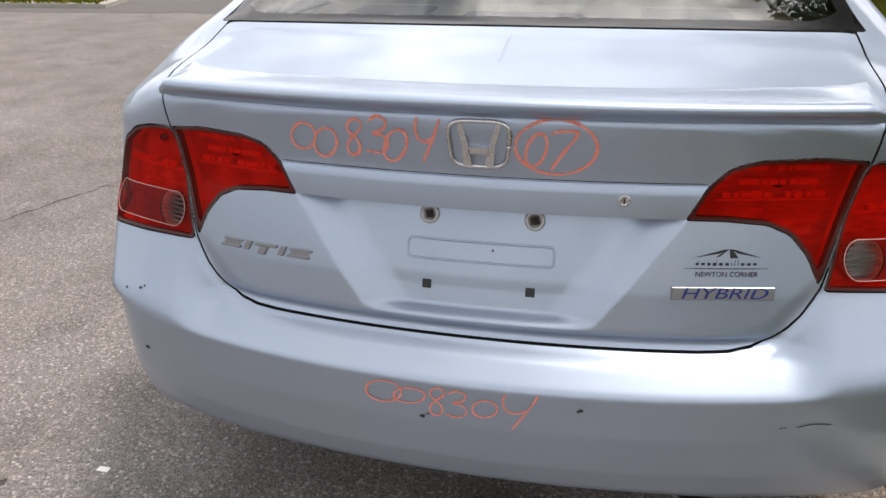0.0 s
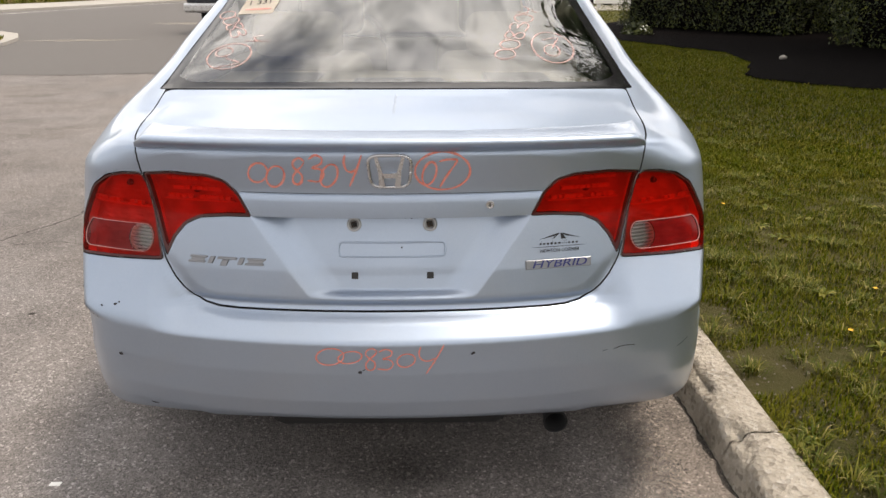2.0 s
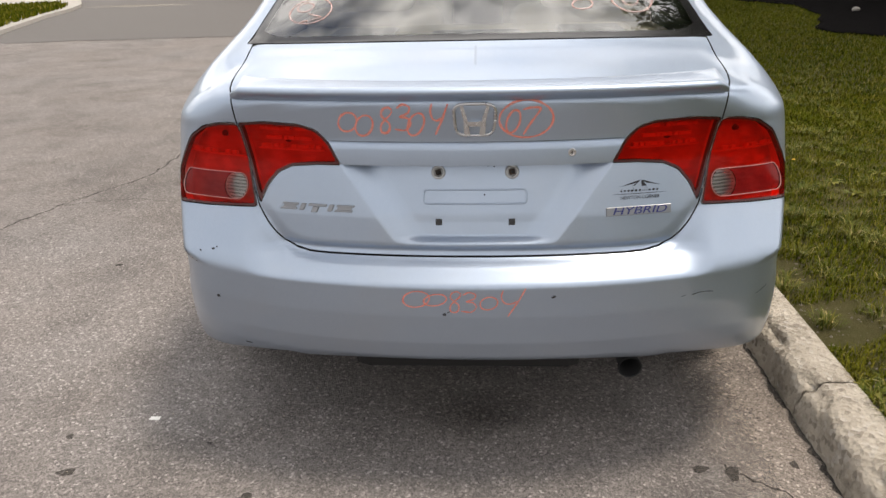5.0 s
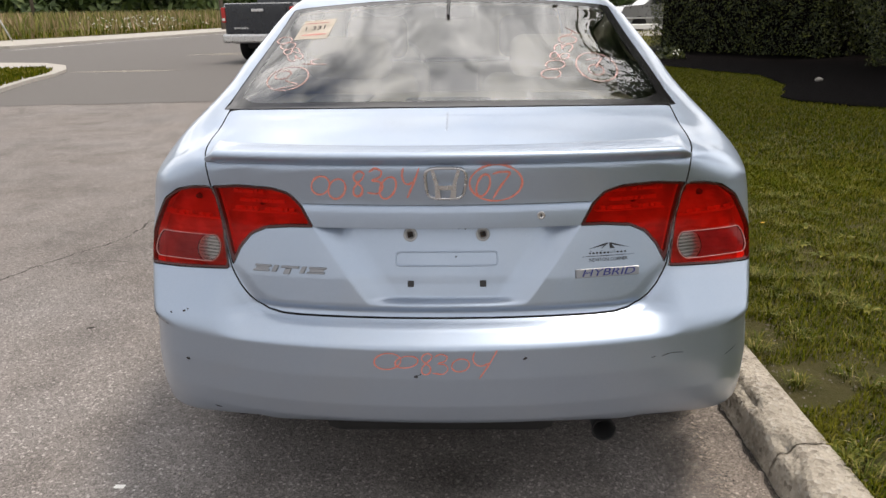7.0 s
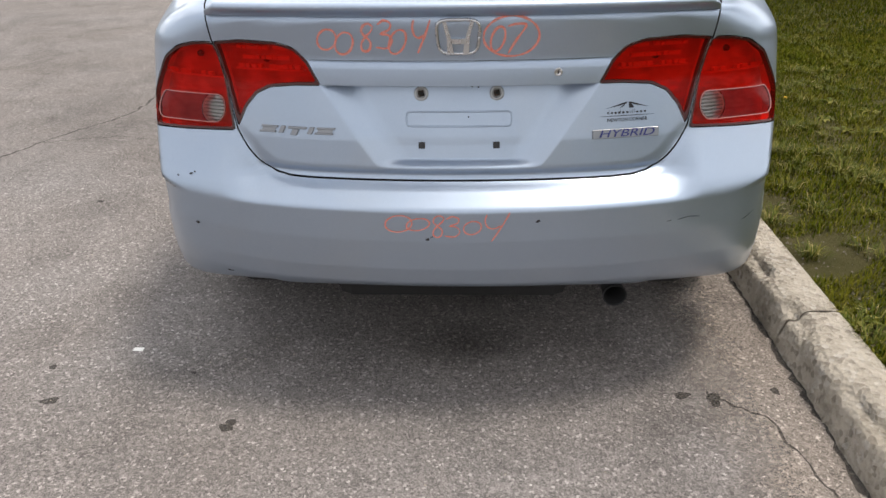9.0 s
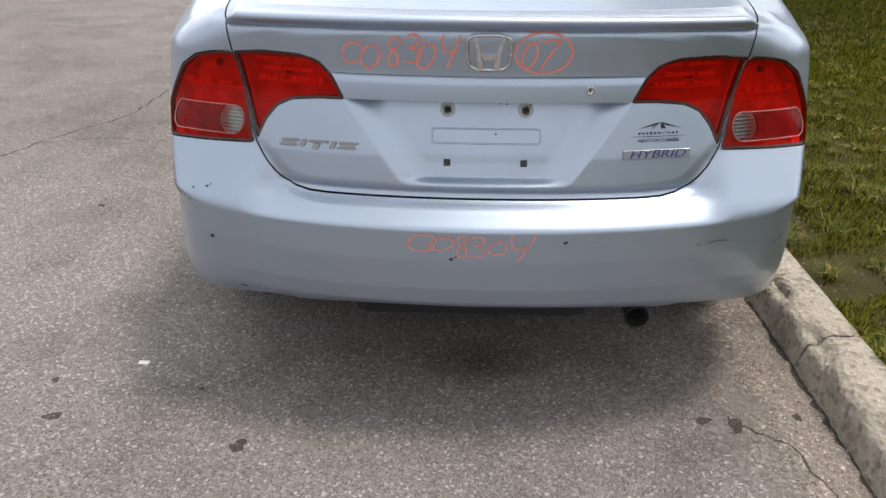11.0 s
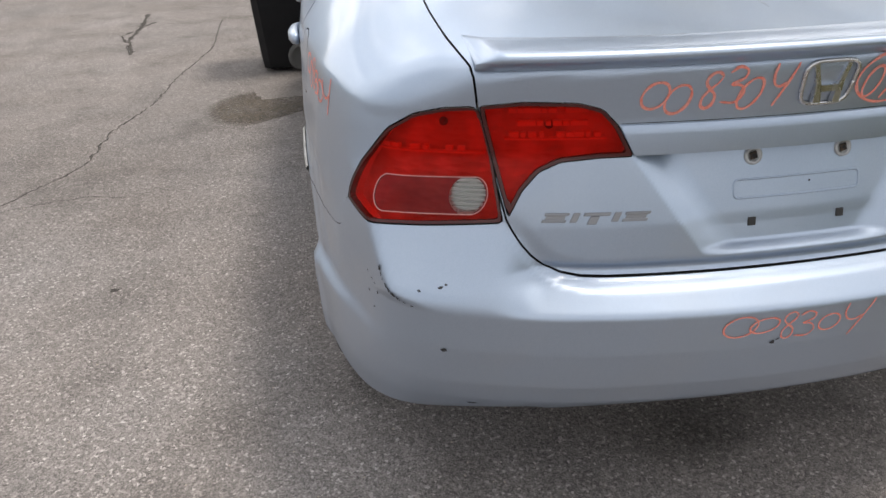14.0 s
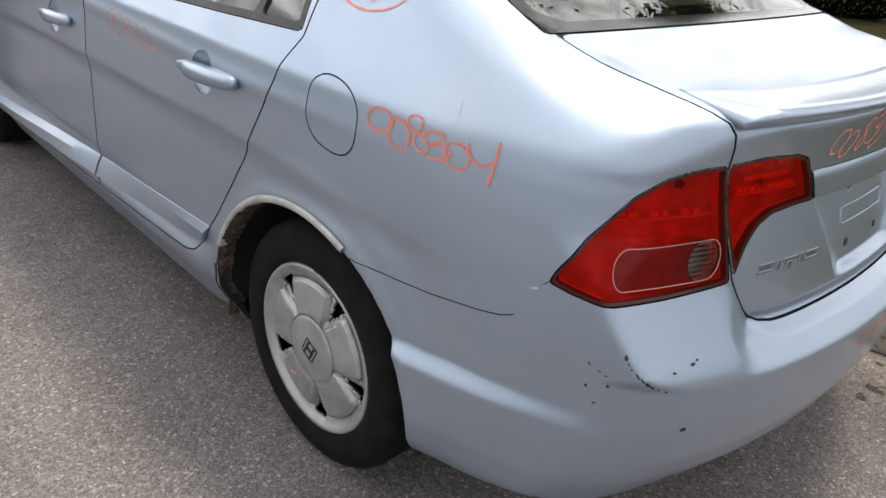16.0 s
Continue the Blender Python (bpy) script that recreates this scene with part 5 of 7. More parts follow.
def make_side_parts(car, doors):
    # door handles with their cups
    for sign in (-1, 1):
        for nm, y0, z0 in (("rear_door", 1.105, 0.858), ("front_door", 2.125, 0.812)):
            d = doors[nm, sign]
            bm = bmesh.new()
            rows = []
            for i in range(25):
                s = i / 24
                y = y0 + 0.285 * s
                z = z0 - 0.018 * s
                p = on_side(y, z, sign)
                bulge = 0.034 * (1 - abs(2 * s - 0.85) ** 3 * 0.75) if s < 0.93 else 0.012
                bulge = max(0.006, bulge)
                tall = 0.0165 + 0.004 * math.sin(math.pi * s) - (0.007 * max(0, s - 0.85) / 0.15)
                if s < 0.06:
                    tall *= 0.6 + 0.4 * s / 0.06
                rows.append([bm.verts.new(p + Vector((sign * (bulge * a), 0, tall * b))) for a, b in ((0.15, 1.0), (0.75, 0.9), (1.0, 0.45), (1.0, -0.4), (0.8, -0.9), (0.2, -1.0))])
            for a, b in zip(rows, rows[1:]):
                for k in range(6):
                    bm.faces.new((a[k], a[(k + 1) % 6], b[(k + 1) % 6], b[k]))
            bm.faces.new(rows[0]), bm.faces.new(rows[-1][::-1])
            bmesh.ops.recalc_face_normals(bm, faces=bm.faces)
            h = part("door_handle", bm, M["paint"], d, "body-coloured pull handle", True)
            # raised strip along the door's foot: light upper facet, upright face below
            bm = bmesh.new()
            sections = []
            for dz, out in ((0.031, -0.003), (0.029, 0.0015), (0.007, 0.0135), (-0.030, 0.0135), (-0.036, 0.004), (-0.038, -0.004)):
                a, b = (1.296 - 0.82 * dz, 2.0125) if nm == "rear_door" else (2.026, 3.12)
                ys = np.linspace(a, b, 24)
                pa = on_left_all(ys, 0.420 - 0.060 * (ys - 1.34) + dz)
                sections.append([bm.verts.new((sign * (-p[0] + out), p[1], p[2])) for p in pa])
            for p, q in zip(sections, sections[1:]):
                for k in range(23):
                    bm.faces.new((p[k], p[k + 1], q[k + 1], q[k]))
            bm.faces.new([r[0] for r in sections]), bm.faces.new([r[-1] for r in sections][::-1])
            bmesh.ops.recalc_face_normals(bm, faces=bm.faces)
            strip = part("door_strip", bm, M["paint"], d, "raised strip along the door foot", True)
            md = strip.modifiers.new("edge", "EDGE_SPLIT")
            md.split_angle = radians(18)
    side = on_side
    scrawl("pencil_writing", side, [("0", (0.661, 0.896), (-0.058, 0.014), (0.022, 0.038)), ("0", (0.612, 0.883), (-0.046, 0.012), (0.024, 0.048)), ("8", (0.568, 0.895), (-0.042, 0.010), (0.036, 0.054)),
                                    ("3", (0.526, 0.886), (-0.052, 0.014), (0.026, 0.043)), ("0", (0.483, 0.880), (-0.045, 0.012), (0.020, 0.040)), ("4", (0.426, 0.882), (-0.058, 0.016), (0.034, 0.066))], 0.0066, M["pencil"], car, "red grease pencil digits on the rear fender")
    scrawl("pencil_writing", side, run("008304", (1.815, 0.872), (-0.055, -0.003), (-0.046, 0.0), (-0.008, 0.055), (0, 0, 0, 0, 0, -0.012)), 0.0050, M["pencil_faint"], doors["rear_door", -1], "faint red grease pencil digits")
    scrawl("pencil_writing", side, run("304", (2.57, 0.872), (-0.06, -0.003), (-0.05, 0.0), (-0.008, 0.055)), 0.0050, M["pencil_faint"], doors["front_door", -1], "faint red grease pencil digits")
    scrawl("pencil_writing", side, run("07", (0.863, 1.090), (-0.055, 0.0), (-0.044, 0.0), (-0.006, 0.046)), 0.0058, M["pencil"], car, "red grease pencil digits in a ring on the rear pillar", (0.835, 1.087, 0.080, 0.034))
    # dried drip below the rear pillar
    bm = bmesh.new()
    ribbon(bm, side, smooth_line([(0.512, 0.966), (0.507, 0.952), (0.501, 0.938)]), 0.0016, 0.0006)
    part("drip_mark", bm, M["wheel_paint"], car, "thin grey drip mark")
    # rolled arch lips and torn rusty front edge of the left rear arch
    for sign in (-1, 1):
        for yc in (0.862, 3.57):
            bm = bmesh.new()
            rows = []
            a0, a1 = (66, 158) if yc < 1 else (12, 168)
            for a in np.linspace(a0, a1, 40):
                y, z = yc - 1.045 * 0.352 * math.cos(radians(a)), 0.300 + 0.352 * math.sin(radians(a))
                p = on_side(y, z, sign)
                inw = Vector((0, yc - y, 0.30 - z)).normalized()
                rows.append([bm.verts.new(p + Vector((sign * o, 0, 0)) + inw * i) for o, i in ((0.001, -0.012), (0.006, -0.008), (0.007, 0.001), (0.002, 0.005), (-0.03, 0.006))])
            for p, q in zip(rows, rows[1:]):
                for k in range(4):
                    bm.faces.new((p[k], p[k + 1], q[k + 1], q[k]))
            bmesh.ops.recalc_face_normals(bm, faces=bm.faces)
            part("arch_lip", bm, M["arch_edge"], car, "pale rolled wheel arch edge", True)
    rng = random.Random(11)
    bm = bmesh.new()
    rows = []
    for i in range(46):
        s = i / 45
        a = radians(185 - 62 * s)
        r = 0.352
        y, z = 0.862 - 1.045 * r * math.cos(a), 0.300 + r * math.sin(a)
        if s < 0.25:
            z = 0.19 + (s / 0.25) * 0.18
            y = 1.252 - 0.018 * (s / 0.25)
        p = on_side(y, max(z, 0.24), -1)
        p.z = z
        inw = Vector((0, 0.862 - y, 0.30 - z)).normalized()
        wander = noise.noise(Vector((s * 9, 0.3, 0))) + 0.6 * noise.noise(Vector((s * 31, 1.3, 0)))
        j = lambda k: (rng.random() - 0.5) * k * 0.45
        rows.append([bm.verts.new(p + Vector((o + j(0.004), j(0.006), j(0.006))) + inw * (w + (j(0.010) + 0.009 * wander) * (w > 0))) for o, w in ((-0.0025, -0.003), (-0.003, 0.003), (0.008, 0.014 * (1 - 0.5 * s)), (0.035, 0.020 * (1 - 0.5 * s)))])
    for p, q in zip(rows, rows[1:]):
        for k in range(3):
            bm.faces.new((p[k], p[k + 1], q[k + 1], q[k]))
    bmesh.ops.recalc_face_normals(bm, faces=bm.faces)
    part("rusted_edge", bm, M["rust"], car, "torn and rusted sheet metal edge")


def make_wheel(car, yc, sign):
    """Tyre, disc-like alloy with five windows and a hub cap."""
    r = 0.303
    out = 0.862 if yc < 1 else 0.868
    mt = Matrix.Translation((sign * out, yc, r)) @ Matrix.Diagonal((sign, 1, 1, 1)) @ Matrix.Rotation(radians(27), 4, "X")
    bm = bmesh.new()
    prof = [(0.196, -0.19), (0.215, -0.195), (0.25, -0.197), (0.280, -0.190), (0.298, -0.172), (0.3025, -0.15), (0.3025, -0.045), (0.299, -0.028), (0.290, -0.014), (0.277, -0.006), (0.258, 0.000), (0.238, 0.001), (0.222, -0.002), (0.211, -0.006), (0.206, -0.012), (0.202, -0.03)]
    lathe(bm, prof, 72, mt)
    bmesh.ops.recalc_face_normals(bm, faces=bm.faces)
    wheel = part("wheel", bm, M["rubber"], car, "black road tyre", True)
    # tread blocks at the shoulder
    bm = bmesh.new()
    for k in range(84):
        a = 2 * math.pi * k / 84
        m2 = mt @ Matrix.Rotation(a, 4, "X") @ Matrix.Rotation(radians(-14), 4, "Z")
        box(bm, (-0.055, -0.0085, 0.292), (-0.012, 0.0055, 0.3000), 0.001, 1, m2 @ Matrix.Rotation(radians(-9), 4, "Y"))
    part("tread", bm, M["rubber"], wheel)
    # wheel face: five broad flat blades, wedge-shaped windows between them, a scooped ring and a lip
    bm = bmesh.new()
    n = 240
    radii = [(0.080, -0.006), (0.092, -0.006), (0.106, -0.0065), (0.122, -0.007), (0.140, -0.008), (0.158, -0.010), (0.167, -0.012), (0.172, -0.021), (0.180, -0.020), (0.191, -0.013), (0.198, -0.007), (0.2045, -0.005), (0.2070, -0.009), (0.2055, -0.03)]
    rings = []
    for rad, ax in radii:
        row = []
        for k in range(n):
            a = 2 * math.pi * k / n
            off = abs((math.degrees(a) + 36) % 72 - 36)
            # the channel between two blades opens outwards
            edge = 1.5 + 8.5 * min(1.0, max(0.0, (rad - 0.085) / 0.08))
            sink = 0.013 * max(0.0, min(1.0, (edge + 3.0 - off) / 3.0)) if rad < 0.170 else 0.0
            row.append(bm.verts.new(mt @ Vector((ax - sink * min(1.0, (rad - 0.080) / 0.02), rad * math.sin(a), rad * math.cos(a)))))
        rings.append(row)
    for i, (a, b) in enumerate(zip(rings, rings[1:])):
        rr = (radii[i][0] + radii[i + 1][0]) / 2
        lim = 0.8 + 6.5 * (rr - 0.11) / 0.06 if 0.112 < rr < 0.178 else 0.0
        for k in range(n):
            off = (360 * (k + 0.5) / n + 36) % 72 - 36
            if not (-lim * 1.25 < off < lim * 0.75):
                bm.faces.new((a[k], a[(k + 1) % n], b[(k + 1) % n], b[k]))
    bmesh.ops.recalc_face_normals(bm, faces=bm.faces)
    rim = part("rim", bm, M["wheel_paint"], wheel, "dull silver wheel with five broad blades", True)
    md = rim.modifiers.new("edge", "EDGE_SPLIT")
    md.split_angle = radians(28)
    md = rim.modifiers.new("thick", "SOLIDIFY")
    md.thickness, md.offset = 0.010, -1
    bm = bmesh.new()
    lathe(bm, [(0.0001, -0.0005), (0.040, -0.001), (0.072, -0.003), (0.0805, -0.0048), (0.0830, -0.0075), (0.0832, -0.012)], 64, mt)
    cap = part("hub_cap", bm, M["wheel_paint"], wheel, "large round silver hub cap", True)
    bm = bmesh.new()
    lathe(bm, [(0.0833, -0.0062), (0.0850, -0.0058)], 64, mt)
    part("cap_seam", bm, M["gap"], cap, "thin dark seam round the cap", True)
    bm = bmesh.new()
    for y0, y1 in ((-0.014, -0.008), (0.008, 0.014)):
        box(bm, (-0.002, y0, -0.017), (0.0012, y1, 0.017), 0, 1, mt)
    box(bm, (-0.002, -0.008, -0.003), (0.0012, 0.008, 0.003), 0, 1, mt)
    for lo, hi in (((-0.002, -0.021, 0.0215), (0.001, 0.021, 0.0235)), ((-0.002, -0.018, -0.0235), (0.001, 0.018, -0.0215)), ((-0.002, -0.0225, -0.021), (0.001, -0.0205, 0.021)), ((-0.002, 0.0205, -0.021), (0.001, 0.0225, 0.021))):
        box(bm, lo, hi, 0, 1, mt)
    part("cap_emblem", bm, M["ink_black"], cap, "small black emblem")
    if yc < 1 and sign < 0:
        bm = bmesh.new()
        for s in (-1, 1):
            tube(bm, [mt @ Vector((-0.004, 0.02 - 0.006 * s - 0.008, -0.118)), mt @ Vector((-0.003, 0.02 + 0.006 * s - 0.002, -0.130))], 0.0016, 6)
        part("pencil_tick", bm, M["pencil_faint"], rim, "small red pencil mark")
    # brake drum and axle in the dark behind
    bm = bmesh.new()
    lathe(bm, [(0.0001, -0.05), (0.12, -0.05), (0.13, -0.06), (0.13, -0.12), (0.0001, -0.12)], 32, mt)
    part("brake", bm, M["gap"], wheel)


def make_cabin(car, rg):
    bm = bmesh.new()
    # parcel shelf with a raised rear edge
    box(bm, (-0.60, 0.56, 0.985), (0.60, 1.06, 1.045), 0.012)
    box(bm, (-0.60, 0.53, 1.018), (0.60, 0.64, 1.044), 0.010)
    shelf = part("parcel_shelf", bm, M["beige"], car, "beige parcel shelf", True)
    for x in (-0.36, 0.36):
        bm = bmesh.new()
        box(bm, (x - 0.10, 0.74, 1.04), (x + 0.10, 0.95, 1.052), 0.008)
        part("speaker_grille", bm, M["cloth"], shelf)
    bm = bmesh.new()
    box(bm, (-0.13, 0.565, 1.046), (0.13, 0.64, 1.075), 0.012)
    part("brake_light", bm, M["plastic"], car, "high brake light behind the glass", True)
    for x, w in ((-0.36, 0.24), (0.36, 0.24)):
        bm = bmesh.new()
        box(bm, (x - w, 1.03, 0.45), (x + w, 1.22, 1.10), 0.05, 4)
        s = part("rear_seat_back", bm, M["beige"], car, "beige cloth seat back", True)
        bm = bmesh.new()
        box(bm, (x - 0.15, 1.02, 1.09), (x + 0.15, 1.14, 1.235), 0.045, 4)
        part("headrest", bm, M["beige"], s, "beige headrest", True)
    for x in (-0.36, 0.36):
        bm = bmesh.new()
        box(bm, (x - 0.24, 1.95, 0.40), (x + 0.24, 2.12, 1.08), 0.06, 4, Matrix.Translation((0, 0.0, 0)))
        s = part("front_seat_back", bm, M["beige"], car, "beige cloth front seat", True)
        bm = bmesh.new()
        box(bm, (x - 0.14, 1.94, 1.10), (x + 0.14, 2.05, 1.29), 0.045, 4)
        part("headrest", bm, M["beige"], s, "beige headrest", True)
    bm = bmesh.new()
    box(bm, (-0.70, 3.0, 0.75), (0.70, 3.4, 0.98), 0.06, 4)
    part("dashboard", bm, M["cloth"], car, "grey dashboard", True)
    bm = bmesh.new()
    tube(bm, [(-0.36 + 0.18 * math.cos(a), 2.82 + 0.05 * math.sin(a), 0.98 + 0.17 * math.sin(a)) for a in np.linspace(0, 2 * math.pi, 33)], 0.014, 8)
    part("steering_wheel", bm, M["plastic"], car, "dark steering wheel", True)
    bm = bmesh.new()
    box(bm, (-0.11, 2.62, 1.27), (0.11, 2.65, 1.33), 0.012)
    part("mirror", bm, M["plastic"], car, "inside mirror")
    # paper ticket behind the glass, red writing on it and a wiper-like dark aerial strip
    def inside(x, y, k=0.012):
        p = on_top(x, y)
        return p - normal_at(p) * k
    cx, cy = -0.452, 0.955
    bm = bmesh.new()
    cor = [bm.verts.new(inside(cx + dx, cy + dy, -0.0012)) for dx, dy in ((-0.062, -0.055), (0.050, -0.068), (0.066, 0.070), (-0.046, 0.078))]
    bm.faces.new(cor)
    bmesh.ops.solidify(bm, geom=bm.faces[:], thickness=0.001)
    tk = part("paper_ticket", bm, M["paper"], rg, "cream paper ticket taped to the glass")
    p = on_top(cx, cy + 0.01)
    lettering("ticket_number", "1 331", 0.042, p + normal_at(p) * 0.0030, normal_at(p), (-0.02, 1, 0.35), M["rust"], tk, 0.0002, 0.85)
    for dy in (-0.032, 0.052):
        bm = bmesh.new()
        ribbon(bm, on_top, [(cx - 0.042 + 0.085 * s, cy + dy - 0.008 * s) for s in np.linspace(0, 1, 5)], 0.016 if dy < 0 else 0.008, 0.0030)
        part("print_bar", bm, M["pencil_faint"], tk)
    scrawl("pencil_writing", on_top, run("0083", (-0.545, 0.905), (0.020, -0.044), (0.020, -0.050), (0.046, 0.012)) + [("4", (-0.42, 0.722), (0.030, -0.040), (0.060, 0.014))], 0.0048, M["pencil_glass"], rg, "pale red digits written on the glass")
    scrawl("pencil_writing", on_top, [("0", (-0.500, 0.660), (0.046, -0.010), (0.012, 0.050)), ("7", (-0.470, 0.610), (0.060, 0.020), (-0.010, -0.050))], 0.0048, M["pencil_glass"], rg, "pale red digits in a ring on the glass", (-0.481, 0.637, 0.061, 0.070))
    scrawl("pencil_writing", on_top, run("008304", (0.302, 0.628), (0.019, 0.055), (0.018, 0.052), (-0.056, 0.006)), 0.0052, M["pencil_glass"], rg, "pale red digits written on the glass")
    scrawl("pencil_writing", on_top, [("0", (0.440, 0.660), (0.044, 0.020), (-0.012, 0.060)), ("7", (0.452, 0.705), (0.050, 0.020), (-0.020, 0.050))], 0.0052, M["pencil_glass"], rg, "pale red digits in a ring on the glass", (0.444, 0.680, 0.060, 0.088))
    bm = bmesh.new()
    pts = [on_top(-0.005, y) for y in np.linspace(0.985, 1.135, 8)]
    rows = []
    for p in pts:
        nr = normal_at(p)
        rows.append([bm.verts.new(p + Vector((dx, 0, 0)) + nr * k) for dx, k in ((-0.006, 0.001), (-0.004, 0.010), (0.004, 0.010), (0.006, 0.001))])
    for a, b in zip(rows, rows[1:]):
        for k in range(3):
            bm.faces.new((a[k], b[k], b[k + 1], a[k + 1]))
    bm.faces.new(rows[0]), bm.faces.new(rows[-1])
    bmesh.ops.recalc_face_normals(bm, faces=bm.faces)
    part("aerial_strip", bm, M["plastic"], rg, "short black strip on the glass")
    # fine heater wires
    bm = bmesh.new()
    for i in range(13):
        y = 0.55 + i * 0.042
        xs = np.linspace(-0.53 + 0.1 * (y - 0.5), 0.53 - 0.1 * (y - 0.5), 18)
        pts = [Vector(p) for p in on_top_all(xs, y + 0.12 * xs * xs)]
        a = [bm.verts.new(p - Vector((0, 0, 0.002))) for p in pts]
        b = [bm.verts.new(p - Vector((0, -0.0006, 0.0019))) for p in pts]
        for k in range(17):
            bm.faces.new((a[k], a[k + 1], b[k + 1], b[k]))
    part("heater_wires", bm, M["rust"], rg, "fine brown heater wires")


def make_underside(car):
    bm = bmesh.new()
    box(bm, (-0.62, 0.20, 0.24), (0.62, 4.2, 0.34), 0.03)
    box(bm, (-0.35, 0.14, 0.22), (0.30, 0.62, 0.40), 0.05)
    part("underbody", bm, M["gap"], car, "dark underbody")
    for sign in (-1, 1):
        for yc in (0.862, 3.57):
            bm = bmesh.new()
            rows = []
            for a in np.linspace(-10, 190, 28):
                y, z = yc + 0.375 * math.cos(radians(a)), 0.30 + 0.365 * math.sin(radians(a))
                rows.append([bm.verts.new((sign * x, y, z)) for x in (0.852 if 0.60 > z else 0.845, 0.60)])
            for p, q in zip(rows, rows[1:]):
                bm.faces.new((p[0], p[1], q[1], q[0]))
            bm.faces.new([r[1] for r in rows])
            part("arch_liner", bm, M["gap"], car, "black wheel arch liner")


make_car()


# ---- ground, road, kerb ----
rng = np.random.default_rng(4)


def sheet(name, x0, x1, y0, y1, z, nx, ny, material, rough=0.0, hole=None):
    xs, ys = np.linspace(x0, x1, nx + 1), np.linspace(y0, y1, ny + 1)
    X, Y = np.meshgrid(xs, ys, indexing="ij")
    Z = np.full(X.shape, float(z))
    if rough:
        Z += rough * (np.sin(X * 2.3 + 0.7 * np.sin(Y * 1.7)) * np.sin(Y * 2.9 + X) + 0.5 * np.sin(X * 7.1 + Y * 3.3) * np.sin(Y * 6.1 - X * 2))
    idx = np.arange((nx + 1) * (ny + 1)).reshape(nx + 1, ny + 1)
    F = np.stack([idx[:-1, :-1], idx[1:, :-1], idx[1:, 1:], idx[:-1, 1:]], -1).reshape(-1, 4)
    return mesh_object(name, np.stack([X, Y, Z], -1).reshape(-1, 3), F, material)


def outline(name, pts, z, material, parent=None, label="", thick=0.0):
    """A flat shape with a given outline."""
    bm = bmesh.new()
    f = bm.faces.new([bm.verts.new((x, y, z)) for x, y in pts])
    if thick:
        r = bmesh.ops.extrude_face_region(bm, geom=[f])
        bmesh.ops.translate(bm, verts=[v for v in r["geom"] if isinstance(v, bmesh.types.BMVert)], vec=(0, 0, -thick))
    bmesh.ops.recalc_face_normals(bm, faces=bm.faces)
    bmesh.ops.triangulate(bm, faces=[f for f in bm.faces if len(f.verts) > 4])
    return part(name, bm, material, parent, label)


def blob(cx, cy, rx, ry, n=26, wob=0.22, seed=1, turn=0.0):
    r = random.Random(seed)
    ph = [r.random() * 6.28 for _ in range(4)]
    out = []
    for i in range(n):
        a = 2 * math.pi * i / n
        k = 1 + wob * (math.sin(2 * a + ph[0]) * 0.5 + math.sin(3 * a + ph[1]) * 0.5 + math.sin(5 * a + ph[2]) * 0.35) + wob * 0.4 * (r.random() - 0.5)
        x, y = rx * k * math.cos(a), ry * k * math.sin(a)
        out.append((cx + x * math.cos(turn) - y * math.sin(turn), cy + x * math.sin(turn) + y * math.cos(turn)))
    return out


def wavy_edge(a, b, n, amp, seed):
    r = random.Random(seed)
    (x0, y0), (x1, y1) = a, b
    L = math.hypot(x1 - x0, y1 - y0)
    nx, ny = -(y1 - y0) / L, (x1 - x0) / L
    return [(x0 + (x1 - x0) * i / n + nx * amp * (r.random() - 0.5), y0 + (y1 - y0) * i / n + ny * amp * (r.random() - 0.5)) for i in range(n)]


ground = tagged(sheet("ground", -2500, 2500, -2500, 2500, 0.0, 2, 2, M["asphalt"]), "worn pale grey asphalt street", "road", kind="structure")
far = [(-70, 9.2), (-20, 8.6)] + wavy_edge((-8, 9.0), (0.9, 9.9), 14, 0.12, 3) + [(0.92, 9.9), (0.92, 60), (-70, 90)]
tagged(outline("road", far, 0.004, M["road_far"]), "darker smooth asphalt of the side street", "road", kind="structure")

crk = empty("pavement_lines", "thin dark cracks in the asphalt and a dark line at the kerb foot", "cracks", kind="structure")


def jagged_line(pts, w, seed):
    """A jagged dark line on the road, for cracks and for the kerb's foot."""
    r = random.Random(seed)
    line = []
    for a, b in zip(pts, pts[1:]):
        n = max(3, int(math.hypot(b[0] - a[0], b[1] - a[1]) / 0.03))
        line += [(a[0] + (b[0] - a[0]) * i / n + (r.random() - 0.5) * 0.022, a[1] + (b[1] - a[1]) * i / n + (r.random() - 0.5) * 0.022) for i in range(n)]
    line.append(pts[-1])
    bm = bmesh.new()
    L, R = [], []
    for i, (x, y) in enumerate(line):
        a, b = line[max(i - 1, 0)], line[min(i + 1, len(line) - 1)]
        d = Vector((b[0] - a[0], b[1] - a[1], 0)).normalized()
        s = Vector((-d.y, d.x, 0)) * w * (0.3 + r.random()) * 0.5
        L.append(bm.verts.new(Vector((x, y, 0.0016)) + s))
        R.append(bm.verts.new(Vector((x, y, 0.0016)) - s))
    for i in range(len(line) - 1):
        bm.faces.new((L[i], R[i], R[i + 1], L[i + 1]))
    part("jagged_line", bm, M["oil"], crk)


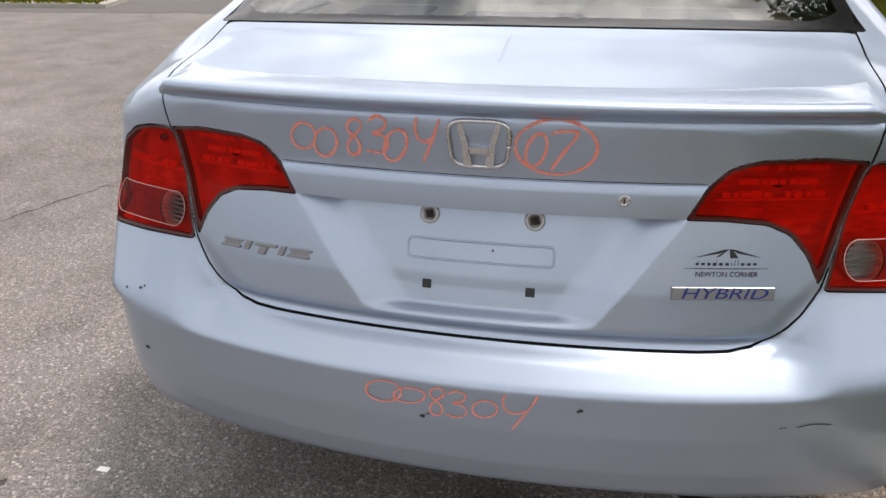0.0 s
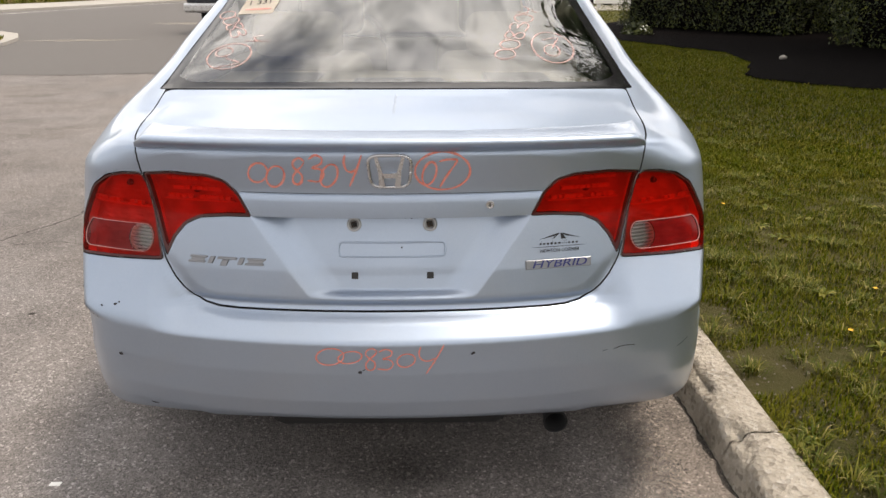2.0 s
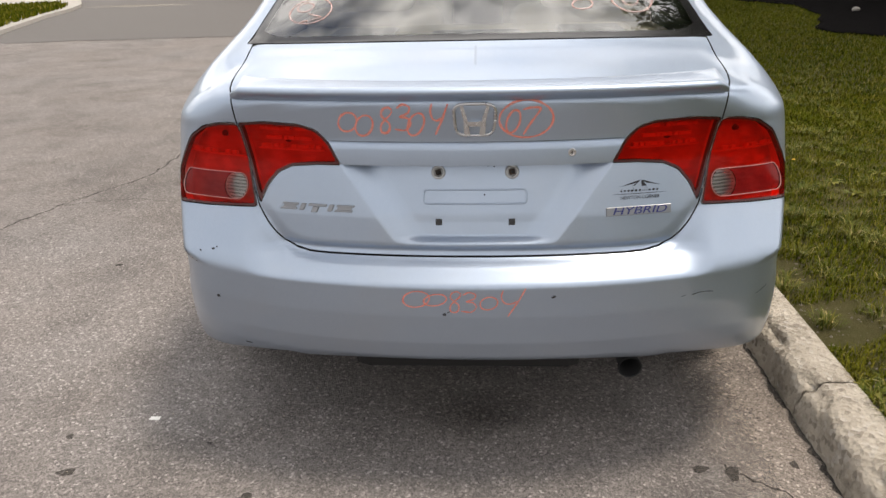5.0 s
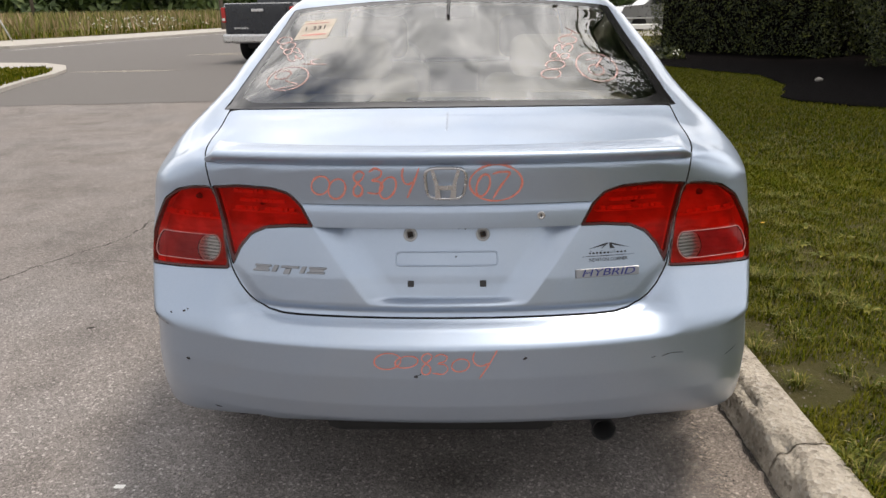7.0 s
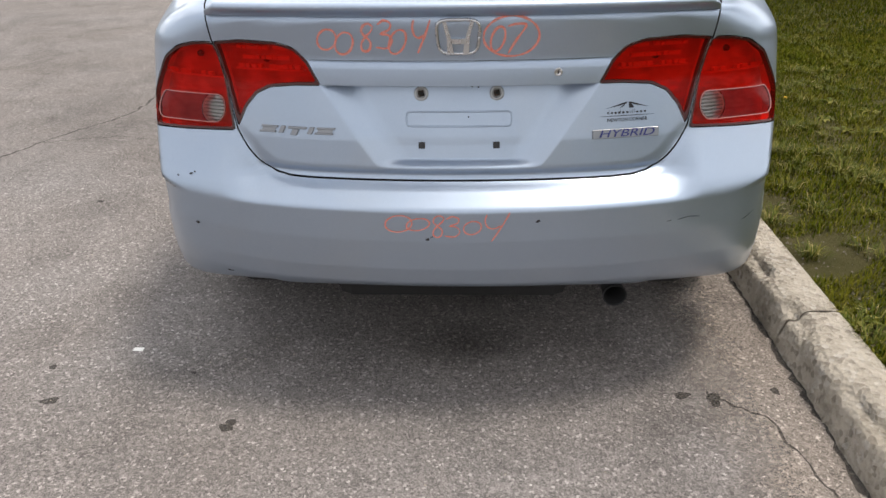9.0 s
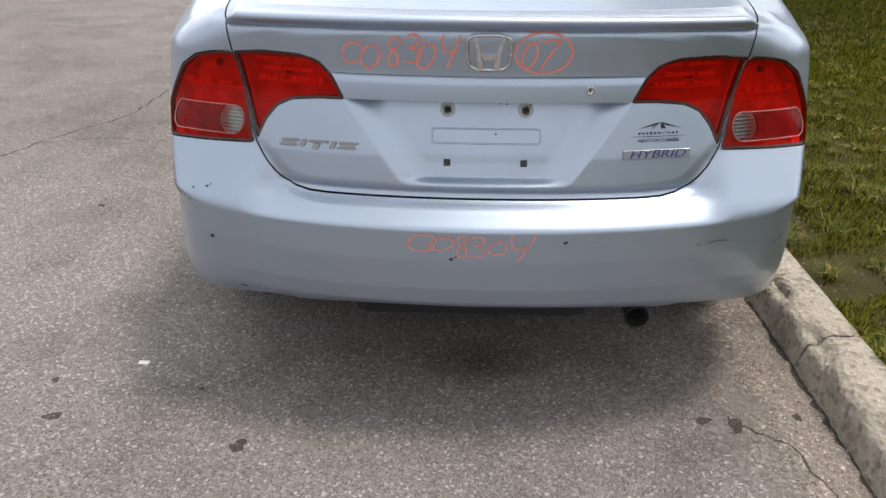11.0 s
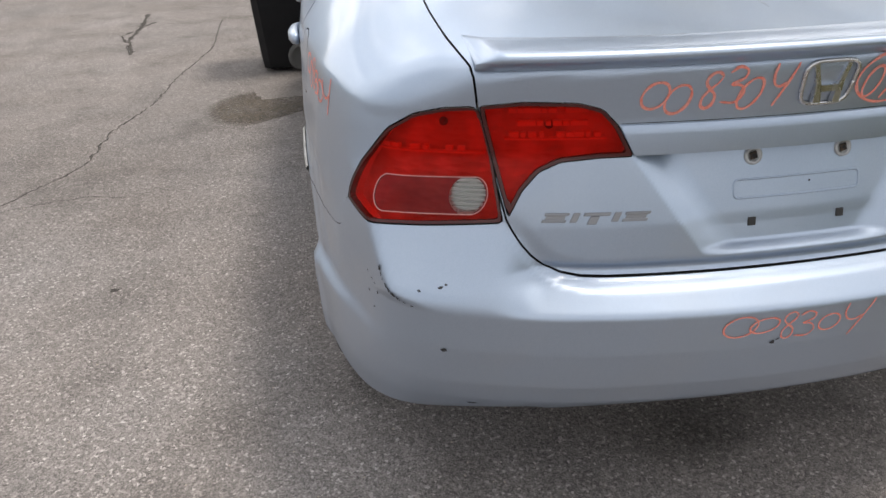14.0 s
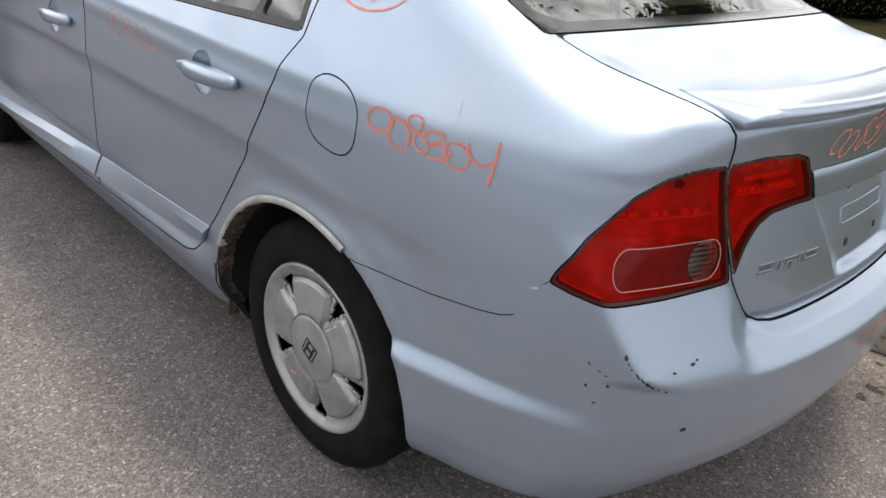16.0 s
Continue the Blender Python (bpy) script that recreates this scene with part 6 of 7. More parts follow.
# first a dark line along the kerb's foot, then the cracks
jagged_line([(0.926, -1.4), (0.930, 0.0), (0.928, 1.2), (0.930, 2.6)], 0.026, 21)
jagged_line([(0.66, 0.03), (0.72, -0.02), (0.78, -0.05), (0.81, -0.12), (0.83, -0.2), (0.86, -0.35), (0.85, -0.6)], 0.007, 2)
jagged_line([(-2.75, 1.2), (-2.5, 1.6), (-2.36, 2.02), (-2.23, 2.28), (-2.1, 2.49), (-2.04, 2.67), (-2.04, 3.11), (-1.9, 3.6), (-1.85, 4.2), (-1.7, 5.2), (-1.75, 6.5)], 0.014, 5)
jagged_line([(-2.31, 2.1), (-1.95, 2.2), (-1.75, 2.15)], 0.006, 7)
jagged_line([(-2.53, 7.0), (-2.47, 6.3), (-2.46, 5.7), (-2.33, 5.1)], 0.05, 31)
jagged_line([(-2.47, 6.2), (-2.57, 5.9), (-2.46, 5.6)], 0.04, 33)
jagged_line([(-2.37, 6.5), (-2.46, 6.3)], 0.04, 35)
jagged_line([(-6.5, 9.3), (-5, 9.2), (-3, 9.6), (-1.5, 9.6)], 0.02, 9)
# small dark spots; the last entry is a faded dark patch below the tail
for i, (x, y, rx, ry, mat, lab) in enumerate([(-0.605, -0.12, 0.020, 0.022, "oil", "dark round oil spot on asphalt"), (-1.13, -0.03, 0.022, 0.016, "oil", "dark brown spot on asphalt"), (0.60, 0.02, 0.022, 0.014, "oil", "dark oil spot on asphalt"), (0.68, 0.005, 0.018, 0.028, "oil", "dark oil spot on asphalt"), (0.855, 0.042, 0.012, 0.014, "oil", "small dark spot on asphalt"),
                                             (-0.772, 0.10, 0.007, 0.006, "oil", "tiny dark spot on asphalt"), (-1.62, 1.31, 0.018, 0.011, "oil", "dark spot on asphalt"), (-1.2, 0.12, 0.012, 0.01, "oil", "tiny dark spot on asphalt"), (0.0, 0.28, 0.24, 0.15, "soft_patch", "dark soft-edged patch on the asphalt under the car")]):
    tagged(outline("road_spot", blob(x, y, rx, ry, 20, 0.3, 20 + i), 0.0012, M[mat]), lab, "stain", "spots on the road", "structure" if mat == "soft_patch" else "")
stain_edge = [(-1.55, 3.50), (-1.44, 3.76), (-1.30, 3.78), (-1.23, 3.56), (-1.01, 3.58), (-0.88, 3.46), (-0.90, 3.30), (-1.19, 3.09), (-1.31, 3.02), (-1.47, 3.09), (-1.55, 3.30)]
stain_edge = [p for a, b in zip(stain_edge, stain_edge[1:] + stain_edge[:1]) for p in wavy_edge(a, b, 5, 0.035, int(-100 * a[0]))]
tagged(outline("wet_stain", stain_edge, 0.0012, M["wet"]), "brown damp stain on the asphalt by the bin", "stain")
tagged(outline("sand_strip", [(0.935, -3.0), (0.935, 6.0), (0.50, 6.0), (0.50, -3.0)], 0.0008, M["gutter"]), "pale sandy gutter strip along the kerb", "sand", kind="structure")
bm = bmesh.new()
box(bm, (-0.997, 0.203, 0.0), (-0.966, 0.219, 0.0022), 0.0005, 1)
tagged(part("paper_scrap", bm, M["white_plastic"]), "small white paper scrap on the asphalt", "litter")
# loose grit on the near road
gv, gf = [], []
for _ in range(700):
    x, y = rng.uniform(-2.6, 0.9), rng.uniform(-1.0, 3.0)
    s = rng.uniform(0.0015, 0.0045)
    b0 = len(gv)
    a = rng.uniform(0, 6.28)
    for k in range(4):
        gv.append((x + s * math.cos(a + 1.57 * k) * rng.uniform(0.6, 1.2), y + s * math.sin(a + 1.57 * k) * rng.uniform(0.6, 1.2), 0.0))
    gv.append((x, y, s * 0.9))
    gf += [(b0 + k, b0 + (k + 1) % 4, b0 + 4) for k in range(4)]
tagged(mesh_object("road_grit", gv, gf, M["sand"], smooth=False), "loose pale grit on the asphalt", "grit", kind="stuff")


def kerb_stone(y0, y1, fine, parent):
    """One worn concrete kerb stone with a chipped upper edge."""
    prof = []
    for t in np.linspace(0, 1, 7):
        prof.append((0.930 + 0.018 * t, -0.02 + 0.115 * t))
    prof += [(0.953, 0.108), (0.963, 0.117), (0.980, 0.122)]
    prof += [(x, 0.124) for x in np.linspace(0.995, 1.085, 6)] + [(1.095, 0.118), (1.098, 0.0)]
    ys = np.linspace(y0 + 0.0025, y1 - 0.0025, max(2, int((y1 - y0) / fine)))
    P = np.array(prof)
    vs = []
    for i, y in enumerate(ys):
        e = min(1.0, (y - ys[0]) / 0.012 + 0.45, (ys[-1] - y) / 0.012 + 0.45)
        for x, z in P:
            v = Vector((x, y, z))
            n1, n2 = noise.fractal(v * 7, 1.0, 2.1, 4), noise.fractal(v * 34, 1.0, 2.1, 3)
            edge = math.exp(-((x - 0.963) / 0.02) ** 2 - ((z - 0.115) / 0.02) ** 2)
            pit = -edge * max(0.0, n1 * 1.1 + 0.25) * 0.032
            dx = 0.007 * n1 + 0.0055 * n2 + 0.9 * -pit
            dz = (0.004 * n1 + 0.0035 * n2 + pit) * (1 if z > 0.05 else 0) - (1 - e) * 0.010 * (z > 0.1)
            if x > 1.09:
                dx = dz = 0
            vs.append((x + dx, y, z + dz))
    n = len(P)
    fs = [(i * n + k, i * n + k + 1, (i + 1) * n + k + 1, (i + 1) * n + k) for i in range(len(ys) - 1) for k in range(n - 1)]
    fs += [tuple(range(n)), tuple(range((len(ys) - 1) * n, len(ys) * n))[::-1]]
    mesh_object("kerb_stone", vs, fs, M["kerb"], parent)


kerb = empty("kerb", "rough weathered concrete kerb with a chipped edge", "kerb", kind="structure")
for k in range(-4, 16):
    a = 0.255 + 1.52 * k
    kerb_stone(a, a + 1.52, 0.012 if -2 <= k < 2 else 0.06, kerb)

# ---- lawn, planting bed, hedges ----
lawn = sheet("lawn", 1.090, 60, -25, 60, 0.105, 120, 170, M["soil"])
bed_pts = [(4.0, 13.6)] + wavy_edge((4.6, 12.3), (5.3, 10.9), 6, 0.15, 2) + wavy_edge((5.0, 9.6), (4.15, 7.9), 6, 0.1, 4) + wavy_edge((4.3, 7.7), (5.2, 6.8), 6, 0.1, 5) + [(7.5, 6.0), (12, 6), (14, 16), (6, 21), (4.6, 18.5)]
tagged(lawn, "short patchy green lawn with bare soil", "lawn", kind="structure")
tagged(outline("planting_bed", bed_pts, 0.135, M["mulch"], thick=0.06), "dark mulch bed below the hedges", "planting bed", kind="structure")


def bed_inside(x, y):
    return poly_sd(x, y, bed_pts) < 0.02


def patches(x, y):
    """A smooth random field that sets where the turf is thin."""
    r = random.Random(14)
    v = np.zeros_like(x)
    for k in range(14):
        a, q = r.uniform(0, math.pi), 2 * math.pi / r.choice((0.16, 0.25, 0.4, 0.7, 1.1))
        v += np.sin(q * (x * math.cos(a) + y * math.sin(a)) + r.uniform(0, 6.28))
    return 0.27 * v


def blades(name, n, x0, x1, y0, y1, h, w, z, material, label, patch=0.35, power=1.0, keep=None):
    """Many single grass blades, thinner over bare patches."""
    u = rng.random(n * 2) ** power
    x, y = x0 + (x1 - x0) * u, y0 + (y1 - y0) * rng.random(n * 2)
    bare = patches(x, y) + 0.45 * np.exp(-((x - 1.15) / 0.22) ** 2) * (y < 1.2) + 1.3 * np.exp(-((x - 1.50) / 0.33) ** 2 - ((y + 0.15) / 0.34) ** 2) + 0.5 * np.exp(-((x - 1.75) / 0.3) ** 2 - ((y - 0.75) / 0.3) ** 2)
    bare = bare * (1 - 0.75 * step01(2.2, 3.6, y)) - 0.2 * step01(2.2, 3.6, y)
    ok = (bare < 0.62 - 0.06 * (1 - step01(1.2, 3.0, y)) + 0.6 * rng.random(n * 2)) & ~bed_inside(x, y)
    if keep is not None:
        ok &= keep(x, y)
    x, y, bare = x[ok][:n], y[ok][:n], bare[ok][:n]
    k = len(x)
    a = rng.random(k) * 2 * math.pi
    hh = h * (0.45 + 0.8 * rng.random(k)) * (1 - 0.25 * np.clip(bare, 0, 1))
    lean = hh * (0.3 + 0.9 * rng.random(k))
    ww = w * (0.6 + 0.8 * rng.random(k))
    b = rng.random(k) * 2 * math.pi
    dx, dy = np.cos(a), np.sin(a)
    base = np.stack([x, y, np.full(k, z)], -1)
    side = np.stack([-dy, dx, np.zeros(k)], -1) * ww[:, None]
    mid = base + np.stack([dx * lean * 0.35, dy * lean * 0.35, hh * 0.65], -1)
    tip = base + np.stack([dx * lean, dy * lean, hh * (0.75 + 0.25 * rng.random(k))], -1)
    V = np.stack([base - side, base + side, mid + side * 0.7, mid - side * 0.7, tip], 1).reshape(-1, 3)
    i = np.arange(k)[:, None] * 5
    F = np.concatenate([i + [[0, 1, 2]], i + [[0, 2, 3]], i + [[3, 2, 4]]])
    return tagged(mesh_object(name, V, F, material), label, "grass", kind="stuff")


blades("grass_near", 120000, 1.095, 3.4, -0.6, 4.2, 0.026, 0.0017, 0.106, M["blade"], "short green lawn grass beside the kerb", power=1.25)
blades("grass_middle", 150000, 1.10, 7.5, 3.0, 14.0, 0.034, 0.0034, 0.106, M["blade"], "short green lawn grass", power=1.0)
blades("grass_far", 22000, 1.2, 14.0, 13.0, 34.0, 0.05, 0.010, 0.106, M["blade"], "short green lawn grass further off", power=1.0)
# taller tufts among the short grass
tx, ty = 1.10 + 2.2 * rng.random(420) ** 1.3, -0.5 + 6.0 * rng.random(420)
pick = rng.integers(0, len(tx), 17000)
off = rng.normal(size=(len(pick), 2)) * 0.020
k = len(pick)
a = np.arctan2(off[:, 1], off[:, 0]) + rng.normal(size=k) * 0.6
hh = (0.030 + 0.030 * rng.random(k)) * (0.6 + 0.6 * rng.random(420))[pick]
dx, dy = np.cos(a), np.sin(a)
base = np.stack([tx[pick] + off[:, 0], ty[pick] + off[:, 1], np.full(k, 0.105)], -1)
wide = np.stack([-dy, dx, np.zeros(k)], -1) * (0.0012 + 0.0014 * rng.random(k))[:, None]
mid = base + np.stack([dx * hh * 0.30, dy * hh * 0.30, hh * 0.62], -1)
tip = base + np.stack([dx * hh * 0.95, dy * hh * 0.95, hh * (0.55 + 0.4 * rng.random(k))], -1)
ok = base[:, 0] > 1.09
V = np.stack([base - wide, base + wide, mid + wide * 0.7, mid - wide * 0.7, tip], 1)[ok].reshape(-1, 3)
i = np.arange(int(ok.sum()))[:, None] * 5
tagged(mesh_object("grass_tufts", V, np.concatenate([i + [[0, 1, 2]], i + [[0, 2, 3]], i + [[3, 2, 4]]]), M["tuft"]), "longer bright green grass tufts in the lawn", "grass", kind="stuff")
# broad-leaved weeds and small yellow flowers in the lawn
for i in range(26):
    x, y = rng.uniform(1.12, 2.6), rng.uniform(-0.3, 3.6)
    if i == 0:
        x, y = 1.13, 0.22
    bm = bmesh.new()
    for k in range(9):
        a = 6.28 * k / 9 + rng.random()
        L, w = rng.uniform(0.035, 0.085), rng.uniform(0.006, 0.012)
        d, s = Vector((math.cos(a), math.sin(a), 0)), Vector((-math.sin(a), math.cos(a), 0))
        p = Vector((x, y, 0.108))
        q = [p, p + d * L * 0.5 + s * w + Vector((0, 0, 0.016)), p + d * L + Vector((0, 0, 0.010)), p + d * L * 0.5 - s * w + Vector((0, 0, 0.016))]
        bm.faces.new([bm.verts.new(v) for v in q])
    tagged(part("weed", bm, M["tuft"]), "small broad-leaved weed in the lawn", "weed", "weeds in the lawn")
for x, y in ((1.62, 0.85), (1.93, 1.22), (2.25, 0.75), (1.75, 2.4), (2.6, 2.2)):
    bm = bmesh.new()
    tube(bm, [(x, y, 0.105), (x + 0.004, y, 0.135)], 0.001, 5)
    fl = tagged(part("dandelion", bm, M["blade"]), "small yellow dandelion in the lawn", "flower", "dandelions")
    bm = bmesh.new()
    for k in range(10):
        a = 6.28 * k / 10
        c = Vector((x + 0.004, y, 0.135))
        d = Vector((math.cos(a), math.sin(a), 0.25)) * 0.011
        s = Vector((-math.sin(a), math.cos(a), 0)) * 0.0035
        bm.faces.new([bm.verts.new(v) for v in (c, c + d * 0.6 + s, c + d, c + d * 0.6 - s)])
    part("bloom", bm, M["yellow_flower"], fl, "yellow bloom")
# pebbles and bare grit in the turf's gaps
gv, gf = [], []
for _ in range(2600):
    x, y = 1.10 + 0.95 * rng.random() ** 1.4, -0.6 + 2.0 * rng.random() ** 1.6
    s = 0.0015 + 0.0060 * rng.random() ** 4
    b0 = len(gv)
    for k in range(5):
        gv.append((x + s * math.cos(1.26 * k) * rng.uniform(0.7, 1.2), y + s * math.sin(1.26 * k) * rng.uniform(0.7, 1.2), 0.104))
    gv.append((x, y, 0.107 + s * 0.7))
    gf += [(b0 + k, b0 + (k + 1) % 5, b0 + 5) for k in range(5)]
tagged(mesh_object("lawn_grit", gv, gf, M["pebble"], smooth=False), "pale grit in the bare soil", "grit", kind="stuff")


def leaf_cloud(P, N, size, spread=0.9):
    """Small folded leaves at points P, roughly facing N."""
    k = len(P)
    d = N + spread * rng.normal(size=(k, 3))
    d /= np.linalg.norm(d, axis=1, keepdims=True)
    t = np.cross(d, rng.normal(size=(k, 3)))
    t /= np.linalg.norm(t, axis=1, keepdims=True) + 1e-9
    b = np.cross(d, t)
    s = (size * (0.6 + 0.8 * rng.random(k)))[:, None]
    V = np.stack([P - t * s, P + b * s * 0.42 + d * s * 0.15, P + t * s, P - b * s * 0.42 + d * s * 0.15], 1).reshape(-1, 3)
    i = np.arange(k)[:, None] * 4
    return V, np.concatenate([i + [[0, 1, 2]], i + [[0, 2, 3]]])


def hedge(a, b, depth, height, n, label, flare=0.0):
    """A clipped hedge from a to b: woody core and a coat of small leaves."""
    top = empty("hedge", label, "hedge", "clipped hedges")
    (x0, y0), (x1, y1) = a, b
    L = math.hypot(x1 - x0, y1 - y0)
    ux, uy = (x1 - x0) / L, (y1 - y0) / L
    vx, vy = -uy, ux

    def place(s, d, z):
        s = s - flare * z
        return np.stack([x0 + ux * s + vx * d, y0 + uy * s + vy * d, z], -1)

    bm = bmesh.new()
    rot = Matrix(((ux, vx, 0, x0), (uy, vy, 0, y0), (0, 0, 1, 0), (0, 0, 0, 1)))
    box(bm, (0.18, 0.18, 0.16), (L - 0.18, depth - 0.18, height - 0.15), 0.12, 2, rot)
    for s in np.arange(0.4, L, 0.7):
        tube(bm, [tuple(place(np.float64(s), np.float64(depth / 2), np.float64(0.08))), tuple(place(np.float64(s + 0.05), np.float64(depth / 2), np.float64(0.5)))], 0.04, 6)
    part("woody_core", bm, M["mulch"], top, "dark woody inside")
    f = rng.random(n)
    s, d, z = rng.random(n) * L, rng.random(n) * depth, 0.16 + rng.random(n) * (height - 0.16)
    N = np.zeros((n, 3))
    w = np.array([L * height, L * height, depth * height, depth * height, L * depth])
    c = np.cumsum(w / w.sum())
    face = np.searchsorted(c, f)
    wob = 0.05 * np.sin(s * 5 + z * 3) + 0.04 * np.sin(s * 11 - z * 7) + rng.normal(size=n) * 0.035
    d = np.where(face == 0, 0.06 + wob, np.where(face == 1, depth - 0.06 - wob, d))
    s = np.where(face == 2, 0.06 + wob, np.where(face == 3, L - 0.06 - wob, s))
    z = np.where(face == 4, height + wob, z)
    for k, v in enumerate(((-vx, -vy, 0), (vx, vy, 0), (-ux, -uy, 0), (ux, uy, 0), (0, 0, 1))):
        N[face == k] = v
    V, F = leaf_cloud(place(s, d, z), N, 0.030)
    ob = mesh_object("leaves", V, F, M["hedge_leaf"], top, "dense small dark green leaves")
    ob["kind"] = "stuff"


hedge((5.0, 18.1), (7.75, 14.4), 1.8, 2.7, 34000, "tall clipped dark green hedge behind the mulch bed")
hedge((7.62, 12.2), (9.3, 8.9), 1.9, 2.7, 26000, "tall clipped green hedge beside a dark gap", 0.42)
hedge((8.2, 18.2), (12.5, 11.0), 1.2, 3.2, 16000, "dark hedge in the shade behind the others")
hedge((10.2, 8.2), (11.5, 3.0), 1.6, 2.4, 9000, "clipped green hedge at the lawn's edge")


def shrub(x, y, r, n, leafmat, bloom, label):
    top = empty("flower_shrub", label, "shrub")
    P = rng.normal(size=(n, 3))
    P /= np.linalg.norm(P, axis=1, keepdims=True)
    P[:, 2] = np.abs(P[:, 2])
    Q = P * (r * (0.6 + 0.4 * rng.random(n)))[:, None] * [1, 1, 0.8] + [x, y, 0.13]
    V, F = leaf_cloud(Q, P, r * 0.14)
    o = mesh_object("leaves", V, F, leafmat, top, "dark green leaves")
    o["kind"] = "stuff"
    k = rng.integers(0, n, 26)
    V, F = leaf_cloud(Q[k] * [1, 1, 1.0] + P[k] * 0.02, P[k], 0.035, 0.4)
    o = mesh_object("blooms", V, F, bloom, top, "white blooms")
    o["kind"] = "stuff"


shrub(4.75, 15.2, 0.35, 500, M["hedge_leaf"], M["flower"], "low shrub with white blooms at the hedge foot")
for x, y in ((5.6, 9.9),):
    bm = bmesh.new()
    bmesh.ops.create_icosphere(bm, subdivisions=2, radius=0.05, matrix=Matrix.Translation((x, y, 0.165)) @ Matrix.Diagonal((1.2, 0.9, 0.7, 1)))
    for v in bm.verts:
        v.co += Vector((x * 0, 0, 0)) + v.normal * 0.02 * noise.noise(v.co * 14)
    tagged(part("white_stone", bm, M["concrete"], smooth=True), "pale stone on the dark mulch bed", "stone", "stones on the bed")


def tree(x, y, h, crown, n, seed, label, leaf=0.12, mat="tree_leaf", limbs=11):
    """Tapered trunk, forking limbs, crown of leaf clumps with gaps."""
    r = random.Random(seed)
    top = empty("tree", label, "tree")
    (cx, cy, cz), (rx, ry, rz) = crown
    bm = bmesh.new()
    fork = Vector((x + (cx - x) * 0.3, y + (cy - y) * 0.3, cz - rz * 0.75))
    tube(bm, [(x, y, 0.0), (x, y, 0.5), tuple(Vector((x, y, 0)).lerp(fork, 0.5) + Vector((0.1, 0.05, 0))), tuple(fork)], [h * 0.032, h * 0.024, h * 0.019, h * 0.016], 10)
    ends = []
    for i in range(limbs):
        a = 6.28 * i / limbs + r.random() * 0.5
        e = r.uniform(-0.3, 0.9)
        q = math.sqrt(max(0.0, 1 - e * e)) * r.uniform(0.75, 0.98)
        tip = Vector((cx + rx * q * math.cos(a), cy + ry * q * math.sin(a), cz + rz * e))
        mid = fork.lerp(tip, 0.5) + Vector((r.uniform(-0.4, 0.4), r.uniform(-0.4, 0.4), r.uniform(0.2, 0.7)))
        tube(bm, [tuple(fork), tuple(mid), tuple(tip)], [h * 0.011, h * 0.007, h * 0.002], 6)
        ends.append((fork, mid, tip))
        for j in range(3):
            p = mid.lerp(tip, r.uniform(0.1, 0.8))
            t2 = p + Vector((r.uniform(-1, 1) * rx * 0.3, r.uniform(-1, 1) * ry * 0.3, r.uniform(-0.2, 0.5) * rz * 0.4))
            tube(bm, [tuple(p), tuple(t2)], [h * 0.004, h * 0.001], 5)
            ends.append((p, p.lerp(t2, 0.5), t2))
    part("trunk", bm, M["bark"], top, "grey-brown bark", True)
    # leaves gather in clumps along the outer limbs
    cl = []
    for a, b, c in ends:
        for s in (0.35, 0.7, 1.0):
            cl.append(np.array(b.lerp(c, s)))
    cl = np.array(cl)
    k = rng.integers(0, len(cl), n)
    off = rng.normal(size=(n, 3)) * [rx * 0.11, ry * 0.11, rz * 0.09]
    P = cl[k] + off
    V, F = leaf_cloud(P, off / (np.linalg.norm(off, axis=1, keepdims=True) + 1e-6) + [0, 0, 0.4], leaf)
    o = mesh_object("crown", V, F, M[mat], top, "loose crown of many small leaves")
    o["kind"] = "stuff"


tree(9.4, 8.4, 13, ((6.8, 9.8, 8.8), (4.4, 4.8, 3.8)), 120000, 3, "large leafy tree that overhangs the lawn and the hedges", 0.095, limbs=24)
tree(12.0, 1.2, 11, ((11.4, 1.2, 6.2), (2.8, 3.6, 3.0)), 36000, 5, "leafy garden tree at the edge of the lawn", 0.10, limbs=18)

# ---- across the street: verge, weeds, far wood ----
tagged(outline("pavement", [(-17.7, 27.0), (-16.3, 33.3), (-14.0, 43.5), (-9, 74), (-12, 75), (-18, 45), (-19.5, 38), (-22, 31.0), (-26, 27), (-50, 24), (-50, 21), (-24, 22.5)], 0.10, M["concrete"], thick=0.1), "pale worn concrete pavement across the street", "pavement", kind="structure")
tagged(outline("field", [(-22, 31.0), (-19.5, 38), (-18, 45), (-12, 75), (-20, 120), (-200, 120), (-200, 24), (-50, 24), (-26, 27)], 0.11, M["soil"]), "overgrown ground of a weedy field", "field", kind="structure")
tagged(outline("road_line", [(-16.9, 25.6), (-15.45, 32.9), (-13.6, 41.0), (-13.42, 41.0), (-15.25, 32.9), (-16.68, 25.6)], 0.008, M["road_paint"]), "thin worn white edge line along the far pavement", "road line", kind="structure")
nose = [(-7.7, 9.6), (-8.15, 11.2), (-8.6, 12.8), (-8.85, 14.2), (-9.2, 15.3), (-9.9, 16.6), (-11.0, 17.6), (-13, 18.0), (-30, 18.2), (-30, 9.6)]
tagged(outline("island", nose, 0.07, M["concrete"], thick=0.07), "low kerbed concrete corner with grass", "traffic island", kind="structure")
isl = [(-7.85, 9.6), (-8.3, 11.2), (-8.73, 12.8), (-8.98, 14.1), (-9.35, 15.0), (-9.8, 15.4), (-11.2, 15.0), (-13, 14.8), (-30, 14.6), (-30, 9.6)]

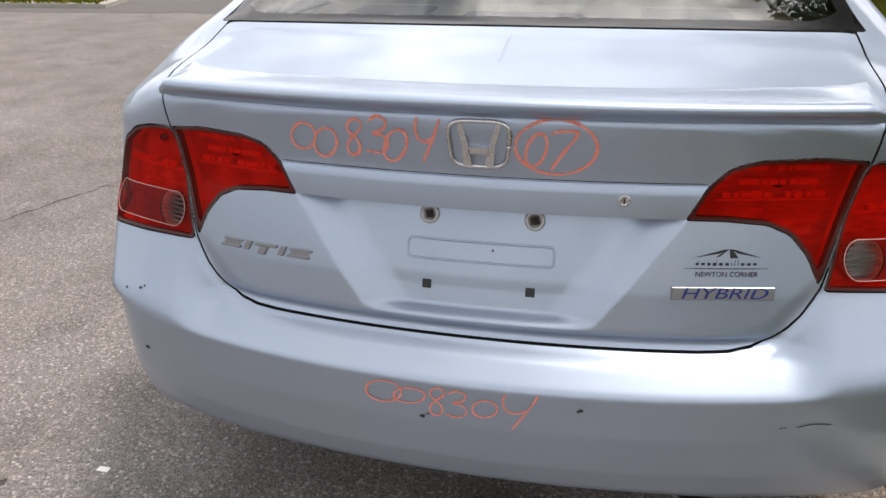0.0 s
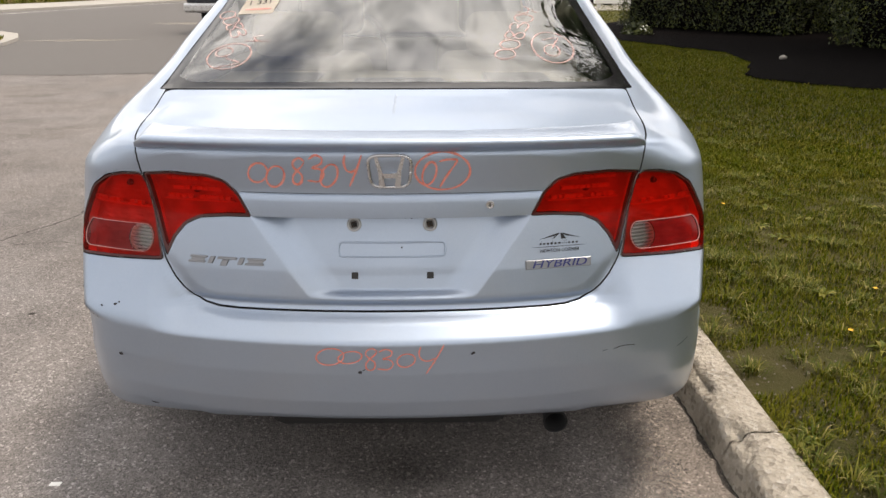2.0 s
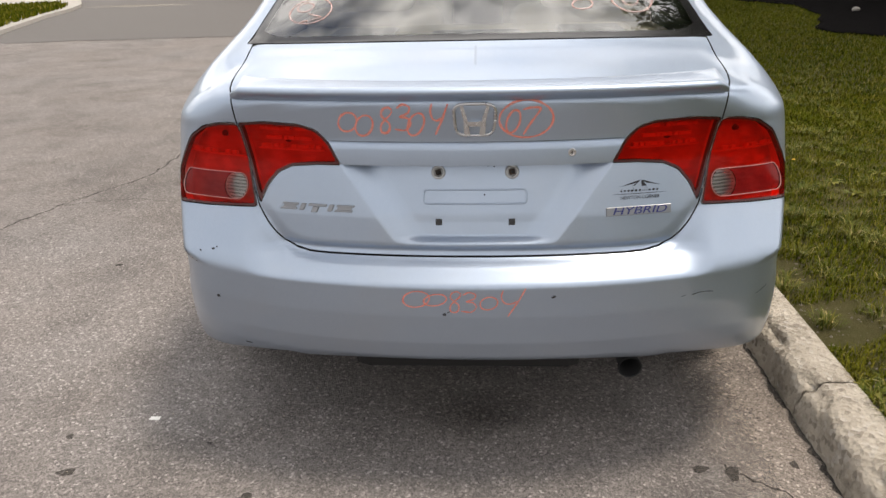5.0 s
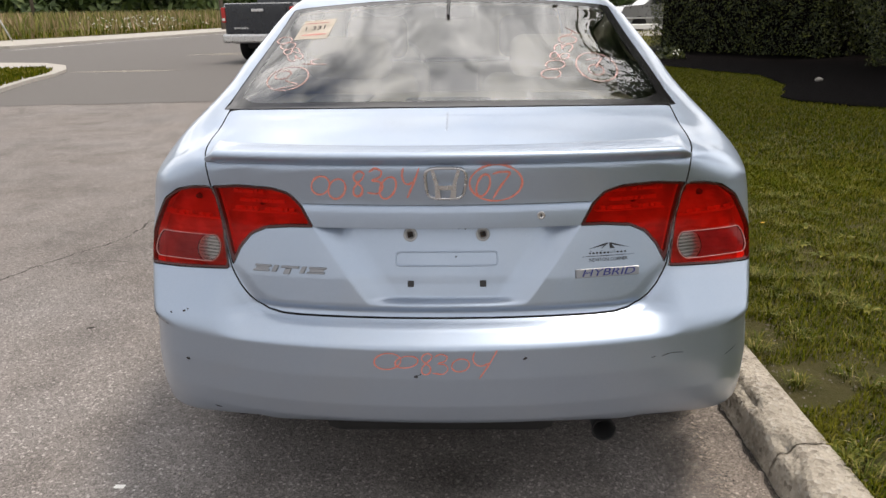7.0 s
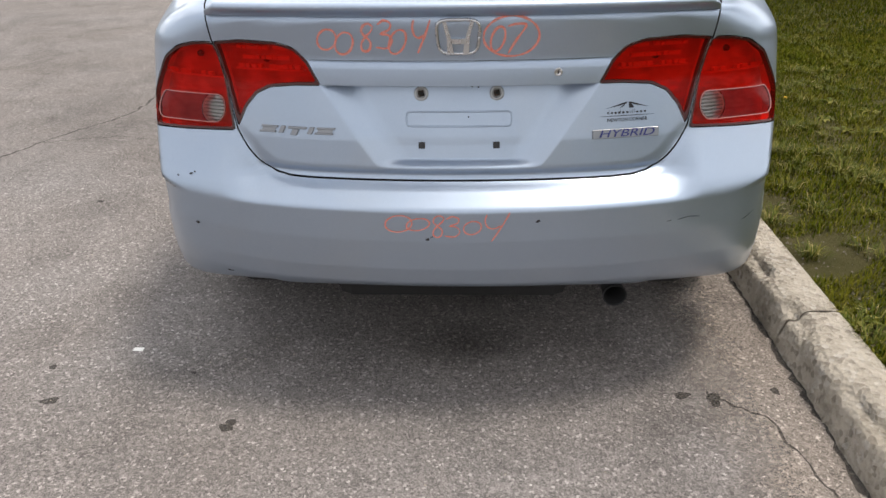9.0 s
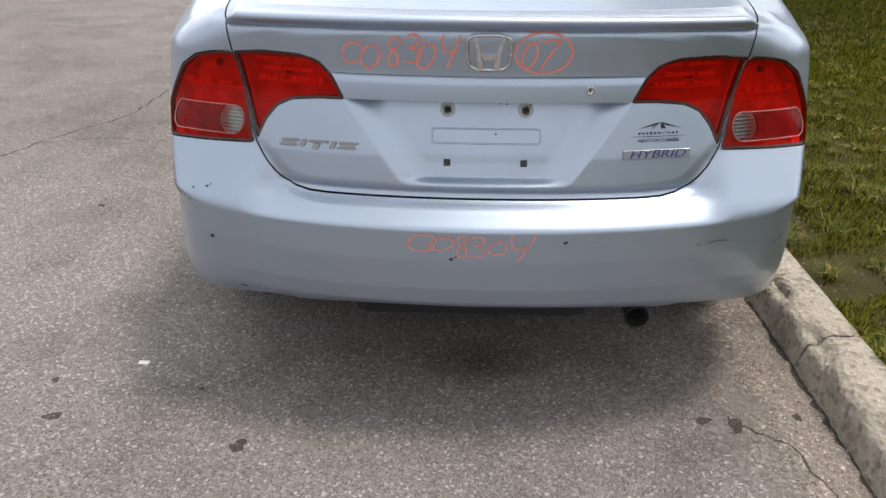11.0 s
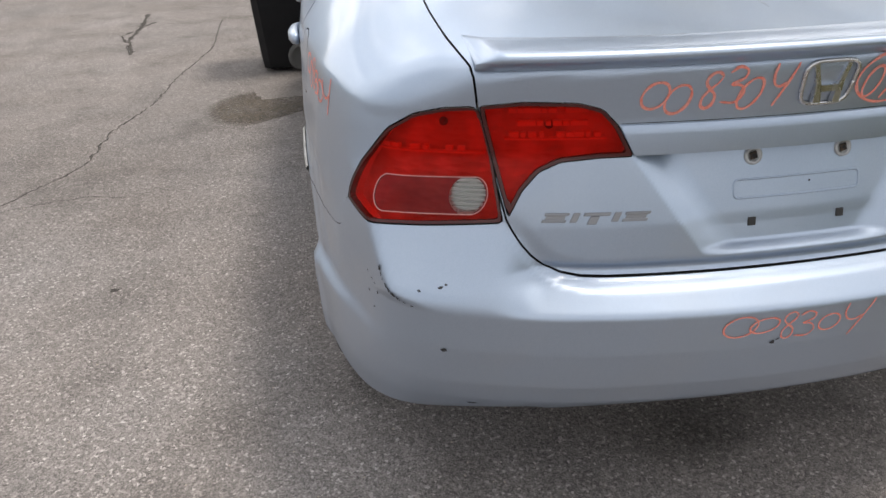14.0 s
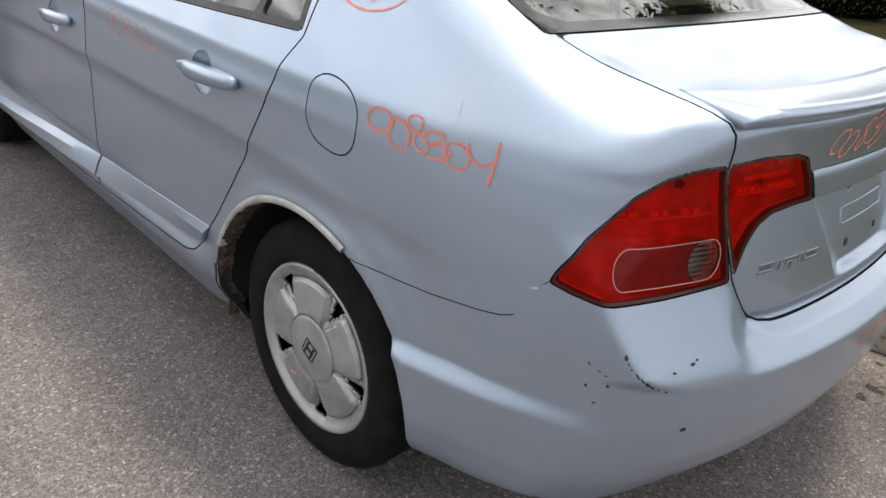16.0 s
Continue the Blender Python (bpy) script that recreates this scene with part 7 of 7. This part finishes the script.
for cx, cy, rx, ry, turn, lab in ((-7.9, 15.3, 1.7, 0.25, 0.15, "pale sand fan at the corner's nose"), (-7.4, 21.5, 1.5, 0.6, -0.1, "pale sandy patch on the side street")):
    tagged(outline("sand_patch", blob(cx, cy, rx, ry, 30, 0.25, 41, turn), 0.006, M["road_sand"]), lab, "sand", "sand on the street", "structure")


def scatter(poly, n, x0, x1, y0, y1):
    x, y = rng.uniform(x0, x1, n), rng.uniform(y0, y1, n)
    ok = poly_sd(x, y, poly) < 0
    return x[ok], y[ok]


def stalks(name, x, y, z, h, w, material, label, kind_word):
    k = len(x)
    a = rng.random(k) * 6.28
    hh = h * (0.4 + 0.8 * rng.random(k))
    lean = rng.normal(size=(k, 2)) * 0.16 * hh[:, None]
    s = np.stack([np.cos(a), np.sin(a)], -1) * (w * (0.5 + rng.random(k)))[:, None]
    b = np.stack([x, y], -1)
    V = np.stack([np.c_[b - s, np.full(k, z)], np.c_[b + s, np.full(k, z)], np.c_[b + lean * 0.7 + s * 1.5, z + hh * 0.7], np.c_[b + lean * 0.7 - s * 1.5, z + hh * 0.7], np.c_[b + lean * 1.2, z + hh]], 1).reshape(-1, 3)
    i = np.arange(k)[:, None] * 5
    F = np.concatenate([i + [[0, 1, 2]], i + [[0, 2, 3]], i + [[3, 2, 4]]])
    return tagged(mesh_object(name, V, F, material), label, kind_word, kind="stuff")


x, y = scatter(isl, 34000, -16, -7.8, 9.6, 17.4)
stalks("island_grass", x, y, 0.07, 0.09, 0.009, M["blade"], "tufted yellow-green grass on the corner", "grass")
front = [(-22, 31.0), (-19.5, 38), (-18, 45), (-12, 75), (-30, 80), (-70, 45), (-70, 25), (-50, 24), (-26, 27)]
x, y = scatter(front, 52000, -70, -12, 24, 80)
edge = np.minimum(1.0, 0.25 + np.maximum(0, -poly_sd(x, y, front)) / 3.0)
stalks("field_weeds", x, y, 0.11, 1.15 * edge, 0.022, M["weeds"], "tall dry reddish grass and weeds of the field", "weeds")
x, y = scatter(front, 26000, -60, -12, 24, 60)
near = -poly_sd(x, y, front) < 3.5
stalks("verge_grass", x[near], y[near], 0.11, 0.38, 0.02, M["blade"], "green grass along the field's edge", "grass")
k = 150
px_, py_ = -18.6 + rng.normal(size=k) * 1.3, 41.0 + rng.normal(size=k) * 2.6
P = np.stack([px_, py_, 0.35 + 0.7 * rng.random(k)], -1)
V, F = leaf_cloud(P, np.tile([0, -1, 0.6], (k, 1)), 0.05, 0.5)
tagged(mesh_object("white_wildflowers", V, F, M["flower"]), "cloud of white wild flowers in the weeds", "flowers", kind="stuff")
# far wood as clumps of leaves with stems
cc = np.stack([rng.uniform(-120, 20, 760), rng.uniform(78, 100, 760), 0.4 + 8.0 * rng.random(760) ** 1.3], -1)
cc[:, 1] += np.where(cc[:, 0] < -40, -0.28 * (-40 - cc[:, 0]), 0)
k = rng.integers(0, len(cc), 95000)
off = rng.normal(size=(len(k), 3)) * [1.5, 1.2, 1.1]
P = cc[k] + off
P[:, 2] = np.abs(P[:, 2])
V, F = leaf_cloud(P, off + [0, -1, 0.6], 0.55)
tagged(mesh_object("far_wood", V, F, M["far_leaf"]), "dark green wood behind the field", "trees", kind="stuff")
# wood to the right and behind, closes the view over the lawns
cc = np.stack([rng.uniform(22, 75, 300), rng.uniform(-50, 90, 300), 0.6 + 2.2 * rng.random(300)], -1)
k = rng.integers(0, len(cc), 26000)
off = rng.normal(size=(len(k), 3)) * [1.6, 1.6, 1.3]
P = cc[k] + off
P[:, 2] = np.abs(P[:, 2])
V, F = leaf_cloud(P, off + [-1, 0, 0.6], 0.40)
tagged(mesh_object("garden_trees", V, F, M["far_leaf"]), "green garden trees beyond the lawns", "trees", kind="stuff")
for (x, y), h in (((-20.6, 32.0), 2.0),):
    bm = bmesh.new()
    tube(bm, [(x, y, 0), (x - 0.9, y + 0.1, h)], 0.035, 8)
    tagged(part("marker_post", bm, M["metal"], smooth=True), "thin leaning grey marker post", "post", "posts along the street")
bm = bmesh.new()
box(bm, (-27.35, 40.0, 2.0), (-26.95, 40.03, 2.5), 0.01)
sg = empty("sign", "small white sign on a thin post in the weeds", "sign")
part("sign_panel", bm, M["white_plastic"], sg, "white sign face")
bm = bmesh.new()
tube(bm, [(-27.15, 40.05, 0.1), (-27.15, 40.05, 2.4)], 0.03, 8)
part("post", bm, M["metal"], sg)
for x, y in ((-15.6, 47.0), (-13.2, 57.0), (-31.0, 52.0)):
    bm = bmesh.new()
    tube(bm, [(x, y, 0), (x, y, 7.5)], [0.14, 0.10], 10)
    tagged(part("utility_pole", bm, M["bark"], smooth=True), "weathered wooden pole at the field's edge", "pole", "wooden poles")


# ---- vehicles and bin ----
def loft(bm, sections):
    rows = [[bm.verts.new(p) for p in s] for s in sections]
    n = len(rows[0])
    for a, b in zip(rows, rows[1:]):
        for k in range(n):
            bm.faces.new((a[k], a[(k + 1) % n], b[(k + 1) % n], b[k]))
    bm.faces.new(rows[0][::-1])
    bm.faces.new(rows[-1])
    bmesh.ops.recalc_face_normals(bm, faces=bm.faces)


def road_wheel(parent, x, y, r, w, side):
    bm = bmesh.new()
    mt = Matrix.Translation((x, y, r)) @ Matrix.Diagonal((side, 1, 1, 1))
    lathe(bm, [(r * 0.6, -w), (r * 0.9, -w), (r, -w * 0.85), (r, -w * 0.15), (r * 0.93, 0), (r * 0.62, 0.0), (r * 0.60, -0.02)], 32, mt)
    wh = part("wheel", bm, M["rubber"], parent, "black tyre", True)
    bm = bmesh.new()
    lathe(bm, [(r * 0.61, -0.02), (r * 0.58, -0.01), (r * 0.5, -0.05), (r * 0.2, -0.03), (0.001, -0.02)], 24, mt)
    rim = part("rim", bm, M["wheel_paint"], wh, "metal rim", True)
    for k in range(6):
        bm = bmesh.new()
        box(bm, (-0.04, -r * 0.06, r * 0.1), (-0.008, r * 0.06, r * 0.58), 0.005, 1, mt @ Matrix.Rotation(6.283 * k / 6, 4, "X"))
        part("spoke", bm, M["plastic"], rim)


def pickup(x, y, turn):
    """Dark pickup truck seen from behind; built at the origin, tail to -y."""
    t = empty("pickup_truck", "dark blue-grey pickup truck driving down the street", "truck")
    W = 0.94
    bm = bmesh.new()
    def sec(yy, z0, z1, w, tuck):
        return [(-w, yy, z0), (-w, yy, z1 - 0.12), (-w + tuck, yy, z1), (w - tuck, yy, z1), (w, yy, z1 - 0.12), (w, yy, z0)]
    loft(bm, [sec(0.0, 0.62, 1.46, W - 0.04, 0.05), sec(0.06, 0.60, 1.48, W, 0.05), sec(1.7, 0.58, 1.48, W + 0.03, 0.05), sec(1.75, 0.58, 1.50, W + 0.03, 0.05), sec(3.9, 0.58, 1.42, W + 0.03, 0.08), sec(5.5, 0.60, 1.32, W, 0.14), sec(5.8, 0.62, 1.15, W - 0.12, 0.2)])
    part("truck_body", bm, M["truck"], t, "dark glossy paint")
    bm = bmesh.new()
    loft(bm, [[(-0.80, 1.82, 1.46), (-0.68, 1.98, 2.02), (0.68, 1.98, 2.02), (0.80, 1.82, 1.46)], [(-0.84, 2.6, 1.46), (-0.70, 2.6, 2.06), (0.70, 2.6, 2.06), (0.84, 2.6, 1.46)], [(-0.84, 3.5, 1.44), (-0.68, 3.3, 2.02), (0.68, 3.3, 2.02), (0.84, 3.5, 1.44)], [(-0.82, 4.2, 1.40), (-0.66, 3.5, 1.96), (0.66, 3.5, 1.96), (0.82, 4.2, 1.40)]])
    cab = part("cab", bm, M["truck"], t, "dark cab")
    bm = bmesh.new()
    box(bm, (-0.60, 1.845, 1.55), (0.60, 1.92, 1.93), 0.02)
    part("rear_glass", bm, M["dark_glass"], cab, "dark rear glass")
    for s in (-1, 1):
        bm = bmesh.new()
        box(bm, (s * 0.80 - 0.03, 2.0, 1.52), (s * 0.80 + 0.0, 3.6, 1.90), 0.02)
        part("side_glass", bm, M["dark_glass"], cab)
    bm = bmesh.new()
    box(bm, (-0.76, -0.025, 0.78), (0.76, 0.01, 1.44), 0.02)
    tg = part("tailgate", bm, M["truck"], t, "dark tailgate")
    bm = bmesh.new()
    box(bm, (-0.16, -0.05, 1.27), (0.16, -0.02, 1.34), 0.012)
    part("tailgate_handle", bm, M["chrome"], tg, "chrome handle")
    bm = bmesh.new()
    x0 = -0.66
    for wd in (0.05, 0.05, 0.05, 0.05, 0.05, 0.05):
        box(bm, (x0, -0.031, 0.86), (x0 + wd, -0.02, 0.90), 0.003, 1)
        x0 += wd + 0.015
    part("badge_bar", bm, M["chrome"], tg, "chrome badge bars")
    bm = bmesh.new()
    box(bm, (-0.95, -0.16, 0.52), (0.95, 0.02, 0.74), 0.05, 3)
    part("rear_bumper", bm, M["chrome"], t, "chrome bumper")
    for s in (-1, 1):
        bm = bmesh.new()
        box(bm, (s * 0.91 - 0.075, -0.02, 1.02), (s * 0.91 + 0.035, 0.12, 1.38), 0.02)
        lp = part("tail_lamp", bm, M["tail_red"], t, "red tail lamp")
        bm = bmesh.new()
        box(bm, (s * 0.91 - 0.06, -0.026, 1.06), (s * 0.91 + 0.02, -0.015, 1.12), 0.005)
        part("reverse_lens", bm, M["white_plastic"], lp)
        for yy in (1.25, 4.85):
            road_wheel(t, s * 0.97, yy, 0.42, 0.29, s)
            bm = bmesh.new()
            tube(bm, [(s * 0.985, yy + 0.5 * math.cos(a), 0.42 + 0.52 * math.sin(a)) for a in np.linspace(0.1, 3.04, 18)], 0.05, 8)
            part("arch_flare", bm, M["plastic"], t, "black arch flare", True)
        bm = bmesh.new()
        tube(bm, [(s * 0.98, 1.9, 0.5), (s * 1.05, 2.1, 0.44), (s * 1.05, 3.9, 0.44), (s * 0.98, 4.1, 0.5)], 0.05, 8)
        part("side_step", bm, M["chrome"], t, "chrome side step", True)
    bm = bmesh.new()
    box(bm, (-0.5, 0.3, 0.36), (0.5, 5.4, 0.62), 0.05)
    part("chassis", bm, M["gap"], t)
    t.matrix_world = pose(x, y, 0, 0, 0, turn)


pickup(-5.05, 17.1, -8)


def parked_van(x, y, turn):
    v = empty("parked_vehicle", "silver-grey parked vehicle beyond the hedge", "vehicle")
    bm = bmesh.new()
    prof = [(-2.3, 0.35), (-2.35, 0.8), (-2.2, 1.1), (-1.3, 1.18), (-0.5, 1.75), (1.9, 1.78), (2.3, 1.2), (2.35, 0.7), (2.3, 0.35)]
    loft(bm, [[(a, -0.80, b) for a, b in prof], [(a, -0.88, b * 0.985 + 0.005) for a, b in prof], [(a, 0.88, b * 0.985 + 0.005) for a, b in prof], [(a, 0.80, b) for a, b in prof]])
    part("van_body", bm, M["grey_paint"], v, "silver-grey paint")
    for a, b in ((-0.9, 0.3), (0.4, 1.2), (1.3, 1.95)):
        bm = bmesh.new()
        box(bm, (a, -0.895, 1.2), (b, -0.86, 1.66), 0.02)
        part("side_window", bm, M["dark_glass"], v)
    bm = bmesh.new()
    box(bm, (-2.2, -0.91, 0.55), (2.2, -0.87, 0.62), 0.01)
    part("side_strip", bm, M["chrome"], v, "bright side strip")
    for a in (-1.45, 1.45):
        for s in (-1, 1):
            bm = bmesh.new()
            mt = Matrix.Translation((a, s * 0.9, 0.33)) @ Matrix(((0, 1, 0, 0), (s, 0, 0, 0), (0, 0, 1, 0), (0, 0, 0, 1)))
            lathe(bm, [(0.001, 0.0), (0.2, 0.0), (0.21, -0.02), (0.33, -0.0), (0.33, -0.2), (0.001, -0.2)], 26, mt)
            part("wheel", bm, M["rubber"], v, "dark wheel", True)
    v.matrix_world = pose(x, y, 0.1, 0, 0, turn)


tagged(outline("driveway", [(0.95, 27), (30, 31), (30, 44), (0.95, 44)], 0.118, M["concrete"], thick=0.1), "pale concrete driveway beyond the lawn", "driveway", kind="structure")
parked_van(9.6, 34.0, 6)
bm = bmesh.new()
box(bm, (6.9, 29.6, 0.30), (8.9, 29.9, 0.50), 0.03)
wb = tagged(part("white_board", bm, M["white_plastic"]), "low white board on short legs by the driveway", "board")
for x in (7.1, 8.7):
    bm = bmesh.new()
    box(bm, (x - 0.05, 29.65, 0.1), (x + 0.05, 29.85, 0.31), 0.01)
    part("leg", bm, M["white_plastic"], wb)
bm = bmesh.new()
tube(bm, [(7.95, 27.0, 0.1), (7.95, 27.0, 1.15)], 0.05, 10)
bmesh.ops.bevel(bm, geom=[e for e in bm.edges if all(v.co.z > 1.1 for v in e.verts)], offset=0.015, segments=2, affect="EDGES")
tagged(part("grey_post", bm, M["metal"], smooth=True), "short pale grey post at the driveway", "post")


def wheelie_bin(x, y):
    b = empty("wheelie_bin", "black plastic wheeled rubbish bin on the street", "bin")
    bm = bmesh.new()
    def ring(z, w, d0, d1, bv=0.04):
        return [(-w + bv, d0, z), (w - bv, d0, z), (w, d0 + bv, z), (w, d1 - bv, z), (w - bv, d1, z), (-w + bv, d1, z), (-w, d1 - bv, z), (-w, d0 + bv, z)]
    loft(bm, [ring(0.03, 0.215, 0.0, 0.40), ring(0.06, 0.222, -0.005, 0.42), ring(0.30, 0.235, -0.02, 0.46), ring(0.92, 0.27, -0.06, 0.58), ring(0.94, 0.29, -0.08, 0.60), ring(0.99, 0.29, -0.08, 0.60)])
    part("bin_body", bm, M["bin"], b, "tapered black plastic body")
    bm = bmesh.new()
    loft(bm, [ring(0.992, 0.30, -0.10, 0.62), ring(1.02, 0.295, -0.09, 0.61), ring(1.05, 0.24, -0.02, 0.54)])
    part("bin_lid", bm, M["bin"], b, "black lid")
    bm = bmesh.new()
    for i, (u, w) in enumerate(((-0.03, 0.05), (0.02, 0.012))):
        box(bm, (-0.075 + 0.03 * i, -0.016, 0.245 + u), (-0.05 + 0.03 * i, -0.0115, 0.265 + u + w), 0.001, 1, Matrix.Rotation(radians(-2.4), 4, "X"))
    part("print_bar", bm, M["grey_rubber"], b, "worn pale print")
    for s in (-1, 1):
        bm = bmesh.new()
        mt = Matrix.Translation((s * 0.25, 0.27, 0.10)) @ Matrix.Diagonal((s, 1, 1, 1))
        lathe(bm, [(0.001, 0.0), (0.03, 0.004), (0.06, 0.0), (0.075, 0.010), (0.096, 0.008), (0.100, -0.005), (0.100, -0.045), (0.001, -0.045)], 28, mt)
        part("bin_wheel", bm, M["grey_rubber"], b, "grey rubber wheel", True)
    b.matrix_world = pose(x, y, 0, 0, 0, -84)


wheelie_bin(-1.25, 4.43)
